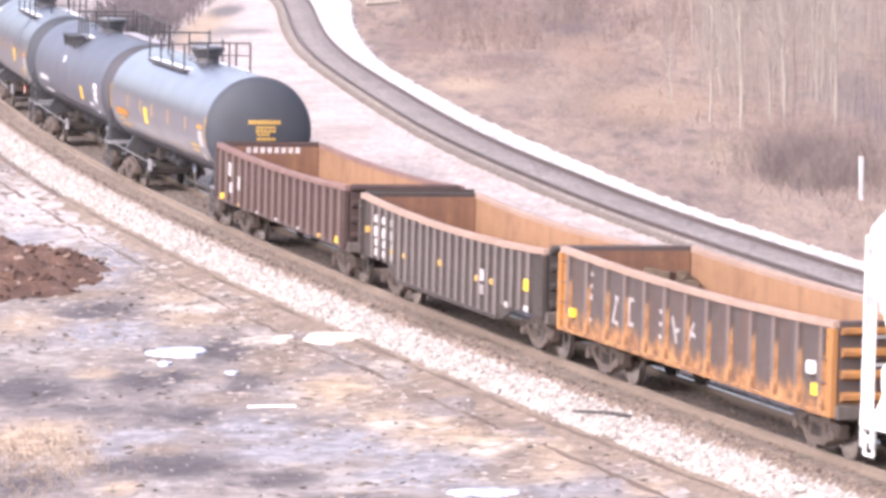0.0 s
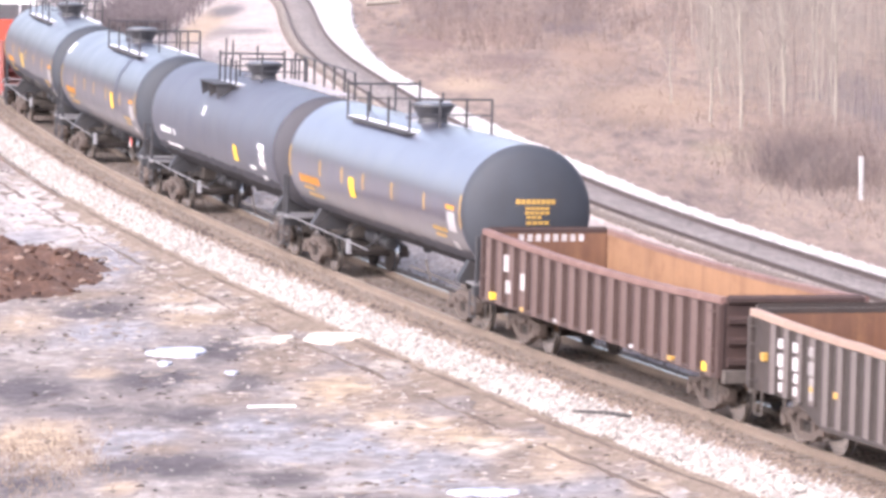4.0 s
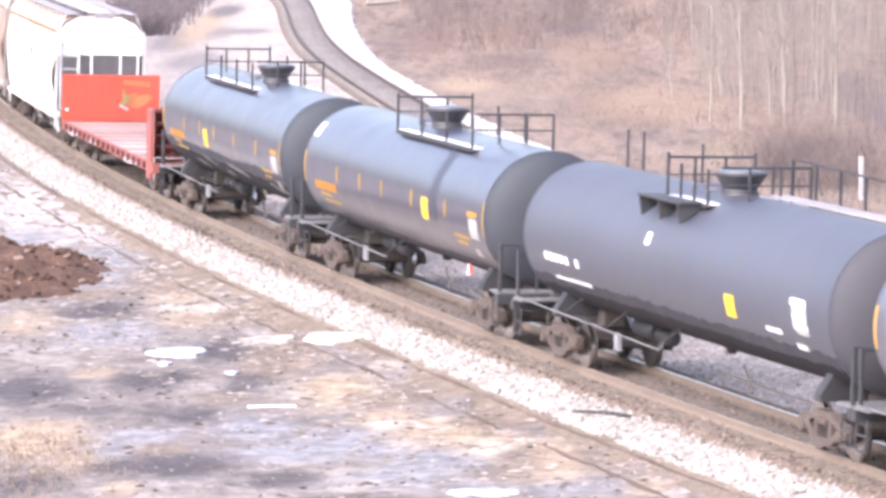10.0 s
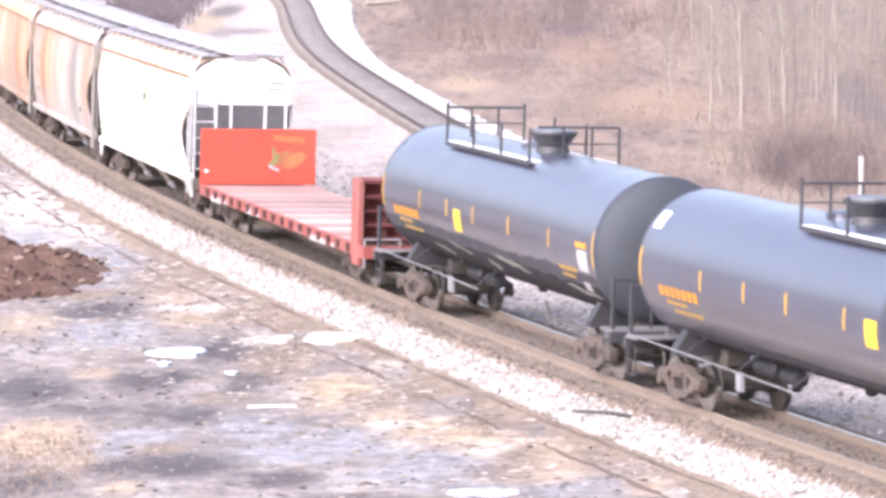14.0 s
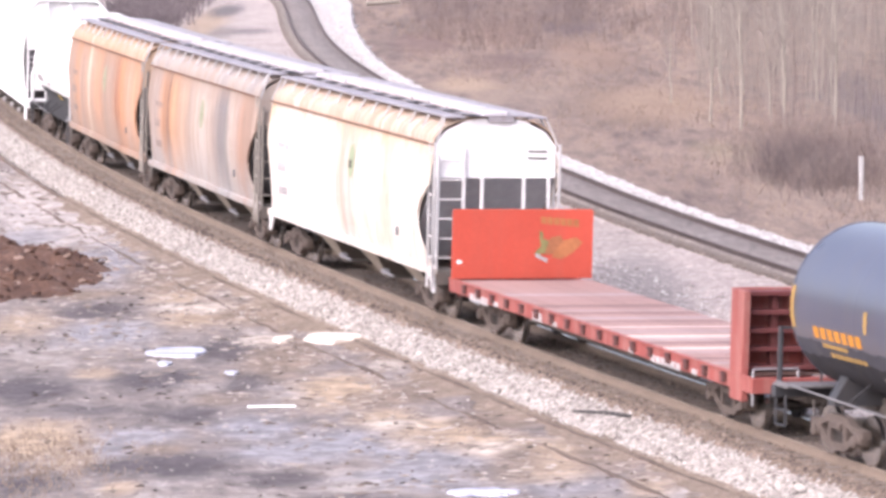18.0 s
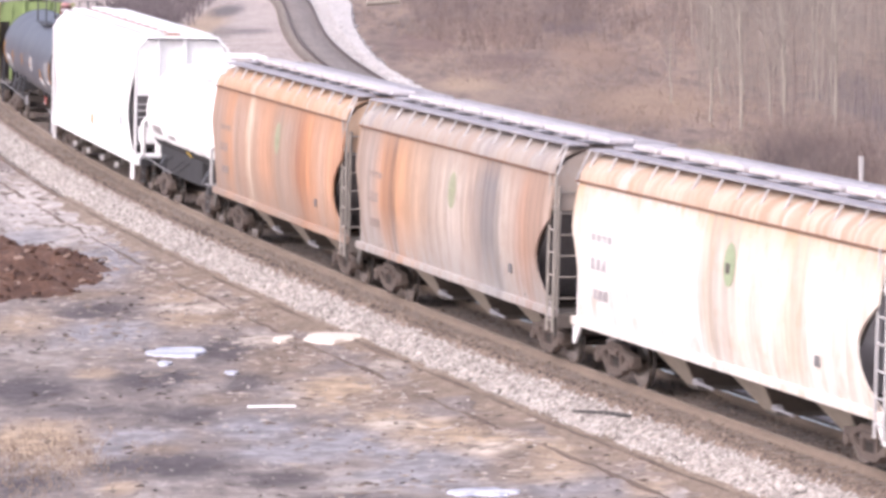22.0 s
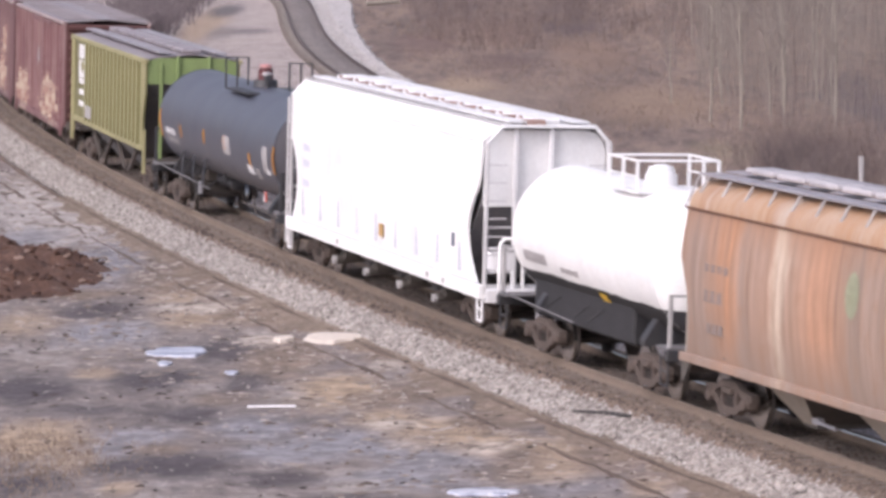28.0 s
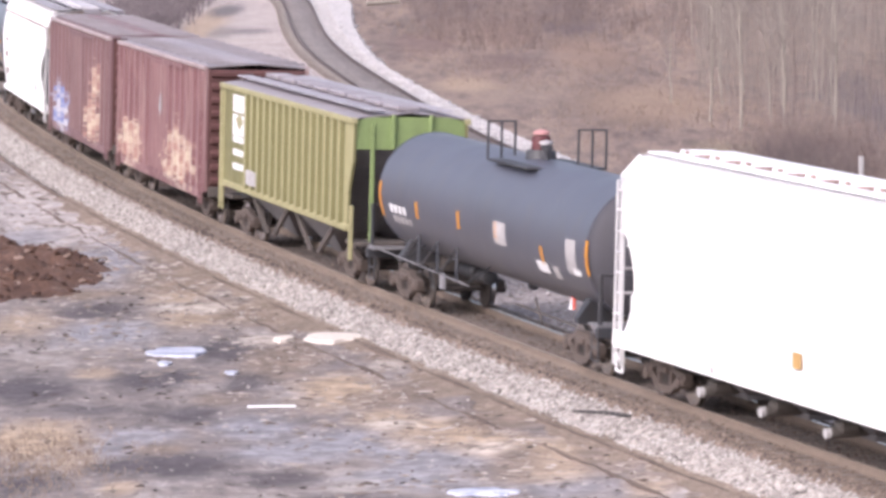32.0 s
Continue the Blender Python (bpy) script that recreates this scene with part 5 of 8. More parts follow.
def couplers(root, half, sill=0.0):
    for k in (-1, 1):
        mb = MB().box((k * (half - 0.25), 0, 0.86), (0.9, 0.16, 0.18), 0.03).box((k * (half + 0.16), 0.03, 0.86), (0.26, 0.26, 0.30), 0.06).box((k * (half - 0.62), 0, 0.88), (0.3, 0.4, 0.32), 0.03)
        part("coupler", mb, "under", root)
        part("air_hose", MB().tube((k * half, -0.32, 0.75), (k * (half + 0.15), -0.34, 0.45), 0.03).tube((k * (half + 0.15), -0.34, 0.45), (k * (half + 0.32), -0.2, 0.38), 0.03), "under", root)


def ladder(root, x, y, z0, z1, wide, mat, along='x', name="ladder", gap=0.40):
    """Two stiles and single rungs; along x for a side ladder, y for an end ladder."""
    def P(a, z):
        return (x + a, y, z) if along == 'x' else (x, y + a, z)
    mb = MB()
    for k in (-0.5, 0.5):
        p = P(k * wide, (z0 + z1) / 2)
        mb.box(p, (0.055, 0.055, z1 - z0), 0.01)
    st = part(name, mb, mat, root)
    n = max(2, int((z1 - z0) / gap))
    key = ("rung", mat, along, round(wide, 2))
    me = shared(key, "rung", lambda: MB().tube((-wide / 2, 0, 0) if along == 'x' else (0, -wide / 2, 0), (wide / 2, 0, 0) if along == 'x' else (0, wide / 2, 0), 0.022, 6), mat)
    for i in range(n):
        put(part("rung", me, mat, st), pose(*P(0, z0 + (i + 0.5) * (z1 - z0) / n)))
    return st


def railing(root, pts, h, mat, name="handrail", step=0.9, r=0.025, mid=False):
    """A top rail on posts along a run of points."""
    top = MB()
    for a, b in zip(pts, pts[1:]):
        top.tube((a[0], a[1], a[2] + h), (b[0], b[1], b[2] + h), r)
        if mid:
            top.tube((a[0], a[1], a[2] + h * 0.5), (b[0], b[1], b[2] + h * 0.5), r * 0.8)
    ob = part(name, top, mat, root)
    me = shared(("post", mat, round(h, 2), r), "post", lambda: MB().box((0, 0, h / 2), (r * 2.3, r * 2.3, h), 0.005), mat)
    done = set()
    for a, b in zip(pts, pts[1:]):
        n = max(1, int(math.dist(a, b) / step + 0.5))
        for i in range(n + 1):
            p = tuple(round(a[k] + (b[k] - a[k]) * i / n, 3) for k in range(3))
            if p not in done:
                done.add(p)
                put(part("post", me, mat, ob), pose(*p))
    return ob


def bars(mb, x0, z0, w, h, n, y, fill=0.72):
    """Upright bars on a thin base line, standing for unreadable lettering on a flat side at y."""
    if n == 1:
        return mb.box((x0 + w / 2, y, z0 + h / 2), (w, 0.012, h), 0)
    out = [(x0, z0)]
    for i in range(n):
        a, b = x0 + w * (i + 0.5 - fill / 2) / n, x0 + w * (i + 0.5 + fill / 2) / n
        out += [(a, z0 + 0.12 * h), (a, z0 + h), (b, z0 + h), (b, z0 + 0.12 * h)]
    out += [(x0 + w, z0)]
    out = [(p, q) for p, q in out]
    return mb.prism(out[::-1], 'y', y - 0.006, y + 0.006)


# ------------------------------------------------------------------ tank cars
def on_tank(R, cz, ang, x, lift=0.006):
    """A point on the shell; ang in degrees up from the near side."""
    a = radians(ang)
    return x, -(R + lift) * math.cos(a), cz + (R + lift) * math.sin(a)


def decal(root, name, R, cz, x0, x1, a0, a1, mat, label=""):
    mb = MB().shell(lambda u, v: on_tank(R, cz, a0 + (a1 - a0) * v, x0 + (x1 - x0) * u), 1, max(2, int(abs(a1 - a0) / 4)), lambda p: (0, p.y * 0.004, (p.z - cz) * 0.004))
    return part(name, mb, mat, root, label, smooth=40)


def belly_grime_shade(root, R, cz, half, top, seed, smudges=0):
    """Ragged-edged dark belly band: dried grime plus painted shade, wiped thin here and there."""
    for name, mat, over, lift, label in (("belly_fade", "film", 11, 0.003, "softer upper edge of the dark belly band"), ("belly_grime_shade", "grime", 0, 0.006, "dark belly band of dried grime and painted shade")):
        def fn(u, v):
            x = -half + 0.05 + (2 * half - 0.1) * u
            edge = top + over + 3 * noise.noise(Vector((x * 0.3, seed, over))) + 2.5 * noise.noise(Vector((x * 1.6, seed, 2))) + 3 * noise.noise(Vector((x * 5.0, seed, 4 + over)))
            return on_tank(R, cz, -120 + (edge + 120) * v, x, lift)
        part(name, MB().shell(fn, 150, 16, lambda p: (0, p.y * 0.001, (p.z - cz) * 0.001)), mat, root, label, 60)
    rng = random.Random(int(seed * 10))
    for i in range(smudges):
        x0, a0 = rng.uniform(-half + 0.5, half - 2.5), rng.uniform(top - 12, top + 3)
        w, d = rng.uniform(0.7, 2.2), rng.uniform(4, 9)

        def sm(u, v):
            k = math.sin(math.pi * u) ** 0.6 * (0.7 + 0.6 * noise.noise(Vector((u * 4, seed, i))))
            return on_tank(R, cz, a0 + d * (v - 0.5) * k - 6 * u + 3 * noise.noise(Vector((u * 3, i, seed))), x0 + w * u, 0.009)
        part("wiped_smudge", MB().shell(sm, 14, 3, lambda p: (0, p.y * 0.001, (p.z - cz) * 0.001)), "smudge", root, "pale wiped smear", 60)


def drip_stain(root, R, cz, x, top, low, wide, seed):
    """Dark run of spilled liquid down the tank's flank, ragged and tapering."""
    def fn(u, v):
        k = (0.7 + 0.3 * v) * (1 + 0.5 * noise.noise(Vector((v * 5, seed, u)))) * min(1, 6 * v + 0.1)
        return on_tank(R, cz, low + (top - low) * v + 4 * noise.noise(Vector((u * 9, seed, 2))), x + wide * (u - 0.5) * k, 0.0025)
    part("drip_stain", MB().shell(fn, 10, 24, lambda p: (0, p.y * 0.001, (p.z - cz) * 0.001)), "drip", root, "dark dried run of spilled liquid", 60)


def rail_flag(root, x):
    part("white_tag", MB().prism([(x - 0.22, 1.33), (x + 0.02, 1.33), (x - 0.06, 1.62)], 'y', -1.44, -1.42), "white", root, "small white warning tag")
    part("red_tag", MB().prism([(x - 0.04, 1.33), (x + 0.2, 1.36), (x + 0.18, 1.56), (x - 0.06, 1.62)], 'y', -1.438, -1.422), "red", root, "small red warning tag")


def lettering(root, R, cz, x0, x1, a0, a1, n, mat, name="lettering"):
    mb = MB()
    for i in range(n):
        p, q = x0 + (x1 - x0) * (i + 0.14) / n, x0 + (x1 - x0) * (i + 0.80) / n
        mb.shell(lambda u, v: on_tank(R, cz, a0 + (a1 - a0) * v, p + (q - p) * u), 1, 2, lambda p_: (0, p_.y * 0.003, (p_.z - cz) * 0.003))
    return part(name, mb, mat, root)


def tank_car(s_mid, R, cz, half, body="tank_grey", head="tank_head", label="", platform=None, marks="ticks", trim="black", extra=()):
    """half: middle to the head seam."""
    end = half + 1.15
    root = car("tank_car", label, "tank car", s_mid, end - 2.35)
    prof = []
    bulge = 0.62
    for i in range(8):
        a = math.pi / 2 * i / 8
        prof.append((-half - bulge * math.cos(a), max(0.02, R * math.sin(a))))
    straight = [-half, -half + 0.02]
    for k in range(1, 6):
        straight += [-half + 2 * half * k / 6 - 0.03, -half + 2 * half * k / 6 + 0.03]
    straight += [half - 0.02, half]
    shell = [(x, R) for x in straight]
    part("tank_shell", MB().lathe(shell, 'x', 56, cz), body, root, smooth=35)
    for k in (-1, 1):
        hp = [(k * (half + bulge * math.sin(math.pi / 2 * i / 9)), max(0.01, (R - 0.002) * math.cos(math.pi / 2 * i / 9))) for i in range(10)]
        part("tank_head", MB().lathe(hp, 'x', 56, cz), head, root, smooth=40)
        part("seam", MB().lathe([(k * half - 0.02, R + 0.002), (k * half - 0.02, R + 0.012), (k * half + 0.02, R + 0.012), (k * half + 0.02, R + 0.002)], 'x', 56, cz), body, root, smooth=40)
    for k in (1, 3, 5):
        x = -half + 2 * half * k / 6
        part("weld_band", MB().lathe([(x - 0.04, R), (x - 0.02, R + 0.002), (x + 0.02, R + 0.002), (x + 0.04, R)], 'x', 56, cz), body, root, smooth=60)
    # underframe
    for k in (-1, 1):
        mb = MB().box((k * (end - 1.4), 0, 0.98), (2.9, 0.5, 0.36), 0.03)
        part("stub_sill", mb, "under", root)
        mb = MB().prism([(-1.2, 1.0), (-1.2, 1.12), (-0.92, cz - R * 0.75), (-0.5, cz - R + 0.12), (0.5, cz - R + 0.12), (0.92, cz - R * 0.75), (1.2, 1.12), (1.2, 1.0)], 'x', k * (end - 2.35) - 0.16, k * (end - 2.35) + 0.16)
        part("saddle", mb, "black", root)
        part("end_sill", MB().box((k * (end - 0.22), 0, 1.02), (0.16, 2.9, 0.22), 0.02), "black", root)
        part("end_platform", MB().box((k * (end - 0.52), 0, 1.16), (0.66, 2.86, 0.05), 0.01), "rail_dull", root)
        bogie(root, k * (end - 2.35))
        for sd in (-1, 1):
            part("step", MB().tube((k * (end - 0.25), sd * 1.38, 1.0), (k * (end - 0.25), sd * 1.38, 0.42), 0.022).tube((k * (end - 0.7), sd * 1.38, 1.0), (k * (end - 0.7), sd * 1.38, 0.42), 0.022).tube((k * (end - 0.25), sd * 1.38, 0.42), (k * (end - 0.7), sd * 1.38, 0.42), 0.022).tube((k * (end - 0.25), sd * 1.38, 0.7), (k * (end - 0.7), sd * 1.38, 0.7), 0.022), "black", root)
            part("corner_post", MB().box((k * (end - 0.3), sd * 1.34, 1.68), (0.07, 0.09, 1.1), 0.015), trim, root)
            part("end_handrail", MB().tube((k * (end - 0.3), sd * 1.34, 2.2), (k * (end - 0.3), sd * 0.5, 2.2), 0.025).tube((k * (end - 0.3), sd * 0.5, 2.2), (k * (end - 0.3), sd * 0.5, 1.1), 0.025), trim, root)
            if k < 0:
                part("side_rail", MB().tube((k * (end - 0.3), sd * 1.40, 1.22), (-0.4, sd * 1.40, 1.06), 0.021, 8), "rail_dull", root, "dull steel side rail")
                for x in (k * (end - 3.4), k * (end - 6.2), -0.5):
                    part("rail_bracket", MB().tube((x, sd * 1.40, 1.12), (x + 0.1, sd * 0.9, cz - R * 0.78), 0.022), "under_black", root)
    couplers(root, end)
    part("brake_cylinder", MB().lathe([(-4.1, 0.13), (-4.07, 0.17), (-3.4, 0.17), (-3.37, 0.13)], 'x', 16, 0.95), "black", root, smooth=40)
    part("outlet_valve", MB().lathe([(cz - R - 0.16, 0.07), (cz - R - 0.13, 0.11), (cz - R - 0.05, 0.13), (cz - R + 0.1, 0.22)], 'z', 16), "black", root, smooth=40)
    part("air_tank", MB().lathe([(-5.5, 0.12), (-5.42, 0.2), (-4.5, 0.2), (-4.42, 0.12)], 'x', 14, 1.0), "black", root, smooth=40)
    part("brake_wheel", MB().lathe([(-half - 0.84, 0.05), (-half - 0.82, 0.28), (-half - 0.78, 0.28), (-half - 0.76, 0.05)], 'x', 20, 1.9), "black", root, smooth=40)
    part("discharge_chute", MB().prism([(-4.35, 0.62), (-4.1, 0.62), (-4.15, 0.98), (-4.4, 0.98)], 'y', -0.95, -0.87), "galv", root, "light steel guard plate")
    part("brake_rod", MB().tube((1.2, -0.75, 0.82), (half - 1.5, -0.75, 0.78), 0.025).tube((2.6, -0.75, 1.1), (3.2, -0.78, 0.62), 0.03), "under", root)
    # manway and platform
    top = cz + R
    if platform:
        p0, p1, dome, high, front = platform
        part("manway", MB().lathe([(top - 0.12, 0.40), (top + 0.02, 0.36), (top + 0.10, 0.34), (top + 0.34, 0.50), (top + 0.37, 0.53), (top + 0.42, 0.53)], 'z', 24), "black", root, "black bowl-shaped valve housing", 40).location.x = dome
        part("manway_lid", MB().lathe([(top + 0.421, 0.47), (top + 0.46, 0.45), (top + 0.485, 0.2)], 'z', 24), "lid", root, "dark valve housing lid", 40).location.x = dome
        part("manhole", MB().lathe([(top - 0.1, 0.33), (top + 0.06, 0.33), (top + 0.08, 0.30), (top + 0.12, 0.1)], 'z', 20), body, root, "", 40).location.x = dome - 1.3
        zz = top - 0.17
        for sd in (-1, 1):
            a0, a1 = (p0, p1) if sd < 0 else (p0, front)
            deck = part("platform", MB().box(((a0 + a1) / 2, sd * 0.74, zz), (a1 - a0, 0.40, 0.05), 0.008), "deck", root, "frosted white platform grating")
            part("deck_edge", MB().box(((a0 + a1) / 2, sd * 0.955, zz - 0.03), (a1 - a0, 0.03, 0.10), 0.006), "black", deck)
            for i in range(4):
                x = a0 + (a1 - a0) * i / 3
                part("stanchion", MB().box((x, sd * 0.93, zz + high * (0.56 if i == 0 else 0.45)), (0.055, 0.055, high * (1.12 if i == 0 else 0.9)), 0.008), "black", root)
        for x in (p0, front):
            cross = part("end_rail", MB().tube((x, -0.93, zz + high), (x, 0.93, zz + high), 0.028).tube((x, -0.93, zz + high * 0.55), (x, 0.93, zz + high * 0.55), 0.018), "black", root)
            for y in (-0.35, 0.3, 0.93):
                part("post", MB().box((x, y, zz + high / 2), (0.05, 0.05, high), 0.008), "black", cross)
    for x, a, w, h, mat, nm in extra:
        da = math.degrees(h / R) / 2
        decal(root, nm, R, cz, x - w / 2, x + w / 2, a - da, a + da, mat)
    if marks == "ticks":
        for i, x in enumerate((-half + 0.05, -4.95, -2.7, -0.6, 2.15, 5.1, half - 0.05)):
            tall = i in (0, 6)
            decal(root, "reflector_strip", R, cz, x - 0.05, x + 0.05, -15 if tall else -8, 14 if tall else 7, "amber")
        lettering(root, R, cz, -7.3, -5.15, -19, -11, 7, "orange")
        lettering(root, R, cz, -7.0, -5.9, -25, -22, 8, "amber")
        lettering(root, R, cz, -6.8, -5.2, -32, -28.5, 8, "amber")
        lettering(root, R, cz, 5.6, 6.9, -23, -19.5, 6, "amber")
        lettering(root, R, cz, 5.7, 6.6, -29, -26, 5, "amber")
        decal(root, "data_panel", R, cz, 7.1, 7.75, -20, -3, "pale", "faded white data panel")
        decal(root, "panel_heading", R, cz, 7.0, 7.75, -1, 3, "orange")
        decal(root, "notice", R, cz, 7.0, 7.4, -38, -30, "pale")
        def on_head(y, z):
            r = min(0.99, math.hypot(y, z) / R)
            return half + bulge * math.sqrt(1 - r * r) + 0.012, y, cz + z
        for rows_, yy, zz, w, h in ((8, 0.54, 0.22, 0.94, 0.11), (5, 0.40, 0.09, 0.58, 0.07), (5, 0.40, -0.01, 0.60, 0.07), (3, 0.22, -0.11, 0.38, 0.07), (4, 0.40, -0.24, 0.56, 0.08), (4, 0.40, -0.38, 0.56, 0.08)):
            mb = MB()
            for i in range(rows_):
                a = yy - w * (i + 0.1) / rows_
                b = yy - w * (i + 0.92) / rows_
                mb.shell(lambda u, v: on_head(a + (b - a) * u, zz + h * v), 1, 1, lambda p_: (-0.006, 0, 0))
            part("head_lettering", mb, "amber", root)
    return root


tank_car(-31.85, 1.52, 2.72, 8.25, "tank_pale", "tank_head", "glossy blue-grey tank car with yellow reflector strips and handrails",
         (-4.55, 1.46, 0.17, 0.82, 2.1), "ticks", extra=[(-1.75, -9, 0.52, 0.5, "yellow", "placard")])
belly_grime_shade(CARS[-1][0], 1.52, 2.72, 8.25, -50, 1.0)
tank_car(-50.85, 1.52, 2.70, 8.75, "tank_matt", "matt_head", "matt grey tank car with white lettering and roof walkway",
         (-1.45, 0.85, 0.2, 0.78, 1.6), "none", extra=[(3.7, -13, 0.5, 0.44, "yellow", "placard"), (-1.1, 20, 0.26, 0.26, "white", "notice"), (7.25, 3, 0.74, 0.13, "white", "data_line"), (7.3, -2.5, 0.62, 0.07, "pale", "data_line"), (7.32, -6.5, 0.62, 0.07, "white", "data_line"), (7.36, -10.5, 0.58, 0.06, "pale", "data_line"), (7.38, -14, 0.62, 0.07, "white", "data_line"), (7.42, -18, 0.6, 0.08, "pale", "data_line"), (7.32, -7.5, 0.70, 0.50, "worn_white", "data_panel"), (5.85, -22, 0.8, 0.10, "white", "notice"), (7.1, -30, 0.5, 0.12, "white", "notice"), (-6.0, -32, 2.3, 0.08, "white", "notice")])
t2 = CARS[-1][0]
belly_grime_shade(t2, 1.52, 2.70, 8.75, -42, 4.0)
lettering(t2, 1.52, 2.70, -7.5, -5.85, -18, -11, 5, "white")
lettering(t2, 1.52, 2.70, -5.5, -5.2, -18, -11, 1, "white")
for x in (-1.75, -0.65, 0.45):
    part("bracket", MB().prism([(-1.42, 4.02), (-0.85, 4.02), (-1.02, 3.86), (-1.36, 3.64)], 'x', x - 0.03, x + 0.03), "black", t2)
part("side_step", MB().box((-0.65, -1.18, 4.05), (2.4, 0.5, 0.05), 0.01), "black", t2)
part("walkway", MB().box((5.0, 0.42, 4.25), (7.6, 0.42, 0.05), 0.01), "board_grey", t2)
railing(t2, [(1.3, 0.66, 4.12), (8.8, 0.66, 4.0)], 0.86, "black", "walkway_rail", 1.25, 0.024)
for x in (-8.2, -7.2, -3.6):
    part("stanchion", MB().box((x, 0.6, 4.5), (0.05, 0.05, 0.9), 0.008), "black", t2)
tank_car(-70.95, 1.52, 2.70, 8.3, "tank_grey", "tank_head", "blue-grey tank car with amber strips and a white notice",
         (-1.4, 5.2, -0.3, 0.80, 5.4), "ticks", extra=[(3.35, -6, 0.52, 0.5, "yellow", "placard"), (-7.9, 38, 0.42, 0.42, "white", "notice")])
belly_grime_shade(CARS[-1][0], 1.52, 2.70, 8.3, -58, 2.0)
rail_flag(CARS[-1][0], 7.0)
drip_stain(CARS[-1][0], 1.52, 2.70, 4.1, 52, -16, 0.75, 2.6)
tank_car(-90.3, 1.52, 2.72, 8.2, "tank_grey", "tank_head", "shiny blue-grey tank car with yellow placard, grimy along its belly",
         (-4.8, 1.7, 0.45, 0.80, 2.3), "ticks", extra=[(-1.85, -9, 0.52, 0.5, "yellow", "placard")])
belly_grime_shade(CARS[-1][0], 1.52, 2.72, 8.2, -33, 3.0, 9)


# ------------------------------------------------------------------ gondolas
def gondola(s_mid, half, top, bottom, belly, skin, label, nrib, corner=None, inset=0.55, sag=0.12):
    root = car("gondola_car", label, "gondola", s_mid, half - 1.75)
    W = 1.46

    def rim(x):
        """battered top edge, lower between the ends"""
        k = x / half
        return top - sag * (1 - k * k) + 0.012 * noise.noise(Vector((x * 1.3, s_mid, 0)))

    def foot(x):
        if belly is None:
            return bottom
        return belly + (bottom - belly) * min(1.0, max(0.0, (abs(x) - half + 3.3) / 1.1))

    def along(u):
        return -half + 2 * half * u

    for sd in (-1, 1):
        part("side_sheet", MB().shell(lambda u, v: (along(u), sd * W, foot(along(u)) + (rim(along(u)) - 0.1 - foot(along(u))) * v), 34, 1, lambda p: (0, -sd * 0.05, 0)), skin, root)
        part("side_liner", MB().shell(lambda u, v: (0.98 * along(u), sd * (W - 0.075), 1.0 + (rim(along(u)) - 1.12) * v), 34, 1, lambda p: (0, -sd * 0.03, 0)), "rust_in", root, "orange rusted inner sheet")
        ring = [(-0.105, -0.065), (-0.105, 0.045), (-0.085, 0.065), (0.045, 0.065), (0.065, 0.045), (0.065, -0.065)]
        vs = [(along(n / 40), sd * (W + a), rim(along(n / 40)) - 0.06 + c) for n in range(41) for a, c in ring]
        fs = [(6 * n + q, 6 * n + (q + 1) % 6, 6 * n + 6 + (q + 1) % 6, 6 * n + 6 + q) for n in range(40) for q in range(6)]
        part("top_chord", MB().add(vs, fs + [tuple(range(6)), tuple(range(240, 246))]), "lip_dark" if skin == "gon_brown" else "rust_lip", root, "worn rusty top edge", 40)
        z0 = bottom if belly is None else belly
        part("side_sill", MB().box((0, sd * (W + 0.03), z0 + 0.05), (2 * (half if belly is None else half - 3.4) - 0.05, 0.10, 0.09), 0.015), skin, root)
        for i in range(nrib):
            x = -half + inset + (2 * half - 2 * inset) * i / (nrib - 1)
            zb = bottom if (belly is None or abs(x) > half - 3.0) else belly
            hh = rim(x) - 0.14 - zb - 0.02
            wr = {"gon_brown": 0.20, "gon_grey": 0.14}.get(skin, 0.11)
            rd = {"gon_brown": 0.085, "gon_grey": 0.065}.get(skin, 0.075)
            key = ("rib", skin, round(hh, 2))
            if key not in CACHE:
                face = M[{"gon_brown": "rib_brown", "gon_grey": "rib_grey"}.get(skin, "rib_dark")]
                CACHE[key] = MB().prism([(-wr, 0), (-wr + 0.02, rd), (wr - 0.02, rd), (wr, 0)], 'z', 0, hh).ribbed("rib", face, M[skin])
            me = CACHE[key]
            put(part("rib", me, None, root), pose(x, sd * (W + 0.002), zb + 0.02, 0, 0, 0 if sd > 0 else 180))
        for k in (-1, 1):
            part("corner_post", MB().box((k * (half - 0.06), sd * (W + 0.03), (top + bottom) / 2 - 0.06), (0.16, 0.14, top - bottom - 0.14), 0.02), corner or skin, root)
            if corner:
                part("rusted_panel", MB().box((k * (half - 0.35), sd * (W + 0.006), (top + bottom) / 2 - 0.06), (0.40, 0.02, top - bottom - 0.2), 0.004), corner, root, "bright orange rusted end panel")
            for i in range(4):
                zz = bottom + 0.2 + i * (top - bottom - 0.5) / 3
                part("grab_iron", MB().tube((k * (half - 0.16), sd * (W + 0.10), zz), (k * (half - 0.52), sd * (W + 0.10), zz), 0.014, 5), skin, root)
            part("step", MB().tube((k * (half - 0.2), sd * W, bottom), (k * (half - 0.2), sd * W, 0.5), 0.02).tube((k * (half - 0.55), sd * W, bottom), (k * (half - 0.55), sd * W, 0.5), 0.02).tube((k * (half - 0.2), sd * W, 0.5), (k * (half - 0.55), sd * W, 0.5), 0.02), "under", root)
    for k in (-1, 1):
        part("end_sheet", MB().box((k * (half - 0.03), 0, (top + 1.0) / 2), (0.06, 2 * W - 0.12, top - 1.05), 0.01), skin, root)
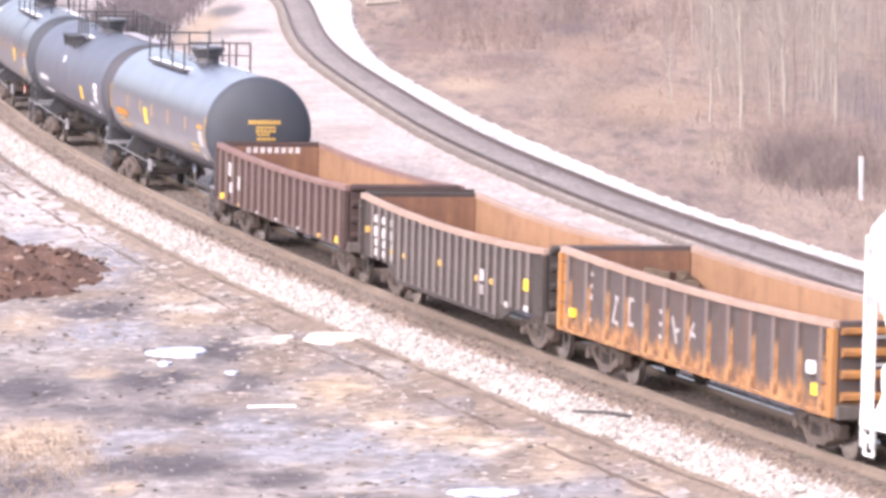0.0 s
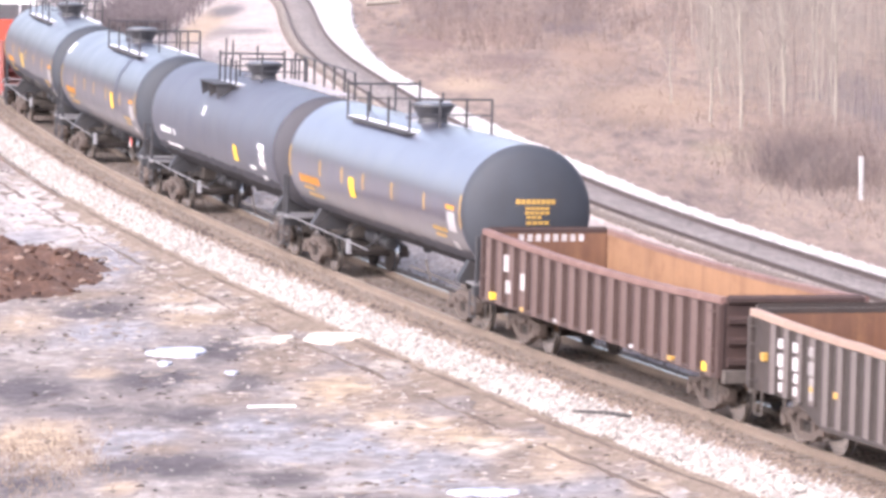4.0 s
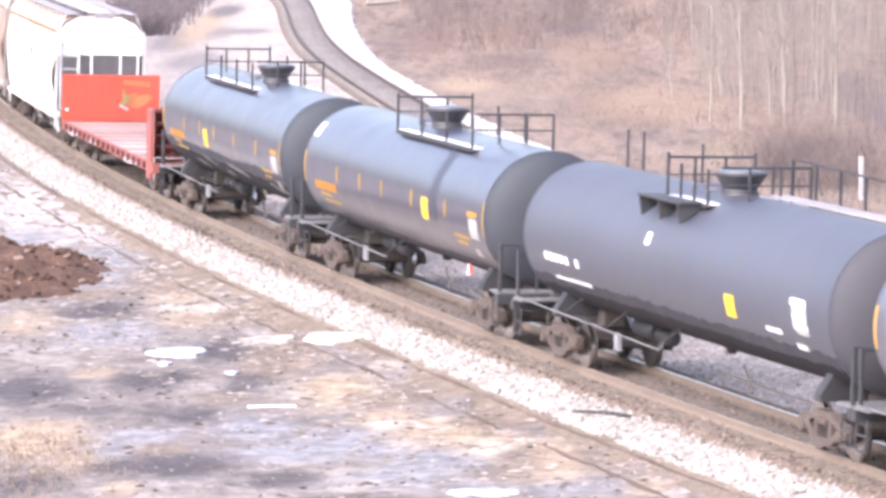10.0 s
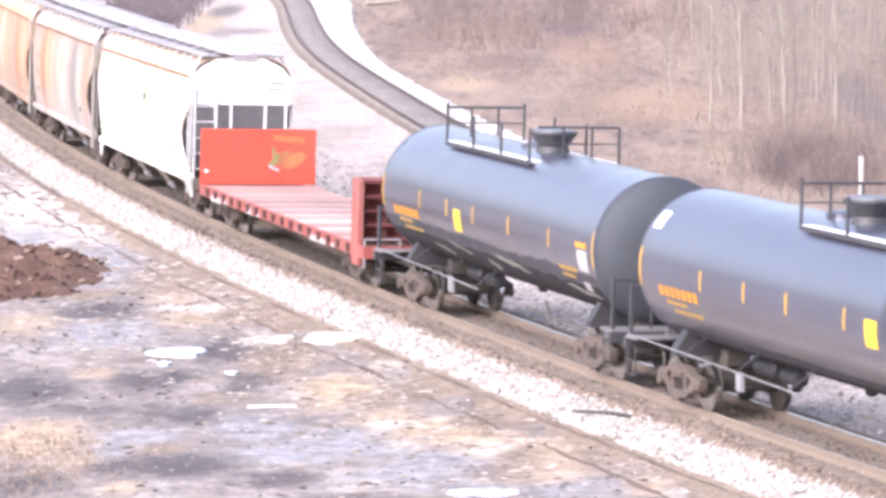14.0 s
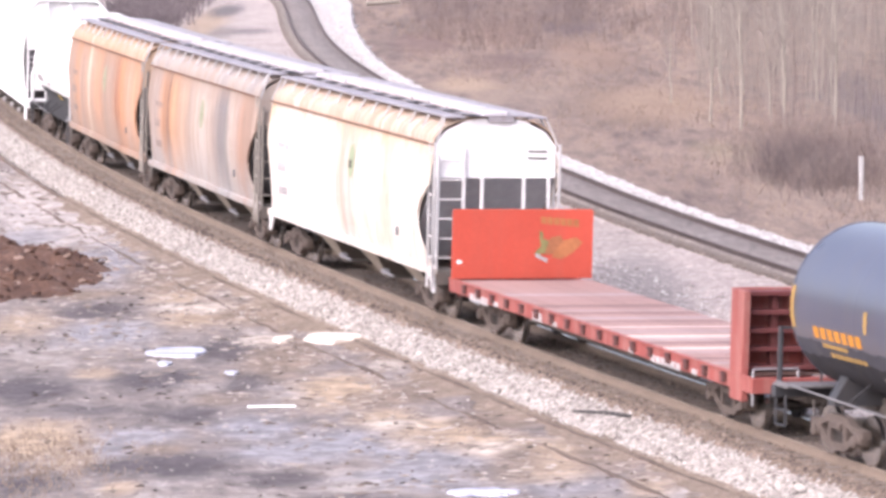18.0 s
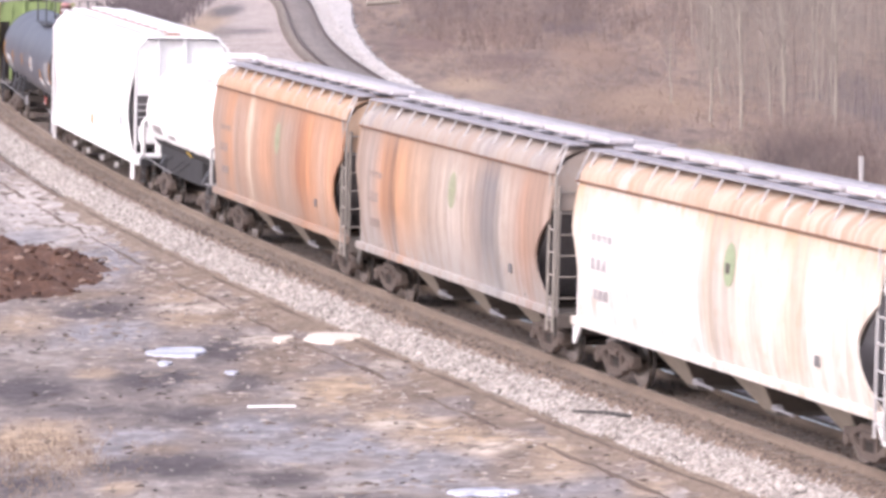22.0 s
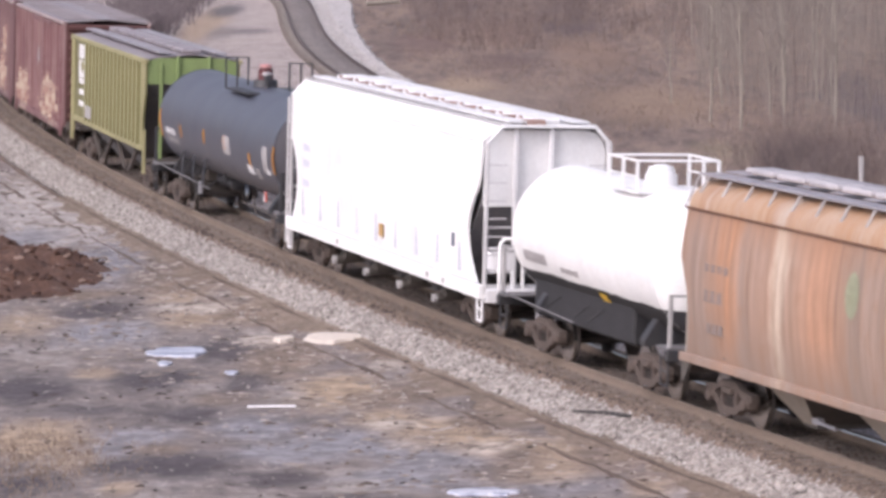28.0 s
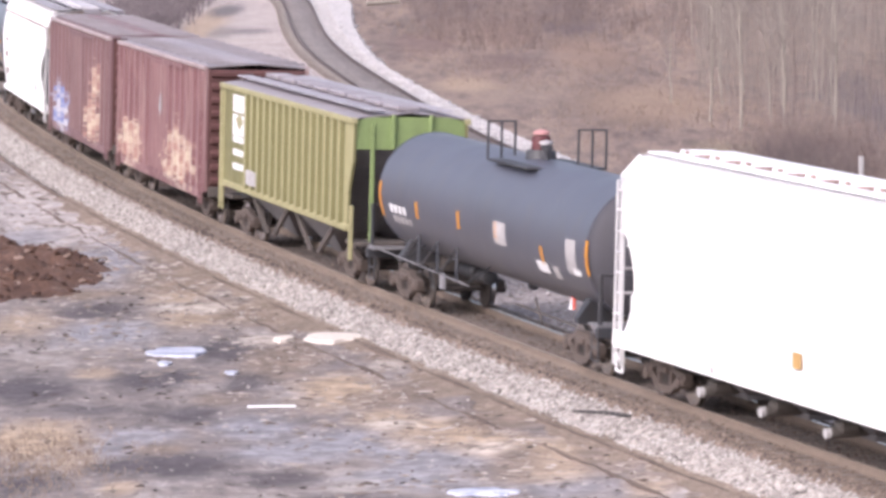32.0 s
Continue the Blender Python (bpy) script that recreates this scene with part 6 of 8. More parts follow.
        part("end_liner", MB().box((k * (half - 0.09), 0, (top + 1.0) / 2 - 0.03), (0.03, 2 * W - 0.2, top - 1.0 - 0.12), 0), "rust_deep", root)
        part("end_chord", MB().box((k * (half - 0.02), 0, top - 0.055), (0.17, 2 * W - 0.1, 0.125), 0.02), skin, root)
        for i in range(4):
            part("end_rib", MB().prism([(-0.09, 0), (-0.04, 0.12), (0.04, 0.12), (0.09, 0)], 'y', -W + 0.1, W - 0.1), skin if not corner else "rust_orange", root).matrix_basis = pose(k * half, 0, 1.25 + 0.4 * i, 0, 90 * k, 0)
        bogie(root, k * (half - 1.75))
        part("end_sill", MB().box((k * (half + 0.05), 0, 0.98), (0.2, 2 * W, 0.26), 0.02), "under", root)
    part("floor_plate", MB().box((0, 0, 1.03), (2 * half - 0.2, 2 * W - 0.2, 0.06), 0), "rust_in", root)
    part("centre_sill", MB().box((0, 0, 0.82), (2 * half - 0.1, 0.4, 0.34), 0.03), "under", root)
    couplers(root, half + 0.35)
    part("brake_gear", MB().box((1.2, -0.5, 0.75), (1.0, 0.35, 0.3), 0.04).tube((-3, -0.4, 0.7), (3, -0.4, 0.7), 0.03), "under", root)
    return root


def marks_flat(root, y, items):
    """items: (kind, x, z, w, h, count, material)"""
    for nm, x, z, w, h, n, mat in items:
        part(nm, MB().box((x, -1.500, z + h / 2), (w, 0.105, h), 0.008) if n == 1 else bars(MB(), x - w / 2, z, w, h, n, y), mat, root)


g = gondola(-14.15, 7.65, 2.50, 0.92, None, "gon_brown", "brown ribbed gondola car, empty and rusted orange inside", 18)
marks_flat(g, -1.555, [("lettering", -5.75, 1.72, 0.36, 0.36, 2, "worn_white"), ("lettering", -5.6, 1.26, 0.36, 0.28, 2, "worn_white"), ("lettering", -4.6, 1.42, 0.3, 0.36, 1, "worn_white"), ("reflector", -6.85, 0.998, 0.26, 0.16, 1, "yellow"),
                       ("reflector", -4.6, 0.974, 0.23, 0.079, 1, "amber"), ("reflector", -2.3, 0.97, 0.23, 0.066, 1, "pale"), ("reflector", 0.0, 0.97, 0.23, 0.066, 1, "pale"), ("reflector", 2.6, 0.97, 0.23, 0.066, 1, "pale"), ("reflector", 4.9, 0.978, 0.23, 0.092, 1, "amber"), ("reflector", 6.9, 1.01, 0.28, 0.17, 1, "yellow")])
mb = MB()
for i in range(8):
    mb.box((-7.58 + 0.035, 0.75 - 0.2 * i, 2.30), (0.012, 0.12, 0.16), 0)
part("end_lettering", mb, "worn_white", g)
g = gondola(2.6, 7.6, 2.45, 0.95, 0.58, "gon_grey", "grey-brown ribbed gondola car with a fish-belly side, rusted inside", 22, None, 1.15, 0.17)
marks_flat(g, -1.555, [("lettering", -6.07, 1.86, 0.20, 0.17, 1, "worn_white"), ("lettering", -6.05, 1.52, 0.22, 0.24, 1, "worn_white"), ("lettering", -6.02, 1.30, 0.16, 0.17, 1, "worn_white"), ("lettering", -6.03, 1.06, 0.14, 0.17, 1, "worn_white"), ("lettering", -5.37, 1.86, 0.20, 0.17, 1, "worn_white"), ("lettering", -5.35, 1.52, 0.22, 0.24, 1, "worn_white"), ("lettering", -5.32, 1.30, 0.16, 0.17, 1, "worn_white"), ("lettering", -5.33, 1.06, 0.14, 0.17, 1, "worn_white"), ("lettering", -4.64, 1.86, 0.20, 0.17, 1, "worn_pale"), ("lettering", -4.62, 1.52, 0.22, 0.24, 1, "worn_pale"), ("lettering", -4.59, 1.30, 0.16, 0.17, 1, "worn_pale"), ("lettering", -4.60, 1.06, 0.14, 0.17, 1, "worn_pale")])
marks_flat(g, -1.555, [("lettering", 3.1, 1.34, 0.34, 0.26, 2, "worn_white"), ("lettering", 3.1, 1.04, 0.34, 0.22, 2, "worn_pale"), ("reflector", -6.9, 1.54, 0.15, 0.15, 1, "amber"), ("reflector", -4.6, 1.23, 0.13, 0.11, 1, "amber"), ("reflector", -3.5, 1.23, 0.16, 0.11, 1, "amber"), ("reflector", -0.4, 1.34, 0.2, 0.13, 1, "amber"), ("reflector", 2.6, 1.29, 0.18, 0.12, 1, "amber"), ("reflector", 3.75, 1.32, 0.18, 0.12, 1, "amber"), ("placard", 6.4, 1.44, 0.3, 0.25, 1, "yellow"), ("lettering", 6.5, 1.0, 0.4, 0.12, 2, "pale"), ("lettering", 5.0, 0.95, 0.3, 0.12, 2, "pale")])
g = gondola(18.9, 7.6, 2.62, 0.86, None, "gon_dark", "dark ribbed gondola car with orange rust along its lower side", 13, "rust_orange")
marks_flat(g, -1.540, [("data_panel", 6.55, 1.57, 0.26, 0.22, 1, "white"), ("placard", 6.8, 1.2, 0.28, 0.21, 1, "yellow"), ("reflector", -6.75, 1.21, 0.26, 0.18, 1, "yellow")])
mb = MB()
rng = random.Random(8)
for i in range(26):
    mb.box((-7.35 + 1.1 * rng.random() ** 1.5, rng.uniform(-1.2, 1.2), 1.92 + rng.uniform(-0.1, 0.18)), (rng.uniform(0.12, 0.4), rng.uniform(0.1, 0.35), rng.uniform(0.08, 0.25)), 0.02, (rng.uniform(-40, 40), rng.uniform(-40, 40), rng.uniform(0, 90)))
part("scrap", mb.box((-6.95, 0, 1.55), (1.2, 2.5, 0.85), 0.1), "scrap_brown", g, "brown scrap heaped against the end")
# large worn letters, kept as plain strokes: how many bars, lean, with or without an upright
for x, z, n, lean, up, wide in ((-5.85, 1.95, 3, 0, 0, 0.40), (-5.85, 1.50, 2, 0, 0, 0.36), (-4.15, 1.6, 2, 24, 1, 0.2), (-3.25, 1.66, 2, 0, 1, 0.24), (-2.45, 1.62, 1, 0, 2, 0.26), (-1.45, 1.60, 3, 0, 0, 0.30), (-0.6, 1.58, 1, -28, 1, 0.28), (0.3, 1.6, 1, 38, 1, 0.26), (1.15, 1.56, 2, 20, 0, 0.22)):
    mb = MB()
    for i in range(n):
        mb.box((x, -1.464, z - 0.24 + i * 0.5 / max(1, n - 1) if n > 1 else z), (wide, 0.012, 0.08), 0, (0, lean * 0.4, 0))
    for i in range(up):
        mb.box((x + (i - 0.5) * wide, -1.465, z), (0.08, 0.014, 0.56), 0, (0, lean, 0))
    part("lettering", mb, "letter_grey", g, "large worn white letter")


# ------------------------------------------------------------------ bulkhead flat car
def flat_car(s_mid, half):
    root = car("bulkhead_flat_car", "empty faded-red bulkhead flat car with an orange-red end wall", "flat car", s_mid, half - 2.2)
    n = 66
    L = 2 * half - 1.5
    meA = MB().box((0, 0, 0), (L / n - 0.015, 3.06, 0.07), 0.006).mesh("deck_plank", M["plank"])
    meB = MB().box((0, 0, 0), (L / n - 0.015, 3.06, 0.07), 0.006).mesh("deck_plank", M["plank_pale"])
    meC = MB().box((0, 0, 0), (L / n - 0.015, 3.06, 0.07), 0.006).mesh("deck_plank", M["plank_dark"])
    meD = MB().box((0, 0, 0), (L / n - 0.015, 3.06, 0.07), 0.006).mesh("deck_plank", M["plank_grey"])
    rng = random.Random(8)
    for i in range(n):
        x = -L / 2 + L * (i + 0.5) / n
        put(part("deck_plank", meB if i in (36, 42, 43, 50, 51) else meC if i in (20, 21, 26, 32, 47, 57) else meD if i in (11, 12, 24, 29, 30, 38, 40, 44, 45, 53, 60) else meA, None, root), pose(x, 0.13, 1.12 + rng.uniform(-0.004, 0.004), 0, rng.uniform(-0.3, 0.3), 0))
    for sd in (-1, 1):
        part("side_sill", MB().box((0, sd * 1.435, 0.98), (2 * half, 0.07, 0.28), 0.01), "red_dull", root)
        deep = [(half - 3.2, 0.98), (half - 4.4, 0.60), (-half + 4.4, 0.60), (-half + 3.2, 0.98)]
        part("deep_sill", MB().prism(deep, 'y', sd * 0.85, sd * 0.95), "under", root, "dirt-dark deep sill under the deck")
        part("sill_flange", MB().box((0, sd * 1.455, 1.125), (2 * half, 0.07, 0.05), 0.008), "red_dull", root)
        me = shared(("pocket", sd), "stake_pocket", lambda: MB().box((0, 0, 0), (0.16, 0.08, 0.2), 0.012).box((0, sd * 0.01, 0.08), (0.2, 0.08, 0.04), 0.005), "pocket_dark")
        for i in range(17):
            put(part("stake_pocket", me, None, root), pose(-half + 1.3 + (2 * half - 2.6) * i / 16, sd * 1.51, 1.0))
        part("lettering", bars(MB(), -half + 1.6, 0.80, 1.4, 0.16, 5, sd * 1.475), "pale", root)
        part("lettering", bars(MB(), -half + 6.2, 0.84, 0.7, 0.18, 2, sd * 1.475), "pale", root)
        part("lettering", bars(MB(), half - 5.6, 0.82, 1.8, 0.14, 6, sd * 1.475), "pale", root)
        for x in (-half + 3.6, -2.0, 3.0, half - 3.0):
            part("reflector", MB().box((x, sd * 1.478, 0.9), (0.3, 0.01, 0.1), 0), "pale", root)
    part("centre_sill", MB().box((0, 0, 0.82), (2 * half - 0.2, 0.6, 0.4), 0.03), "under", root)
    for k in (-1, 1):
        bogie(root, k * (half - 2.2))
        part("end_sill", MB().box((k * (half - 0.05), 0, 0.98), (0.25, 2.9, 0.3), 0.02), "red_dull", root)
    couplers(root, half + 0.4)
    z1 = 2.74
    # rear bulkhead: smooth face turned ahead, corners rounded
    x = -half + 0.42
    r = 0.05
    out = [(-1.54, 1.16), (1.80, 1.16)] + [(1.80 - r + r * math.cos(a), z1 - r + r * math.sin(a)) for a in (0, 0.5, 1.0, 1.57)] + [(-1.54 + r - r * math.sin(a), z1 - r + r * math.cos(a)) for a in (0, 0.5, 1.0, 1.57)]
    bh = part("rear_bulkhead", MB().prism(out, 'x', x - 0.05, x), "red", root, "orange-red smooth steel end wall")
    for y in (-1.3, -0.65, 0, 0.65, 1.3):
        part("bulkhead_post", MB().box((x - 0.16, y, 1.95), (0.2, 0.12, 1.55), 0.015), "maroon", root)
    mb = MB()
    for i in range(6):
        y0 = 0.55 + 0.155 * i
        mb.prism([(y0, 2.42 - 0.015 * i), (y0 + 0.13, 2.40 - 0.015 * i), (y0 + 0.13, 2.56 - 0.012 * i), (y0, 2.58 - 0.012 * i)], 'x', x + 0.001, x + 0.011)
    part("emblem_lettering", mb, "logo_text", root, "faded olive-yellow lettering")
    part("emblem_shade", MB().prism([(0.58, 1.70), (0.95, 1.72), (1.12, 1.98), (1.02, 2.14), (0.80, 2.10), (0.66, 1.92)], 'x', x + 0.001, x + 0.006), "logo_d", root)
    part("emblem_field", MB().prism([(0.82, 1.64), (1.05, 1.60), (1.32, 1.74), (1.56, 1.98), (1.40, 2.10), (1.12, 2.04), (0.92, 1.84)], 'x', x + 0.006, x + 0.011), "logo_y", root)
    part("emblem", MB().prism([(0.40, 1.72), (0.48, 1.68), (0.66, 1.76), (0.74, 1.98), (0.68, 2.08), (0.62, 2.02), (0.60, 2.22), (0.52, 2.26), (0.52, 2.08), (0.56, 1.90), (0.46, 1.80)], 'x', x + 0.006, x + 0.013), "logo_leaf", root, "green and yellow leaf-like emblem")
    part("emblem_bar", MB().box((x + 0.016, 0.575, 1.63), (0.012, 0.32, 0.085), 0, (-26, 0, 0)), "pale", root)
    part("marker", MB().box((x + 0.006, -1.37, 1.54), (0.01, 0.11, 0.08), 0), "white", root)
    # front bulkhead: its braced back faces ahead
    x = half - 1.0
    part("front_bulkhead", MB().box((x - 0.02, 0, 1.95), (0.06, 2.96, 1.58), 0.01), "red_dull", root, "faded red end wall with braced back")
    for sd in (-1, 1):
        part("corner_column", MB().box((x + 0.28, sd * 1.40, 1.68), (0.62, 0.16, 2.1), 0.02), "red_dull", root)
    for y in (-0.7, 0, 0.7):
        part("bulkhead_post", MB().box((x + 0.14, y, 1.92), (0.22, 0.14, 1.5), 0.015), "maroon", root)
    for z in (1.25, 1.6, 1.95, 2.3, 2.66):
        part("cross_beam", MB().box((x + 0.22, 0, z), (0.36, 2.66, 0.09), 0.012), "maroon", root)
    part("hand_brake", MB().lathe([(half + 0.02, 0.05), (half + 0.03, 0.25), (half + 0.07, 0.25), (half + 0.08, 0.05)], 'x', 18, 1.55), "under", root)
    part("end_rail", MB().tube((half + 0.02, -1.4, 1.3), (half + 0.02, -0.5, 1.3), 0.025).tube((half + 0.02, -1.4, 1.3), (half + 0.02, -1.4, 0.6), 0.025).tube((half + 0.02, -0.5, 1.3), (half + 0.02, -0.5, 0.9), 0.025), "galv", root)
    return root


flat_car(-110.25, 9.75)


# ------------------------------------------------------------------ covered hoppers with rounded sides
def round_hopper(s_mid, half, skin, roof, label, emblem=True, seed=0):
    root = car("covered_hopper", label, "hopper car", s_mid, half - 1.7)
    Z0, Z1 = 1.22, 4.06

    def side(k):
        """near half of the section, from sill to eave"""
        z = Z0 + (Z1 - Z0) * k
        return 1.40 + 0.17 * math.sin(math.pi * min(1, k * 1.02)) ** 0.8 + 0.05 * k, z

    def cut(k, deep):
        return half - 0.28 - (deep * math.sin(math.pi * k / 0.66) ** 0.9 if 0 < k < 0.66 else 0.0)

    for sd in (-1, 1):
        def fn(u, v):
            y, z = side(v)
            a, e = -cut(v, 0.4), cut(v, 0.92)
            return a + (e - a) * u, sd * y, z
        part("side_sheet", MB().shell(fn, 16, 18, lambda p: (0, -sd * 0.05, 0)), skin, root, smooth=30)
        part("eave_rail", MB().box((0, sd * 1.475, Z1 + 0.0), (2 * half - 0.4, 0.06, 0.042), 0.01), "rust_deep", root, "dark rusty eave line")
        part("side_sill", MB().box((0, sd * 1.42, 1.14), (2 * half - 0.1, 0.14, 0.18), 0.02), skin, root)
        for i in range(9):
            x = -half + 2.3 + (2 * half - 4.6) * i / 8
            def sf(u, v):
                y, z = side(0.02 + 0.96 * v)
                return x - 0.02 + 0.04 * u, sd * (y + 0.006), z
            part("weld_seam", MB().shell(sf, 1, 8, lambda p: (0, -sd * 0.012, 0)), skin, root, smooth=30)

        def rf(u, v):
            z = Z1 + 0.03 + 0.62 * math.sin(v * math.pi / 2) ** 0.9
            y = 1.45 * math.cos(v * math.pi / 2) ** 0.85
            e = half - 0.3
            return -e + 2 * e * u, sd * y, z
        part("roof_sheet", MB().shell(rf, 12, 8, lambda p: (0, 0, -0.04)), roof, root, smooth=40)
        rb = part("running_board", MB().box((0, sd * 0.98, 4.70), (2 * half - 0.3, 0.46, 0.045), 0.008), "board_grey", root)
        for i in range(14):
            x = -half + 0.6 + (2 * half - 1.2) * i / 13
            put(part("board_bracket", shared(("bbr", sd), "board_bracket", lambda: MB().tube((0, 0, 0), (0, sd * 0.18, -0.32), 0.028, 5), "post_grey"), None, rb), pose(x, sd * 1.16, 4.68))
        for k in (-1, 1):
            if k > 0:
                ladder(root, k * (half - 0.24), sd * 1.50, 0.75, 4.1, 0.42, "post_grey" if skin in ("hop_white", "white_paint") else "post_tan", 'x', gap=0.42)
            part("roof_grab", MB().tube((k * (half - 0.1), sd * 1.46, 4.05), (k * (half - 0.25), sd * 1.2, 4.72), 0.022), "post_grey", root)
            part("corner_gusset", MB().prism([(k * (half - 0.1), 1.05), (k * (half - 0.55), 1.05), (k * (half - 0.2), 0.65), (k * (half - 0.1), 0.65)], 'y', sd * 1.38, sd * 1.44), "white_dull" if skin == "hop_white" else "chute", root)
    for i in range(10):
        x = -half + 1.0 + (2 * half - 2.0) * i / 9
        part("hatch_cover", MB().box((x, 0, 4.77), (1.35, 0.62, 0.13), 0.04), "hatch_pale", root, "pale hatch cover")
        # Dark pad on the roof walk paints in the hatch covers' shadow.
        part("hatch_dark_mark", MB().box((x + 0.8, -0.62, 4.745), (0.62, 0.26, 0.03), 0.004), "hatch", root)
    part("roof_walk", MB().box((0, -0.52, 4.725), (2 * half - 0.5, 0.2, 0.035), 0.006), "board_grey", root)
    for k in (-1, 1):
        # end: closed sheet above, slope sheet running down and inwards below it
        poly = [(-1.46, 3.30), (1.46, 3.30), (1.46, 4.04), (1.2, 4.36), (0.7, 4.62), (0, 4.70), (-0.7, 4.62), (-1.2, 4.36), (-1.46, 4.04)]
        part("end_sheet", MB().prism(poly, 'x', k * (half - 0.30), k * (half - 0.25)), "white_dull" if skin == "hop_white" else "roof_rust" if skin == "hop_rust" else "roof_grey", root)
        mb = MB().add([(k * (half - 0.28), -1.44, 3.32), (k * (half - 0.28), 1.44, 3.32), (k * (half - 2.3), 1.44, 1.3), (k * (half - 2.3), -1.44, 1.3),
                       (k * (half - 0.34), -1.44, 3.32), (k * (half - 0.34), 1.44, 3.32), (k * (half - 2.36), 1.44, 1.3), (k * (half - 2.36), -1.44, 1.3)],
                      [(0, 1, 2, 3), (4, 7, 6, 5), (0, 4, 5, 1), (3, 2, 6, 7), (0, 3, 7, 4), (1, 5, 6, 2)])
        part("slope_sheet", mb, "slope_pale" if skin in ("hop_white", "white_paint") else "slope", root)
        part("end_platform", MB().box((k * (half - 0.55), 0, 1.12), (1.0, 2.8, 0.08), 0.01), "chute", root)
        light = "post_pale" if skin in ("hop_white", "white_paint") else "post_tan"
        for y, tall in ((-1.36, 2.7), (-0.74, 2.9), (-0.30, 2.2), (0.70, 2.2), (1.30, 2.2)):
            part("end_post", MB().box((k * (half - 0.2), y, 1.12 + tall / 2), (0.07, 0.075, tall), 0.015), light, root)
        for z in (1.45, 1.9, 2.35, 2.8, 3.25, 3.7):
            part("end_rung", MB().tube((k * (half - 0.16), -1.36, z), (k * (half - 0.16), -0.74, z), 0.02), light, root)
        part("end_rail", MB().tube((k * (half - 0.16), -0.74, 2.30), (k * (half - 0.16), 1.4, 2.30), 0.025), light, root)
        part("end_walk", MB().box((k * (half - 0.38), 0.1, 4.735), (0.5, 1.5, 0.04), 0.008).box((k * (half - 0.17), 0.1, 4.66), (0.03, 0.62, 0.15), 0.01), "board_grey", root, "grey grating across the roof's end")
        part("end_sill", MB().box((k * (half - 0.08), 0, 0.98), (0.2, 2.8, 0.3), 0.02), "under", root)
        for z in (3.76, 3.92):
            part("end_grab", MB().box((k * (half - 0.235), 1.02, z), (0.03, 0.45, 0.04), 0.008), "chute", root)
        bogie(root, k * (half - 1.7))
        part("hand_brake", MB().lathe([(k * (half - 0.12), 0.05), (k * (half - 0.1), 0.26), (k * (half - 0.06), 0.26), (k * (half - 0.04), 0.05)], 'x', 18, 1.9), "under", root) if k < 0 else None
    # outlets: narrow hoppers tapering down and inwards; tan sides, darker front and rear sheets
    for i in range(3):
        x = -3.35 + 4.25 * i
        for sd in (-1, 1):
            a = [(x - 1.05, sd * 1.32, 1.18), (x + 1.05, sd * 1.32, 1.18), (x + 0.36, sd * 0.68, 0.36), (x - 0.22, sd * 0.68, 0.36)]
            part("outlet_side", MB().add(a + [(p[0], p[1] - sd * 0.04, p[2]) for p in a], [(0, 1, 2, 3), (7, 6, 5, 4), (0, 4, 5, 1), (1, 5, 6, 2), (2, 6, 7, 3), (3, 7, 4, 0)]), "rib_tan", root, "tan side of an outlet hopper")
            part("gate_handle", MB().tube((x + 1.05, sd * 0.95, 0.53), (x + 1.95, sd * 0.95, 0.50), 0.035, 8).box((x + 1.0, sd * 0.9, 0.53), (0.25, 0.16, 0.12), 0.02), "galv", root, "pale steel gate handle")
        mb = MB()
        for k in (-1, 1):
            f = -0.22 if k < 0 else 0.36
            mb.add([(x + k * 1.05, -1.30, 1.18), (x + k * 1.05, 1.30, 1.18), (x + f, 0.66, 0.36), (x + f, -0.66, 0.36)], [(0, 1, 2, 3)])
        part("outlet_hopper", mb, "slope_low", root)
        part("outlet_gate", MB().box((x + 0.07, 0, 0.34), (0.62, 1.3, 0.10), 0.02), "chute", root)
    part("centre_sill", MB().box((0, 0, 0.85), (2 * half - 0.1, 0.36, 0.34), 0.02), "under", root)
    couplers(root, half + 0.35)
    if emblem:
        ex = 0.95 if skin == "hop_white" else 0.6

        def em(u, v):
            a = u * 2 * math.pi
            y, z = side(0.68 + 0.15 * v * math.sin(a))
            return ex + 0.30 * v * math.cos(a), -(y + 0.012), z
        part("emblem", MB().grid(em, 20, 3), "logo_g" if skin == "hop_white" else "logo_dim", root, "round green emblem, faded")
        part("emblem_core", MB().box((ex - 0.05, -1.60, 3.08), (0.2, 0.02, 0.2), 0), "chute" if skin == "hop_white" else "logo_dim", root)
    part("lettering", bars(MB(), -half + 1.5, 2.85, 1.3, 0.24, 4, -1.585), "letter_grey" if skin == "hop_white" else "letter_faint", root)
    part("lettering", bars(MB(), -half + 1.5, 2.35, 1.0, 0.24, 3, -1.59), "letter_grey" if skin == "hop_white" else "letter_faint", root)
    part("lettering", bars(MB(), -half + 1.6, 1.75, 0.9, 0.2, 3, -1.555), "letter_grey" if skin == "hop_white" else "letter_faint", root)
    part("mark", MB().box((half - 3.1, -1.545, 1.82), (0.22, 0.02, 0.20), 0), "slope", root)
    return root


round_hopper(-129.8, 8.45, "hop_white", "roof_tan", "chalky white rounded covered hopper car with rust along its eaves", True, 1)
round_hopper(-147.55, 8.25, "hop_mixed", "roof_grey", "rust-streaked grey rounded covered hopper car with green emblem", True, 2)
round_hopper(-164.75, 8.05, "hop_rust", "roof_rust", "orange-rusted rounded covered hopper car with a faded green emblem", True, 3)

# short white tank car with a black belly
t = tank_car(-179.15, 1.42, 2.62, 4.65, "white_paint", "white_paint", "short white tank car with black belly and white rails",
             None, "none", "post_grey")
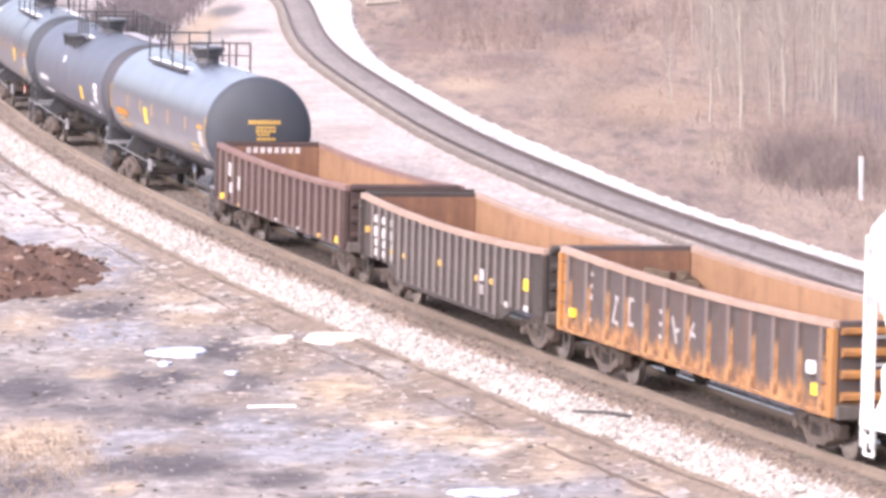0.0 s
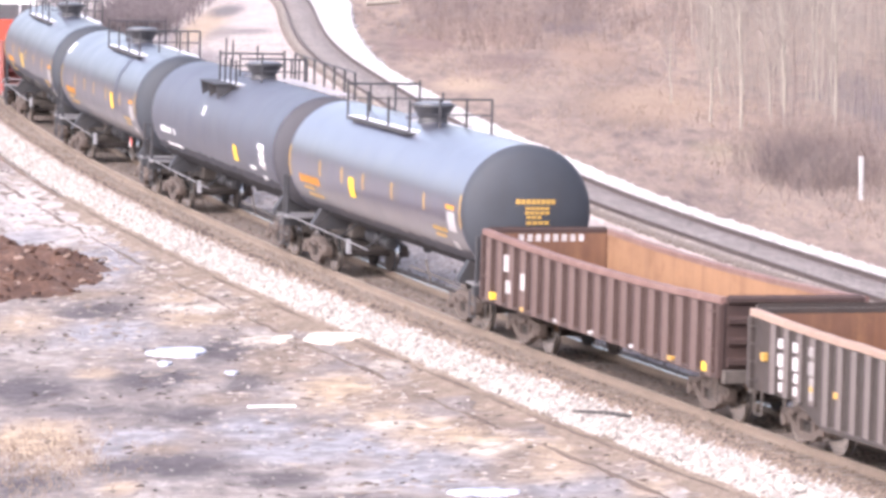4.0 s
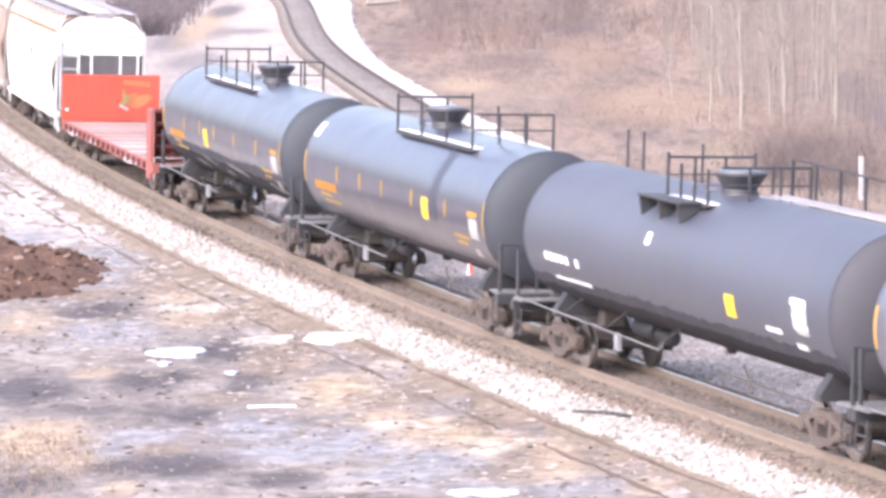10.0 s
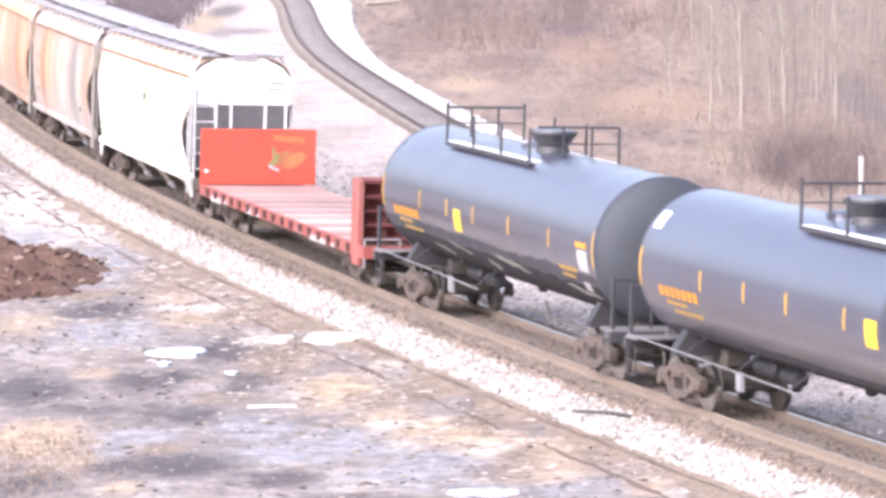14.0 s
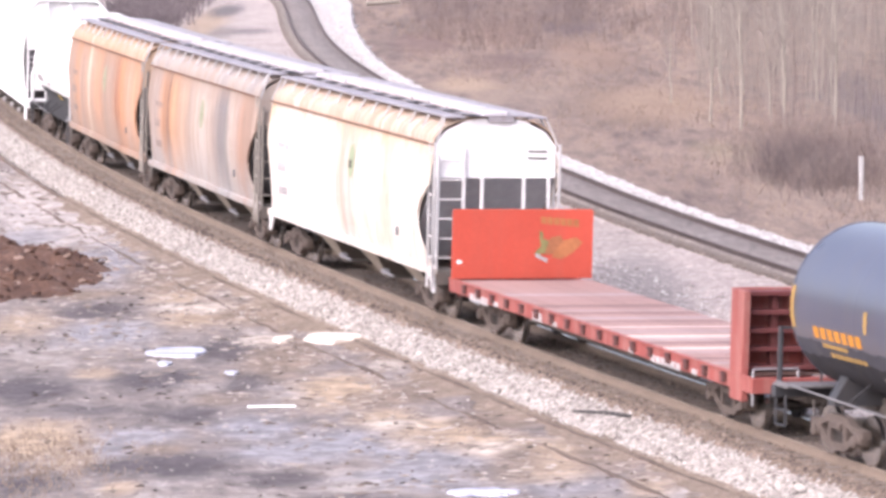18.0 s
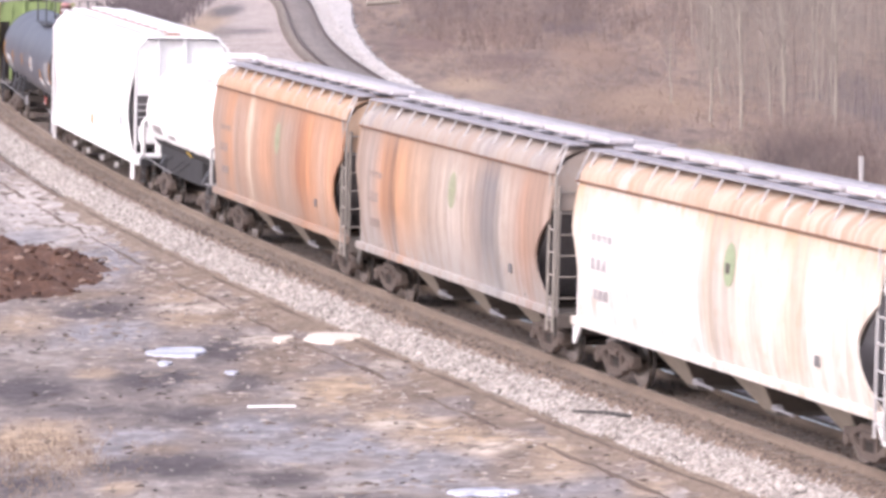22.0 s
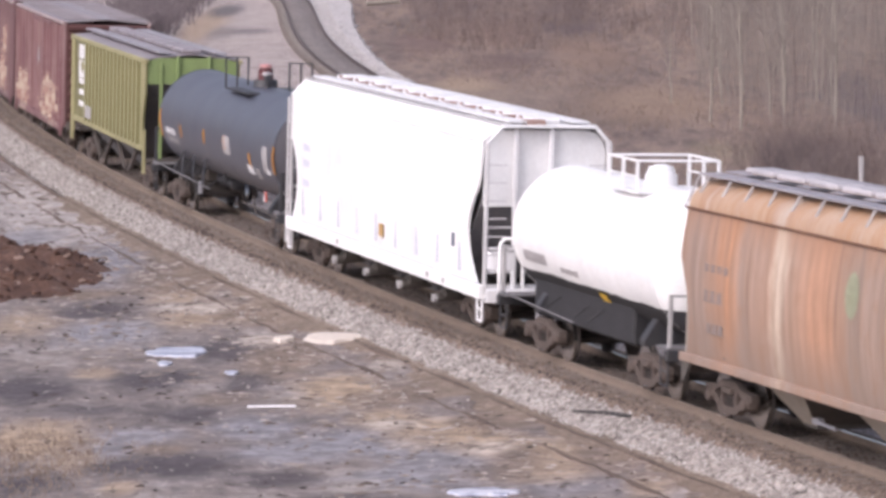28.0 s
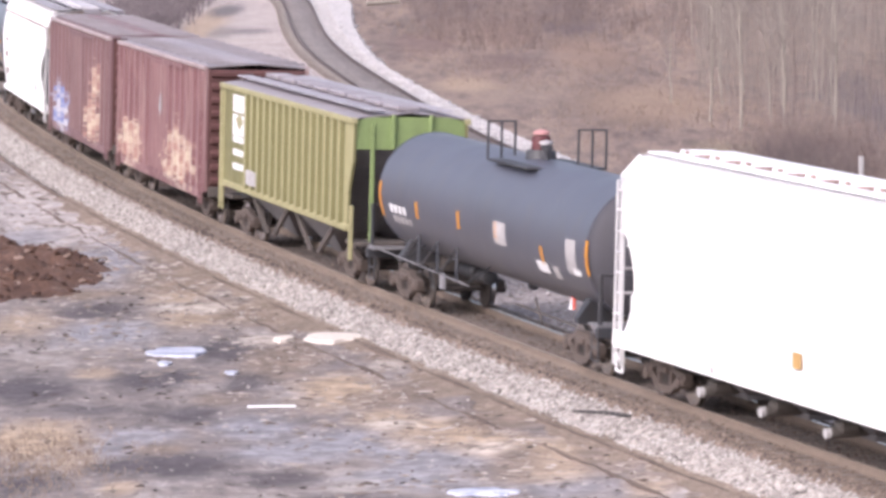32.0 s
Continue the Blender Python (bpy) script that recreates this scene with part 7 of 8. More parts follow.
part("underframe", MB().box((-0.9, 0, 1.30), (6.6, 2.06, 0.86), 0.05), "under_black", t, "black underframe side")


def black_belly(u, v):
    """Black paint under the white, sprayed with an uneven upper edge."""
    x = -4.65 + 9.3 * u
    up = 57 + 2.2 * noise.noise(Vector((x * 0.6, 3, 0))) + 1.2 * noise.noise(Vector((x * 2.5, 8, 0)))
    a = radians(-90 - up + 2 * up * v)
    return x, 1.424 * math.cos(a), 2.62 + 1.424 * math.sin(a)


part("painted_belly", MB().shell(black_belly, 60, 24, lambda p: (0, p.y * 0.002, (p.z - 2.62) * 0.002)), "under_black", t, "black painted belly", 50)
decal(t, "placard", 1.436, 2.62, 0.55, 0.97, -52, -36, "yellow", "yellow placard on the black belly")
for k in (-1, 1):
    def low_head(u, v):
        r = 0.56 + 0.445 * v
        a0 = math.asin(-0.545 / r)
        ang = -math.pi - a0 + (math.pi + 2 * a0) * u
        return k * (4.65 + 0.62 * math.sqrt(max(0.0, 1 - (r * 0.995) ** 2)) + 0.006), 1.426 * r * math.cos(ang), 2.62 + 1.426 * r * math.sin(ang)
    part("painted_head", MB().grid(low_head, 24, 10), "black", t, "black lower half of the tank head", 60)
lettering(t, 1.42, 2.62, -4.05, -2.5, -24, -14, 8, "letter_grey")
lettering(t, 1.42, 2.62, -1.6, -0.4, -26, -21, 5, "letter_grey")
part("manway", MB().lathe([(3.95, 0.34), (4.25, 0.34), (4.3, 0.30), (4.42, 0.26), (4.48, 0.1)], 'z', 20), "white_paint", t, smooth=40).location.x = 0.9
for sd in (-1, 1):
    part("platform", MB().box((1.05, sd * 0.72, 3.96), (1.8, 0.36, 0.04), 0.008), "white_paint", t)
    railing(t, [(0.15, sd * 0.88, 3.96), (1.95, sd * 0.88, 3.96)], 0.66, "white_paint", "platform_rail", 0.85, 0.028, True)
for x in (0.15, 1.95):
    part("end_rail", MB().tube((x, -0.88, 4.62), (x, 0.88, 4.62), 0.028), "white_paint", t)
part("end_hoop", MB().tube((-5.82, -1.34, 1.2), (-5.82, -1.34, 2.2), 0.045).tube((-5.82, -1.34, 2.2), (-5.82, -1.24, 2.33), 0.045).tube((-5.82, -1.24, 2.33), (-5.82, -0.9, 2.33), 0.045).tube((-5.82, -0.9, 2.33), (-5.82, -0.8, 2.2), 0.045).tube((-5.82, -0.8, 2.2), (-5.82, -0.8, 1.2), 0.045), "white_paint", t, "white end hoop")


# ------------------------------------------------------------------ tall white covered hopper
def square_hopper(s_mid, half, label):
    root = car("covered_hopper", label, "hopper car", s_mid, half - 1.8)
    Z0, Z1 = 1.05, 4.42

    def side(k):
        z = Z0 + (Z1 - Z0) * k
        return 1.44 + 0.09 * math.sin(math.pi * k) ** 0.6, z

    def cut(k):
        return half - 0.30 - 0.85 * math.sin(math.pi * min(1, k / 0.72)) if k < 0.72 else half - 0.30

    for sd in (-1, 1):
        def fn(u, v):
            y, z = side(v)
            e = cut(v)
            return -e + 2 * e * u, sd * y, z
        part("side_sheet", MB().shell(fn, 14, 16, lambda p: (0, -sd * 0.05, 0)), "white_paint", root, smooth=30)
        part("side_sill", MB().box((0, sd * 1.48, 1.07), (2 * half - 0.05, 0.14, 0.32), 0.02), "white_paint", root)
        part("sill_ledge", MB().box((0, sd * 1.50, 1.242), (2 * half - 0.6, 0.09, 0.022), 0.004), "seam_grey", root, "thin grey line along the sill")
        part("roof_slope", MB().shell(lambda u, v: (-(half - 0.25) + 2 * (half - 0.25) * u, sd * (1.47 - 0.40 * v), Z1 + 0.36 * v), 4, 1, lambda p: (0, 0, -0.04)), "white_paint", root)
        part("roof_edge", MB().box((0, sd * 1.06, Z1 + 0.36), (2 * half - 0.3, 0.07, 0.06), 0.01), "post_grey", root)
        part("running_board", MB().box((0, sd * 0.72, Z1 + 0.44), (2 * half - 0.2, 0.42, 0.04), 0.008), "white_dull", root)
        for i in range(9):
            x = -half + 1.8 + (2 * half - 3.6) * i / 8
            # Grey wedge low on the side, a panel shadow put in as colour.
            part("panel_shade_wedge", MB().prism([(x - 0.05, 1.40), (x + 0.07, 1.40), (x + 0.03, 2.05), (x - 0.02, 2.05)], "y", sd * 1.49, sd * 1.545), "seam_grey", root)
        for k in (-1, 1):
            if k < 0:
                ladder(root, k * (half - 0.26), sd * 1.52, 0.55, 4.3, 0.40, "post_pale", 'x')
            else:
                for n in range(7):
                    part("end_rung", MB().tube((half - 0.05, sd * 1.40, 1.5 + 0.4 * n), (half - 0.05, sd * 0.96, 1.5 + 0.4 * n), 0.016), "post_pale", root)
            part("corner_frame", MB().box((k * (half - 0.06), sd * 1.42, 2.7), (0.07, 0.09, 3.4), 0.02), "post_pale", root)
            part("roof_frame", MB().tube((k * (half - 0.06), sd * 1.42, 4.38), (k * (half - 0.06), sd * 1.05, 4.78), 0.05), "white_dull", root)
            part("stirrup", MB().tube((k * (half - 0.04), sd * 1.46, 0.95), (k * (half - 0.08), sd * 1.46, 0.42), 0.035).tube((k * (half - 0.46), sd * 1.46, 0.95), (k * (half - 0.42), sd * 1.46, 0.42), 0.035).tube((k * (half - 0.08), sd * 1.46, 0.42), (k * (half - 0.42), sd * 1.46, 0.42), 0.035).tube((k * (half - 0.06), sd * 1.46, 0.68), (k * (half - 0.44), sd * 1.46, 0.68), 0.03), "white_dull", root, "white open step")
    part("roof_sheet", MB().box((0, 0, Z1 + 0.35), (2 * half - 0.5, 2.12, 0.05), 0.01), "white_paint", root)
    for i in range(11):
        x = -half + 1.0 + (2 * half - 2.0) * i / 10
        part("hatch_cover", MB().box((x, 0, Z1 + 0.45), (1.2, 0.7, 0.13), 0.04), "white_dull", root)
        part("hatch_dark_mark", MB().box((x + 0.72, -0.30, Z1 + 0.40), (0.34, 0.46, 0.17), 0.02), "rust_scab", root, "brown stain between the hatches")
        part("hatch_latch", MB().box((x - 0.1, -0.37, Z1 + 0.49), (0.22, 0.04, 0.06), 0.006), "rust_scab", root)
    for k in (-1, 1):
        poly = [(-1.40, 2.95), (1.40, 2.95), (1.40, 4.20), (1.34, 4.42), (1.20, 4.58), (0.98, 4.66), (-0.98, 4.66), (-1.20, 4.58), (-1.34, 4.42), (-1.40, 4.20)]
        part("end_sheet", MB().prism(poly, 'x', k * (half - 0.42), k * (half - 0.36)), "white_paint", root, "plain white end sheet")
        part("top_beam", MB().box((k * (half - 0.08), 0, 4.76), (0.14, 2.12, 0.08), 0.015), "white_dull", root)
        mb = MB().add([(k * (half - 0.40), -1.40, 3.17), (k * (half - 0.40), 1.40, 3.17), (k * (half - 2.5), 1.40, 1.15), (k * (half - 2.5), -1.40, 1.15),
                       (k * (half - 0.46), -1.40, 3.17), (k * (half - 0.46), 1.40, 3.17), (k * (half - 2.56), 1.40, 1.15), (k * (half - 2.56), -1.40, 1.15)],
                      [(0, 1, 2, 3), (4, 7, 6, 5), (0, 4, 5, 1), (3, 2, 6, 7), (0, 3, 7, 4), (1, 5, 6, 2)])
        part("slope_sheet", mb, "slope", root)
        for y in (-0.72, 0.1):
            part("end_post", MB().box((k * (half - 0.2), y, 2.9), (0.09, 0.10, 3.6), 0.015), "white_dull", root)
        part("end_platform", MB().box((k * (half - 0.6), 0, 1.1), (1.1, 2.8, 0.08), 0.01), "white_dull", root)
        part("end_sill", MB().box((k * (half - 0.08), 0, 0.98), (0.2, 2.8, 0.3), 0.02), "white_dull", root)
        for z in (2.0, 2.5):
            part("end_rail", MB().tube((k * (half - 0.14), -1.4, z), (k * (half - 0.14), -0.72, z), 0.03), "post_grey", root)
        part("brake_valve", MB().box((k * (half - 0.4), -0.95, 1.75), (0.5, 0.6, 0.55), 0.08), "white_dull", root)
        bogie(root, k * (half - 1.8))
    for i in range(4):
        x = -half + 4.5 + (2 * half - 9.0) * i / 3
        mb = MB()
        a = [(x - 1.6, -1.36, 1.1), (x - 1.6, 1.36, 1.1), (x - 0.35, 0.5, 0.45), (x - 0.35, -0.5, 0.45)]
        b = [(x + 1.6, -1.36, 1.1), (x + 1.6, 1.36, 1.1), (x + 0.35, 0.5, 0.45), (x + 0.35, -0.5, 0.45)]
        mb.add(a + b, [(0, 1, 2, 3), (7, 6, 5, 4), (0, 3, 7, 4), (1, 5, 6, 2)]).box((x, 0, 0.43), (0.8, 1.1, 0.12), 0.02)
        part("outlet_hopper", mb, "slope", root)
        part("outlet_pipe", MB().tube((x, -1.28, 0.50), (x, -0.5, 0.55), 0.11, 12).box((x, -0.95, 0.62), (0.4, 0.4, 0.2), 0.05), "chute", root)
        part("pipe_cap", MB().tube((x, -1.38, 0.49), (x, -1.27, 0.5), 0.10, 12), "post_grey", root, "pale outlet cap")
    part("centre_sill", MB().box((0, 0, 0.85), (2 * half - 0.1, 0.36, 0.3), 0.02), "under", root)
    couplers(root, half + 0.35)
    part("placard", MB().box((0.55, -1.545, 1.70), (0.42, 0.012, 0.30), 0), "placard_tan", root, "faded tan placard")
    for z in (3.05, 2.65, 2.15):
        part("lettering", bars(MB(), -half + 1.8, z, 0.7, 0.18, 3, -1.545), "faint", root, "faint bluish lettering")
    part("mark", MB().box((half - 2.3, -1.545, 2.05), (0.20, 0.012, 0.30), 0), "tag_blue", root)
    for x in (-half + 5.6, half - 4.4, half - 3.0):
        part("mark", MB().box((x, -1.555, 1.05), (0.2, 0.012, 0.12), 0), "pale", root)
    return root


square_hopper(-195.0, 9.25, "tall clean white covered hopper car with roof hatches")
square_hopper(37.1, 9.3, "tall clean white covered hopper car with end ladder")

# dark grey tank car with amber strips
t = tank_car(-214.6, 1.42, 2.60, 8.15, "tank_matt", "matt_head", "dark grey tank car with amber strips and red cap",
             None, "none", extra=[(1.9, -6, 0.9, 0.5, "pale", "placard"), (4.85, -25, 0.8, 0.25, "white", "notice"), (5.8, -27, 0.4, 0.3, "pale", "notice"), (7.1, -8, 0.7, 0.75, "pale", "data_panel"), (7.4, -20, 0.5, 0.14, "white", "notice")])
for x, a0, a1 in ((-8.05, -24, 10), (-4.85, -16, 0), (-1.35, -13, 3), (1.6, -13, 3), (5.0, -22, -6), (8.2, -20, 10)):
    decal(t, "reflector_strip", 1.42, 2.60, x - 0.09, x + 0.09, a0, a1, "orange")
lettering(t, 1.42, 2.60, -7.3, -5.8, -17, -9, 4, "white")
lettering(t, 1.42, 2.60, -7.2, -5.5, -27, -20, 5, "pale")
part("manway", MB().lathe([(3.9, 0.36), (4.15, 0.34), (4.2, 0.30)], 'z', 20), "black", t, smooth=40).location.x = 0.3
part("valve_cap", MB().lathe([(4.2, 0.22), (4.47, 0.21), (4.52, 0.17), (4.54, 0.05)], 'z', 16), "redcap", t, "red valve cap with a faded pink top", 40).location.x = 0.3
part("cap_top", MB().lathe([(4.545, 0.19), (4.60, 0.18), (4.64, 0.1), (4.65, 0.02)], 'z', 16), "cap_pink", t, "faded pink lid", 40).location.x = 0.3
part("valve", MB().tube((1.0, -0.1, 4.0), (1.0, -0.1, 4.35), 0.09, 10).tube((0.8, -0.1, 4.3), (1.25, -0.1, 4.3), 0.08, 8), "black", t)
part("valve_lid", MB().lathe([(4.36, 0.15), (4.42, 0.15), (4.44, 0.1), (4.45, 0.02)], 'z', 14), "pale", t, "small grey-white valve lid", 40).location = (1.0, -0.1, 0)
for sd in (-1, 1):
    part("platform", MB().box((0.7, sd * 0.72, 3.90), (3.0, 0.4, 0.05), 0.008), "black", t)
for x, y0 in ((-0.85, -0.9), (2.1, 0.3)):
    for i in range(3):
        part("stanchion", MB().box((x, y0 + 0.32 * i, 4.33), (0.05, 0.05, 0.9), 0.008), "black", t)
    part("end_rail", MB().tube((x, y0, 4.76), (x, y0 + 0.64, 4.76), 0.02), "black", t)
rail_flag(t, 7.4)
for x in (-6.0, -4.4, -2.8):
    part("strut", MB().tube((x, -1.40, 1.12), (x + 0.7, -1.2, 1.75), 0.035).tube((x + 1.4, -1.40, 1.1), (x + 0.7, -1.2, 1.75), 0.035), "black", t)


# ------------------------------------------------------------------ green ribbed hopper
def green_hopper(s_mid, half):
    root = car("ribbed_hopper", "faded olive-green ribbed covered hopper car with white emblem", "hopper car", s_mid, half - 1.7)
    Z0, Z1 = 1.45, 4.12
    out = [(-half + 0.1, Z0), (half - 0.62, Z0), (half - 0.55, 2.3), (half - 0.12, 3.1), (half - 0.1, Z1), (-half + 0.1, Z1)]
    for sd in (-1, 1):
        part("side_sheet", MB().prism(out, 'y', sd * 1.38, sd * 1.44), "green_shaded", root)
        part("top_chord", MB().box((0, sd * 1.44, Z1), (2 * half - 0.1, 0.16, 0.14), 0.02), "green", root)
        part("side_sill", MB().box((0, sd * 1.44, Z0), (2 * half - 1.0, 0.14, 0.16), 0.02), "green", root)
        me = MB().prism([(-0.14, 0), (-0.12, 0.10 * sd), (0.12, 0.10 * sd), (0.14, 0)], 'z', 0, Z1 - Z0 - 0.1).ribbed("rib", M["green"], M["green_shaded"])
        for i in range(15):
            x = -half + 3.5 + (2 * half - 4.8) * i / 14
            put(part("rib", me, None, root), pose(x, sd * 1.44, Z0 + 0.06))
        part("roof_sheet", MB().shell(lambda u, v: (-(half - 0.15) + 2 * (half - 0.15) * u, sd * (1.46 - 1.46 * v), Z1 + 0.08 + 0.16 * v), 2, 1, lambda p: (0, 0, -0.04)), "box_roof", root)
        part("running_board", MB().box((0, sd * 0.85, Z1 + 0.26), (2 * half - 0.2, 0.40, 0.045), 0.008), "board_grey", root)
        for k in (-1, 1):
            if k < 0:
                ladder(root, k * (half - 0.25), sd * 1.46, 0.7, 4.1, 0.4, "green", 'x')
                part("corner_post", MB().box((k * (half - 0.06), sd * 1.40, 2.5), (0.10, 0.12, 3.1), 0.02), "green", root)
            else:
                part("end_panel", MB().prism([(half - 0.95, Z0 + 0.05), (half - 0.62, Z0 + 0.05), (half - 0.55, 2.3), (half - 0.12, 3.1), (half - 0.1, Z1 - 0.06), (half - 0.95, Z1 - 0.06)], 'y', sd * 1.44, sd * 1.455), "green", root, "plain olive panel at the end of the side")
                part("corner_post", MB().box((half - 0.30, sd * 1.42, 1.35), (0.12, 0.10, 1.35), 0.02), "green", root)
    for i in range(8):
        x = -half + 1.1 + (2 * half - 2.2) * i / 7
        part("hatch_cover", MB().box((x, 0, Z1 + 0.30), (1.5, 0.6, 0.12), 0.03), "box_roof", root)
    for k in (-1, 1):
        poly = [(-1.38, 3.42), (1.38, 3.42), (1.38, Z1), (1.0, Z1 + 0.10), (-1.0, Z1 + 0.10), (-1.38, Z1)]
        part("end_sheet", MB().prism(poly, 'x', k * (half - 0.2), k * (half - 0.15)), "green_end", root, "bright green upper end sheet")
        for y in (-0.45, 0.5):
            part("end_rib", MB().box((k * (half - 0.1), y, 3.85), (0.1, 0.1, 0.85), 0.015), "green_end", root)
        mb = MB().add([(k * (half - 0.20), -1.38, 3.44), (k * (half - 0.20), 1.38, 3.44), (k * (half - 2.6), 1.38, 1.2), (k * (half - 2.6), -1.38, 1.2),
                       (k * (half - 0.26), -1.38, 3.44), (k * (half - 0.26), 1.38, 3.44), (k * (half - 2.66), 1.38, 1.2), (k * (half - 2.66), -1.38, 1.2)],
                      [(0, 1, 2, 3), (4, 7, 6, 5), (0, 4, 5, 1), (3, 2, 6, 7), (0, 3, 7, 4), (1, 5, 6, 2)])
        part("slope_sheet", mb, "slope", root)
        part("end_post", MB().box((k * (half - 0.15), -0.95, 2.6), (0.1, 0.1, 2.9), 0.015), "green_end", root)
        part("end_platform", MB().box((k * (half - 0.6), 0, 1.08), (1.1, 2.7, 0.1), 0.01), "under", root)
        bogie(root, k * (half - 1.7))
    for i in range(2):
        x = -2.6 + 5.2 * i
        mb = MB()
        a = [(x - 2.4, -1.36, 1.46), (x - 2.4, 1.36, 1.46), (x - 0.4, 0.5, 0.42), (x - 0.4, -0.5, 0.42)]
        b = [(x + 2.4, -1.36, 1.46), (x + 2.4, 1.36, 1.46), (x + 0.4, 0.5, 0.42), (x + 0.4, -0.5, 0.42)]
        mb.add(a + b, [(0, 1, 2, 3), (7, 6, 5, 4), (0, 3, 7, 4), (1, 5, 6, 2)])
        part("outlet_hopper", mb, "slope", root)
        for e in (-1, 1):
            part("slope_rib", MB().prism([(x + e * 0.3, 0.45), (x + e * 0.6, 0.45), (x + e * 2.6, 1.42), (x + e * 2.2, 1.42)], 'y', -1.2, -1.12), "under", root)
    part("centre_sill", MB().box((0, 0, 0.85), (2 * half - 0.1, 0.36, 0.34), 0.02), "under", root)
    couplers(root, half + 0.35)
    # emblem and lettering near the trailing end
    part("emblem_panel", MB().box((-5.4, -1.455, 3.72), (1.7, 0.014, 0.46), 0), "white", root, "white square of a railway emblem")
    part("emblem_panel", MB().box((-5.4, -1.455, 3.14), (1.7, 0.014, 0.56), 0), "white", root)
    part("emblem_mark", MB().prism([(-5.9, 3.3), (-5.3, 3.46), (-4.9, 3.25), (-5.4, 3.0)], 'y', -1.468, -1.463), "green", root)
    for z in (2.66, 2.30, 1.92):
        part("lettering", bars(MB(), -6.2, z, 1.7, 0.17, 2, -1.455, 0.9), "white", root)
    part("notice", MB().box((-3.4, -1.56, 1.85), (1.2, 0.012, 0.4), 0), "pale", root)
    return root


green_hopper(-232.95, 7.85)


# ------------------------------------------------------------------ box cars
def tag_shape(root, y, cx, cz, w, h, seed, mat, name="graffiti_patch"):
    n = 34
    ring = []
    for i in range(n):
        a = 2 * math.pi * i / n
        k = 1 + 0.55 * noise.noise(Vector((math.cos(a) * 1.9, math.sin(a) * 1.9, seed))) + 0.25 * noise.noise(Vector((math.cos(a) * 5, math.sin(a) * 5, seed)))
        ring.append((cx + math.cos(a) * w * k, cz + math.sin(a) * h * k))
    part(name, MB().prism(ring, 'y', y - 0.003, y), mat, root)


def box_car(s_mid, half, skin, label, door_x, seed):
    root = car("box_car", label, "box car", s_mid, half - 1.7)
    Z0, Z1 = 0.95, 4.42
    for sd in (-1, 1):
        part("side_sheet", MB().box((0, sd * 1.42, (Z0 + Z1) / 2), (2 * half - 0.1, 0.06, Z1 - Z0), 0.01), skin, root)
        part("side_sill", MB().box((0, sd * 1.42, 0.86), (2 * half - 1.5, 0.12, 0.28), 0.02), skin, root)
        part("eave_rail", MB().box((0, sd * 1.46, Z1 + 0.03), (2 * half, 0.12, 0.12), 0.02), "box_eave", root, "pale weathered eave")
        for i in range(15):
            x = -half + 0.6 + (2 * half - 1.2) * i / 14
            if abs(x - door_x) > 1.7:
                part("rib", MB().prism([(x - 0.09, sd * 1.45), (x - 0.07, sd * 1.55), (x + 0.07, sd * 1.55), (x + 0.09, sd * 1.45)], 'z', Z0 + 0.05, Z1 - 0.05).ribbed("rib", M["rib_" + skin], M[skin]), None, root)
        d = part("sliding_door", MB().box((door_x, sd * 1.50, 2.62), (3.0, 0.07, 3.25), 0.015), skin, root)
        for i in range(7):
            part("door_rib", MB().box((door_x - 1.25 + i * 0.417, sd * 1.545, 2.62), (0.06, 0.04, 3.1), 0.01), "rib_" + skin, d)
        part("door_track", MB().box((door_x + 1.0, sd * 1.50, 4.30), (6.0, 0.10, 0.10), 0.01), skin, root)
        part("door_sill", MB().box((door_x + 1.0, sd * 1.50, 0.95), (6.0, 0.10, 0.09), 0.01), skin, root)
        for k in (-1, 1):
            ladder(root, k * (half - 0.35), sd * 1.50, 0.6, 4.3, 0.4, skin, 'x')
            part("corner_post", MB().box((k * (half - 0.06), sd * 1.43, 2.68), (0.14, 0.12, 3.5), 0.02), skin, root)
    for sd in (-1, 1):
        part("roof_sheet", MB().shell(lambda u, v: (-(half - 0.02) + 2 * (half - 0.02) * u, sd * (1.45 - 1.45 * v), Z1 + 0.08 + 0.12 * v), 2, 1, lambda p: (0, 0, -0.05)), "box_roof" if skin == "box" else "box2", root)
    for i in range(13):
        x = -half + 0.15 + (2 * half - 0.3) * i / 12
        part("roof_rib", MB().box((x, 0, Z1 + 0.17), (0.09, 2.85, 0.06), 0.015), "box_roof", root)
    for k in (-1, 1):
        part("end_sheet", MB().box((k * (half - 0.03), 0, (Z0 + Z1) / 2), (0.06, 2.8, Z1 - Z0 - 0.02), 0.01), "box_end", root)
        for i in range(9):
            part("end_rib", MB().prism([(-0.12, 0), (-0.05, 0.10), (0.05, 0.10), (0.12, 0)], 'y', -1.3, 1.3), "box_end", root).matrix_basis = pose(k * half, 0, Z0 + 0.3 + 0.38 * i, 0, 90 * k, 0)
        bogie(root, k * (half - 1.7))
        part("end_sill", MB().box((k * (half + 0.04), 0, 0.95), (0.2, 2.7, 0.28), 0.02), "under", root)
    part("centre_sill", MB().box((0, 0, 0.82), (2 * half - 0.1, 0.4, 0.34), 0.03), "under", root)
    part("floor_plate", MB().box((0, 0, 1.0), (2 * half - 0.2, 2.7, 0.08), 0), "under", root)
    couplers(root, half + 0.35)
    part("brake_gear", MB().box((1.0, -0.5, 0.72), (1.0, 0.35, 0.3), 0.04), "under", root)
    return root


b = box_car(-250.5, 7.5, "box", "faded red ribbed box car with cream graffiti low on its side", 0.2, 1)
tag_shape(b, -1.568, 0.7, 3.0, 0.22, 0.3, 40.0, "pale")
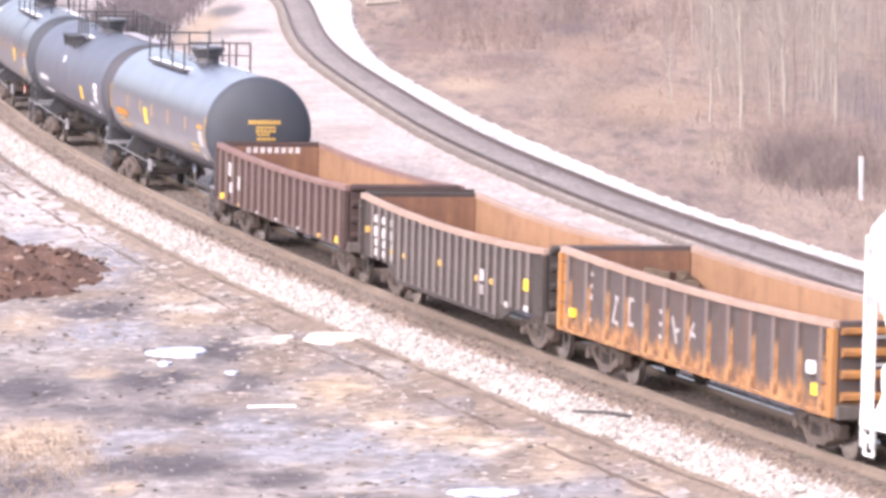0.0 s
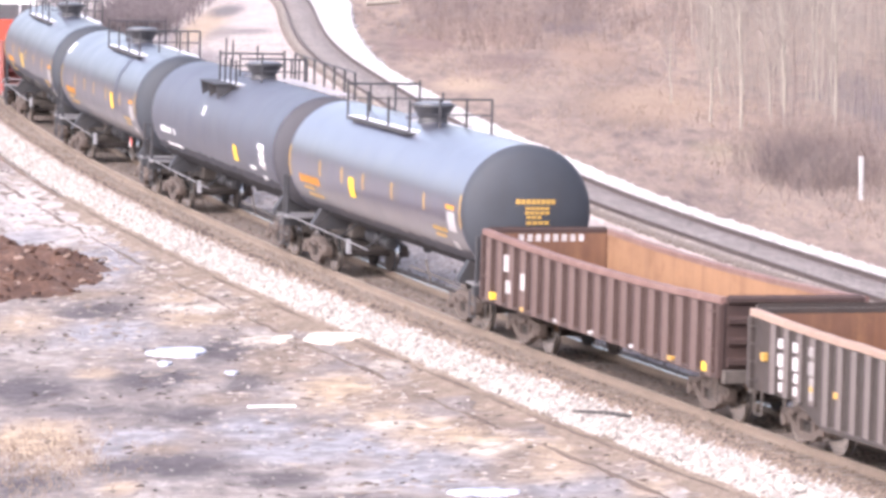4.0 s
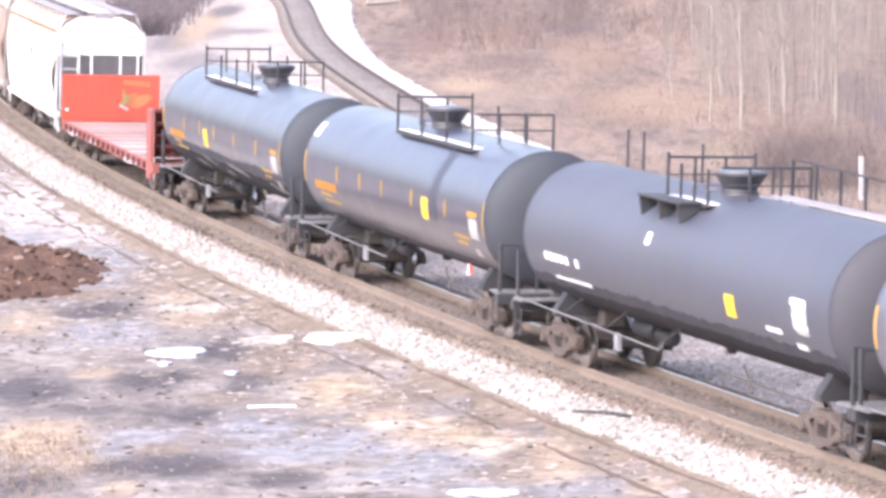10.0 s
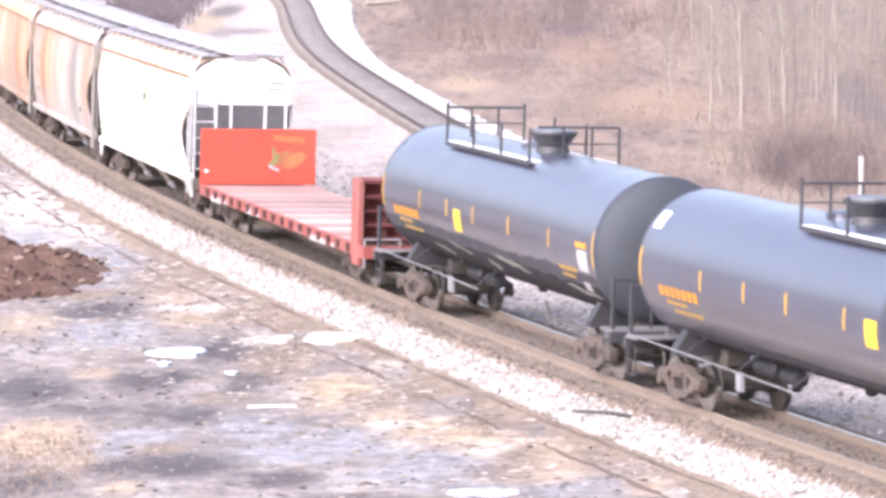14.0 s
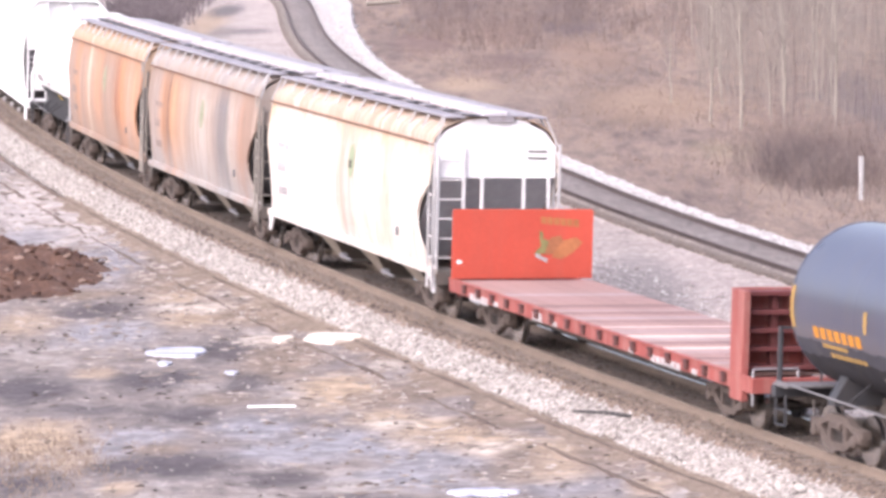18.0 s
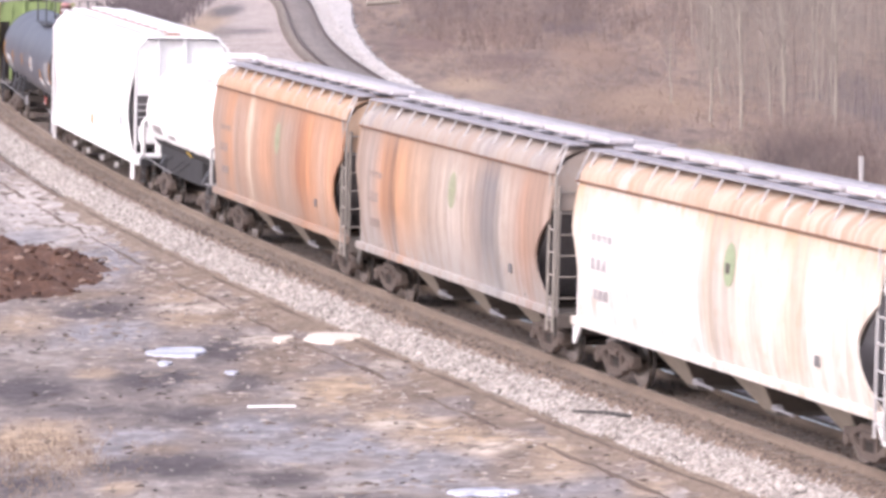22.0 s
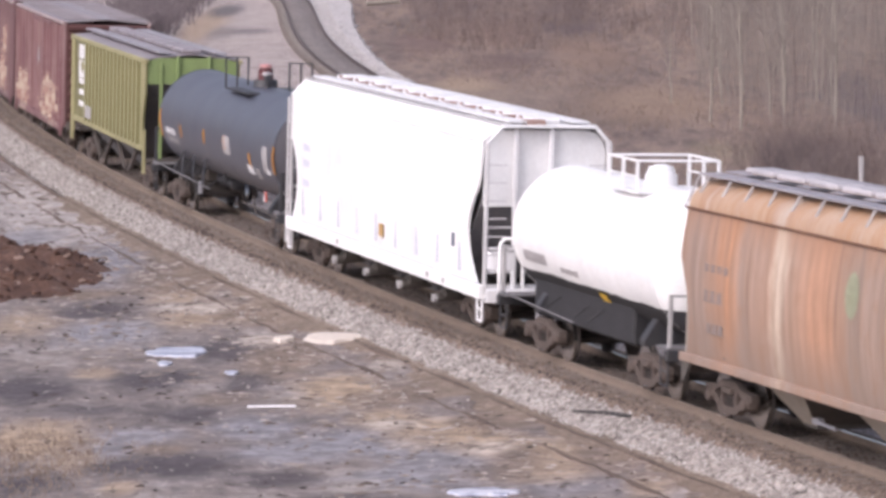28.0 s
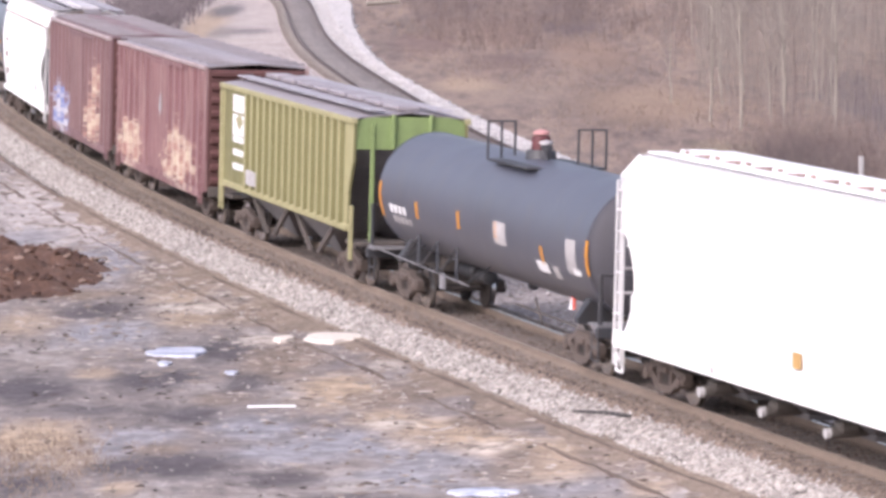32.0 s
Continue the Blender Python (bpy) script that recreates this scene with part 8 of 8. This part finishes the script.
b2 = box_car(-267.05, 7.35, "box2", "dull brown ribbed box car with cream and blue graffiti", -0.2, 2)
round_hopper(-283.0, 7.7, "white_paint", "white_paint", "clean white rounded covered hopper car", False, 5)
tank_car(-300.2, 1.52, 2.70, 8.2, "tank_grey", "tank_head", "blue-grey tank car at the rear of the visible train", (-4.55, 1.46, 0.17, 0.82, 2.1), "ticks")

# ------------------------------------------------------------------ small things on the ground
def dirt_mound():
    mb = MB()
    rng = random.Random(5)

    def fn(u, v):
        x, y = -16.5 + u * 8.4, 116.5 + v * 18
        dx, dy = (x + 12.6) / 3.9, (y - 125) / 7.5
        r = math.hypot(dx, dy)
        n = noise.noise(Vector((x * 1.1, y * 0.7, 2))) * 0.30 + noise.noise(Vector((x * 3.3, y * 2.6, 7))) * 0.14
        return x, y, -0.75 + max(0.0, (1 - r * r)) * 1.0 * (0.85 + n) + (n * 0.35 if r < 1 else 0)

    mb.grid(fn, 44, 56)
    ob = solid("dirt_mound", mb, "pile", "heap of red-brown soil and bark on the yard", "dirt mound", smooth=70)
    lumps = [MB().box((0, 0, 0), (1.6, 2.2, 1.0), 0.3).mesh("clod", M[k]) for k in ("pile", "pile", "clod_dark", "clod_dark", "clod_pale")]
    count = 0
    while count < 230:
        x, y = rng.uniform(-13.0, -8.8), rng.uniform(117.5, 128)
        p = fn((x + 16.5) / 8.4, (y - 116.5) / 18)
        if p[2] > -0.70:
            k = rng.uniform(0.03, 0.11)
            put(part("clod", lumps[count % 5], None, ob), pose(x, y, p[2] + 0.02, rng.uniform(-30, 30), rng.uniform(-30, 30), rng.uniform(0, 180)) @ Matrix.Scale(k, 4))
            count += 1


dirt_mound()


def puddle(name, x, y, rx, ry, seed, mat, label, cat, h=0.03):
    mb = MB()
    ring = []
    n = 40
    for i in range(n):
        a = 2 * math.pi * i / n
        k = 1 + 0.35 * noise.noise(Vector((math.cos(a) * 1.6, math.sin(a) * 1.6, seed))) + 0.15 * noise.noise(Vector((math.cos(a) * 5, math.sin(a) * 5, seed)))
        ring.append((math.cos(a) * rx * k, math.sin(a) * ry * k))
    z = rise(x, y)
    vs = [(x + p, y + q, z - 0.06) for p, q in ring] + [(x + p * 0.93, y + q * 0.93, z + h) for p, q in ring] + [(x, y, z + h * 1.4)]
    fs = [(i, (i + 1) % n, n + (i + 1) % n, n + i) for i in range(n)] + [(n + i, n + (i + 1) % n, 2 * n) for i in range(n)]
    mb.add(vs, fs)
    return solid(name, mb, mat, label, cat, smooth=50)


def puddle_rim(x, y, rx, ry, seed):
    return puddle("wet_patch", x, y, rx, ry, seed, "wet", "dark wet dirt round the melting ice", "wet dirt", 0.012)


puddle("ice_patch", -6.15, 107.2, 0.74, 0.9, 1.0, "ice", "bluish-white patch of melting ice on dirt", "ice", 0.045)
puddle_rim(-6.2, 107.9, 1.0, 1.5, 1.3)
puddle("ice_patch", -6.35, 105.3, 0.16, 0.35, 2.0, "ice", "small white remnant of melting ice", "ice", 0.05)
puddle("ice_patch", -4.75, 103.3, 0.17, 0.3, 3.0, "ice", "small white remnant of melting ice", "ice", 0.05)
puddle_rim(0.55, 85.75, 0.85, 0.55, 4.3)
puddle("ice_patch", 0.6, 85.2, 0.66, 0.5, 4.0, "ice", "bluish-white patch of melting ice on dirt", "ice", 0.05)
puddle("sand_mound", -2.65, 109.4, 0.75, 0.85, 5.0, "sand", "low pale spill of sand beside the ballast", "sand", 0.10)
puddle("sand_mound", -3.75, 109.3, 0.26, 0.42, 6.0, "sand", "low pale spill of sand beside the ballast", "sand", 0.08)

mb = MB().box((0, 0, 0.03), (1.03, 0.13, 0.04), 0.012)
put(solid("white_board", mb, "board", "white weathered board lying on the dirt", "board"), pose(-3.65, 97.5, rise(-3.65, 97.5), 0, 0, -2))
mb = MB().tube((-1.15, 0, 0.035), (0.1, 0.06, 0.045), 0.03, 7, 0.045).tube((0.1, 0.06, 0.045), (1.15, 0.02, 0.04), 0.05, 7, 0.035)
put(solid("broken_timber", mb, "darkwood", "dark broken timber lying on the ballast", "timber", smooth=50), pose(3.14, 93.37, -0.33, 0, -4, -63))
mb = MB().box((0, 0, 0.6), (0.12, 0.12, 1.3), 0.02).box((0.008, 0, 1.07), (0.128, 0.128, 0.05), 0.01).prism([(-0.06, -0.06), (0.06, -0.06), (0.06, 0.06), (-0.06, 0.06)], 'z', 1.25, 1.29)
put(solid("marker_post", mb, "whitepost", "white painted wooden marker post in dead grass", "post"), pose(12.45, 138.6, rise(12.45, 138.6), 0, 0.6, 20))
mb = MB().tube((-1.0, 0, 0.22), (1.0, 0.2, 0.26), 0.14, 8, 0.11)
put(solid("fallen_log", mb, "birch", "pale fallen log lying on the far bank", "log", smooth=50), pose(-3.2, 268.0, rise(-3.2, 268.0), 0, 0, 12))


# ------------------------------------------------------------------ how the train rolls
def car_pose(s, half):
    """A car stands with its two pivots on the track's centre line."""
    xa, ya, ta = main_line(s + half)
    xb, yb, tb = main_line(s - half)
    yaw = math.atan2(ya - yb, xa - xb)
    return Matrix.Translation(((xa + xb) / 2, (ya + yb) / 2, 0)) @ pose(0, 0, 0, -math.degrees(BANK), 0, math.degrees(yaw))


def motions():
    for root, s, half in CARS:
        walk(root, [(k * 0.5, car_pose(s + gone(k * 0.5), half)) for k in range(65)])
    rows = {}
    for side in (-0.9, 0.9):
        rows[side] = [(k * 0.1, Matrix.Translation((side, 0, 0.455)) @ Matrix.Rotation(gone(k * 0.1) / 0.455, 4, 'Y')) for k in range(321)]
    for wheel, side in WHEELS:
        walk(wheel, rows[side])


motions()
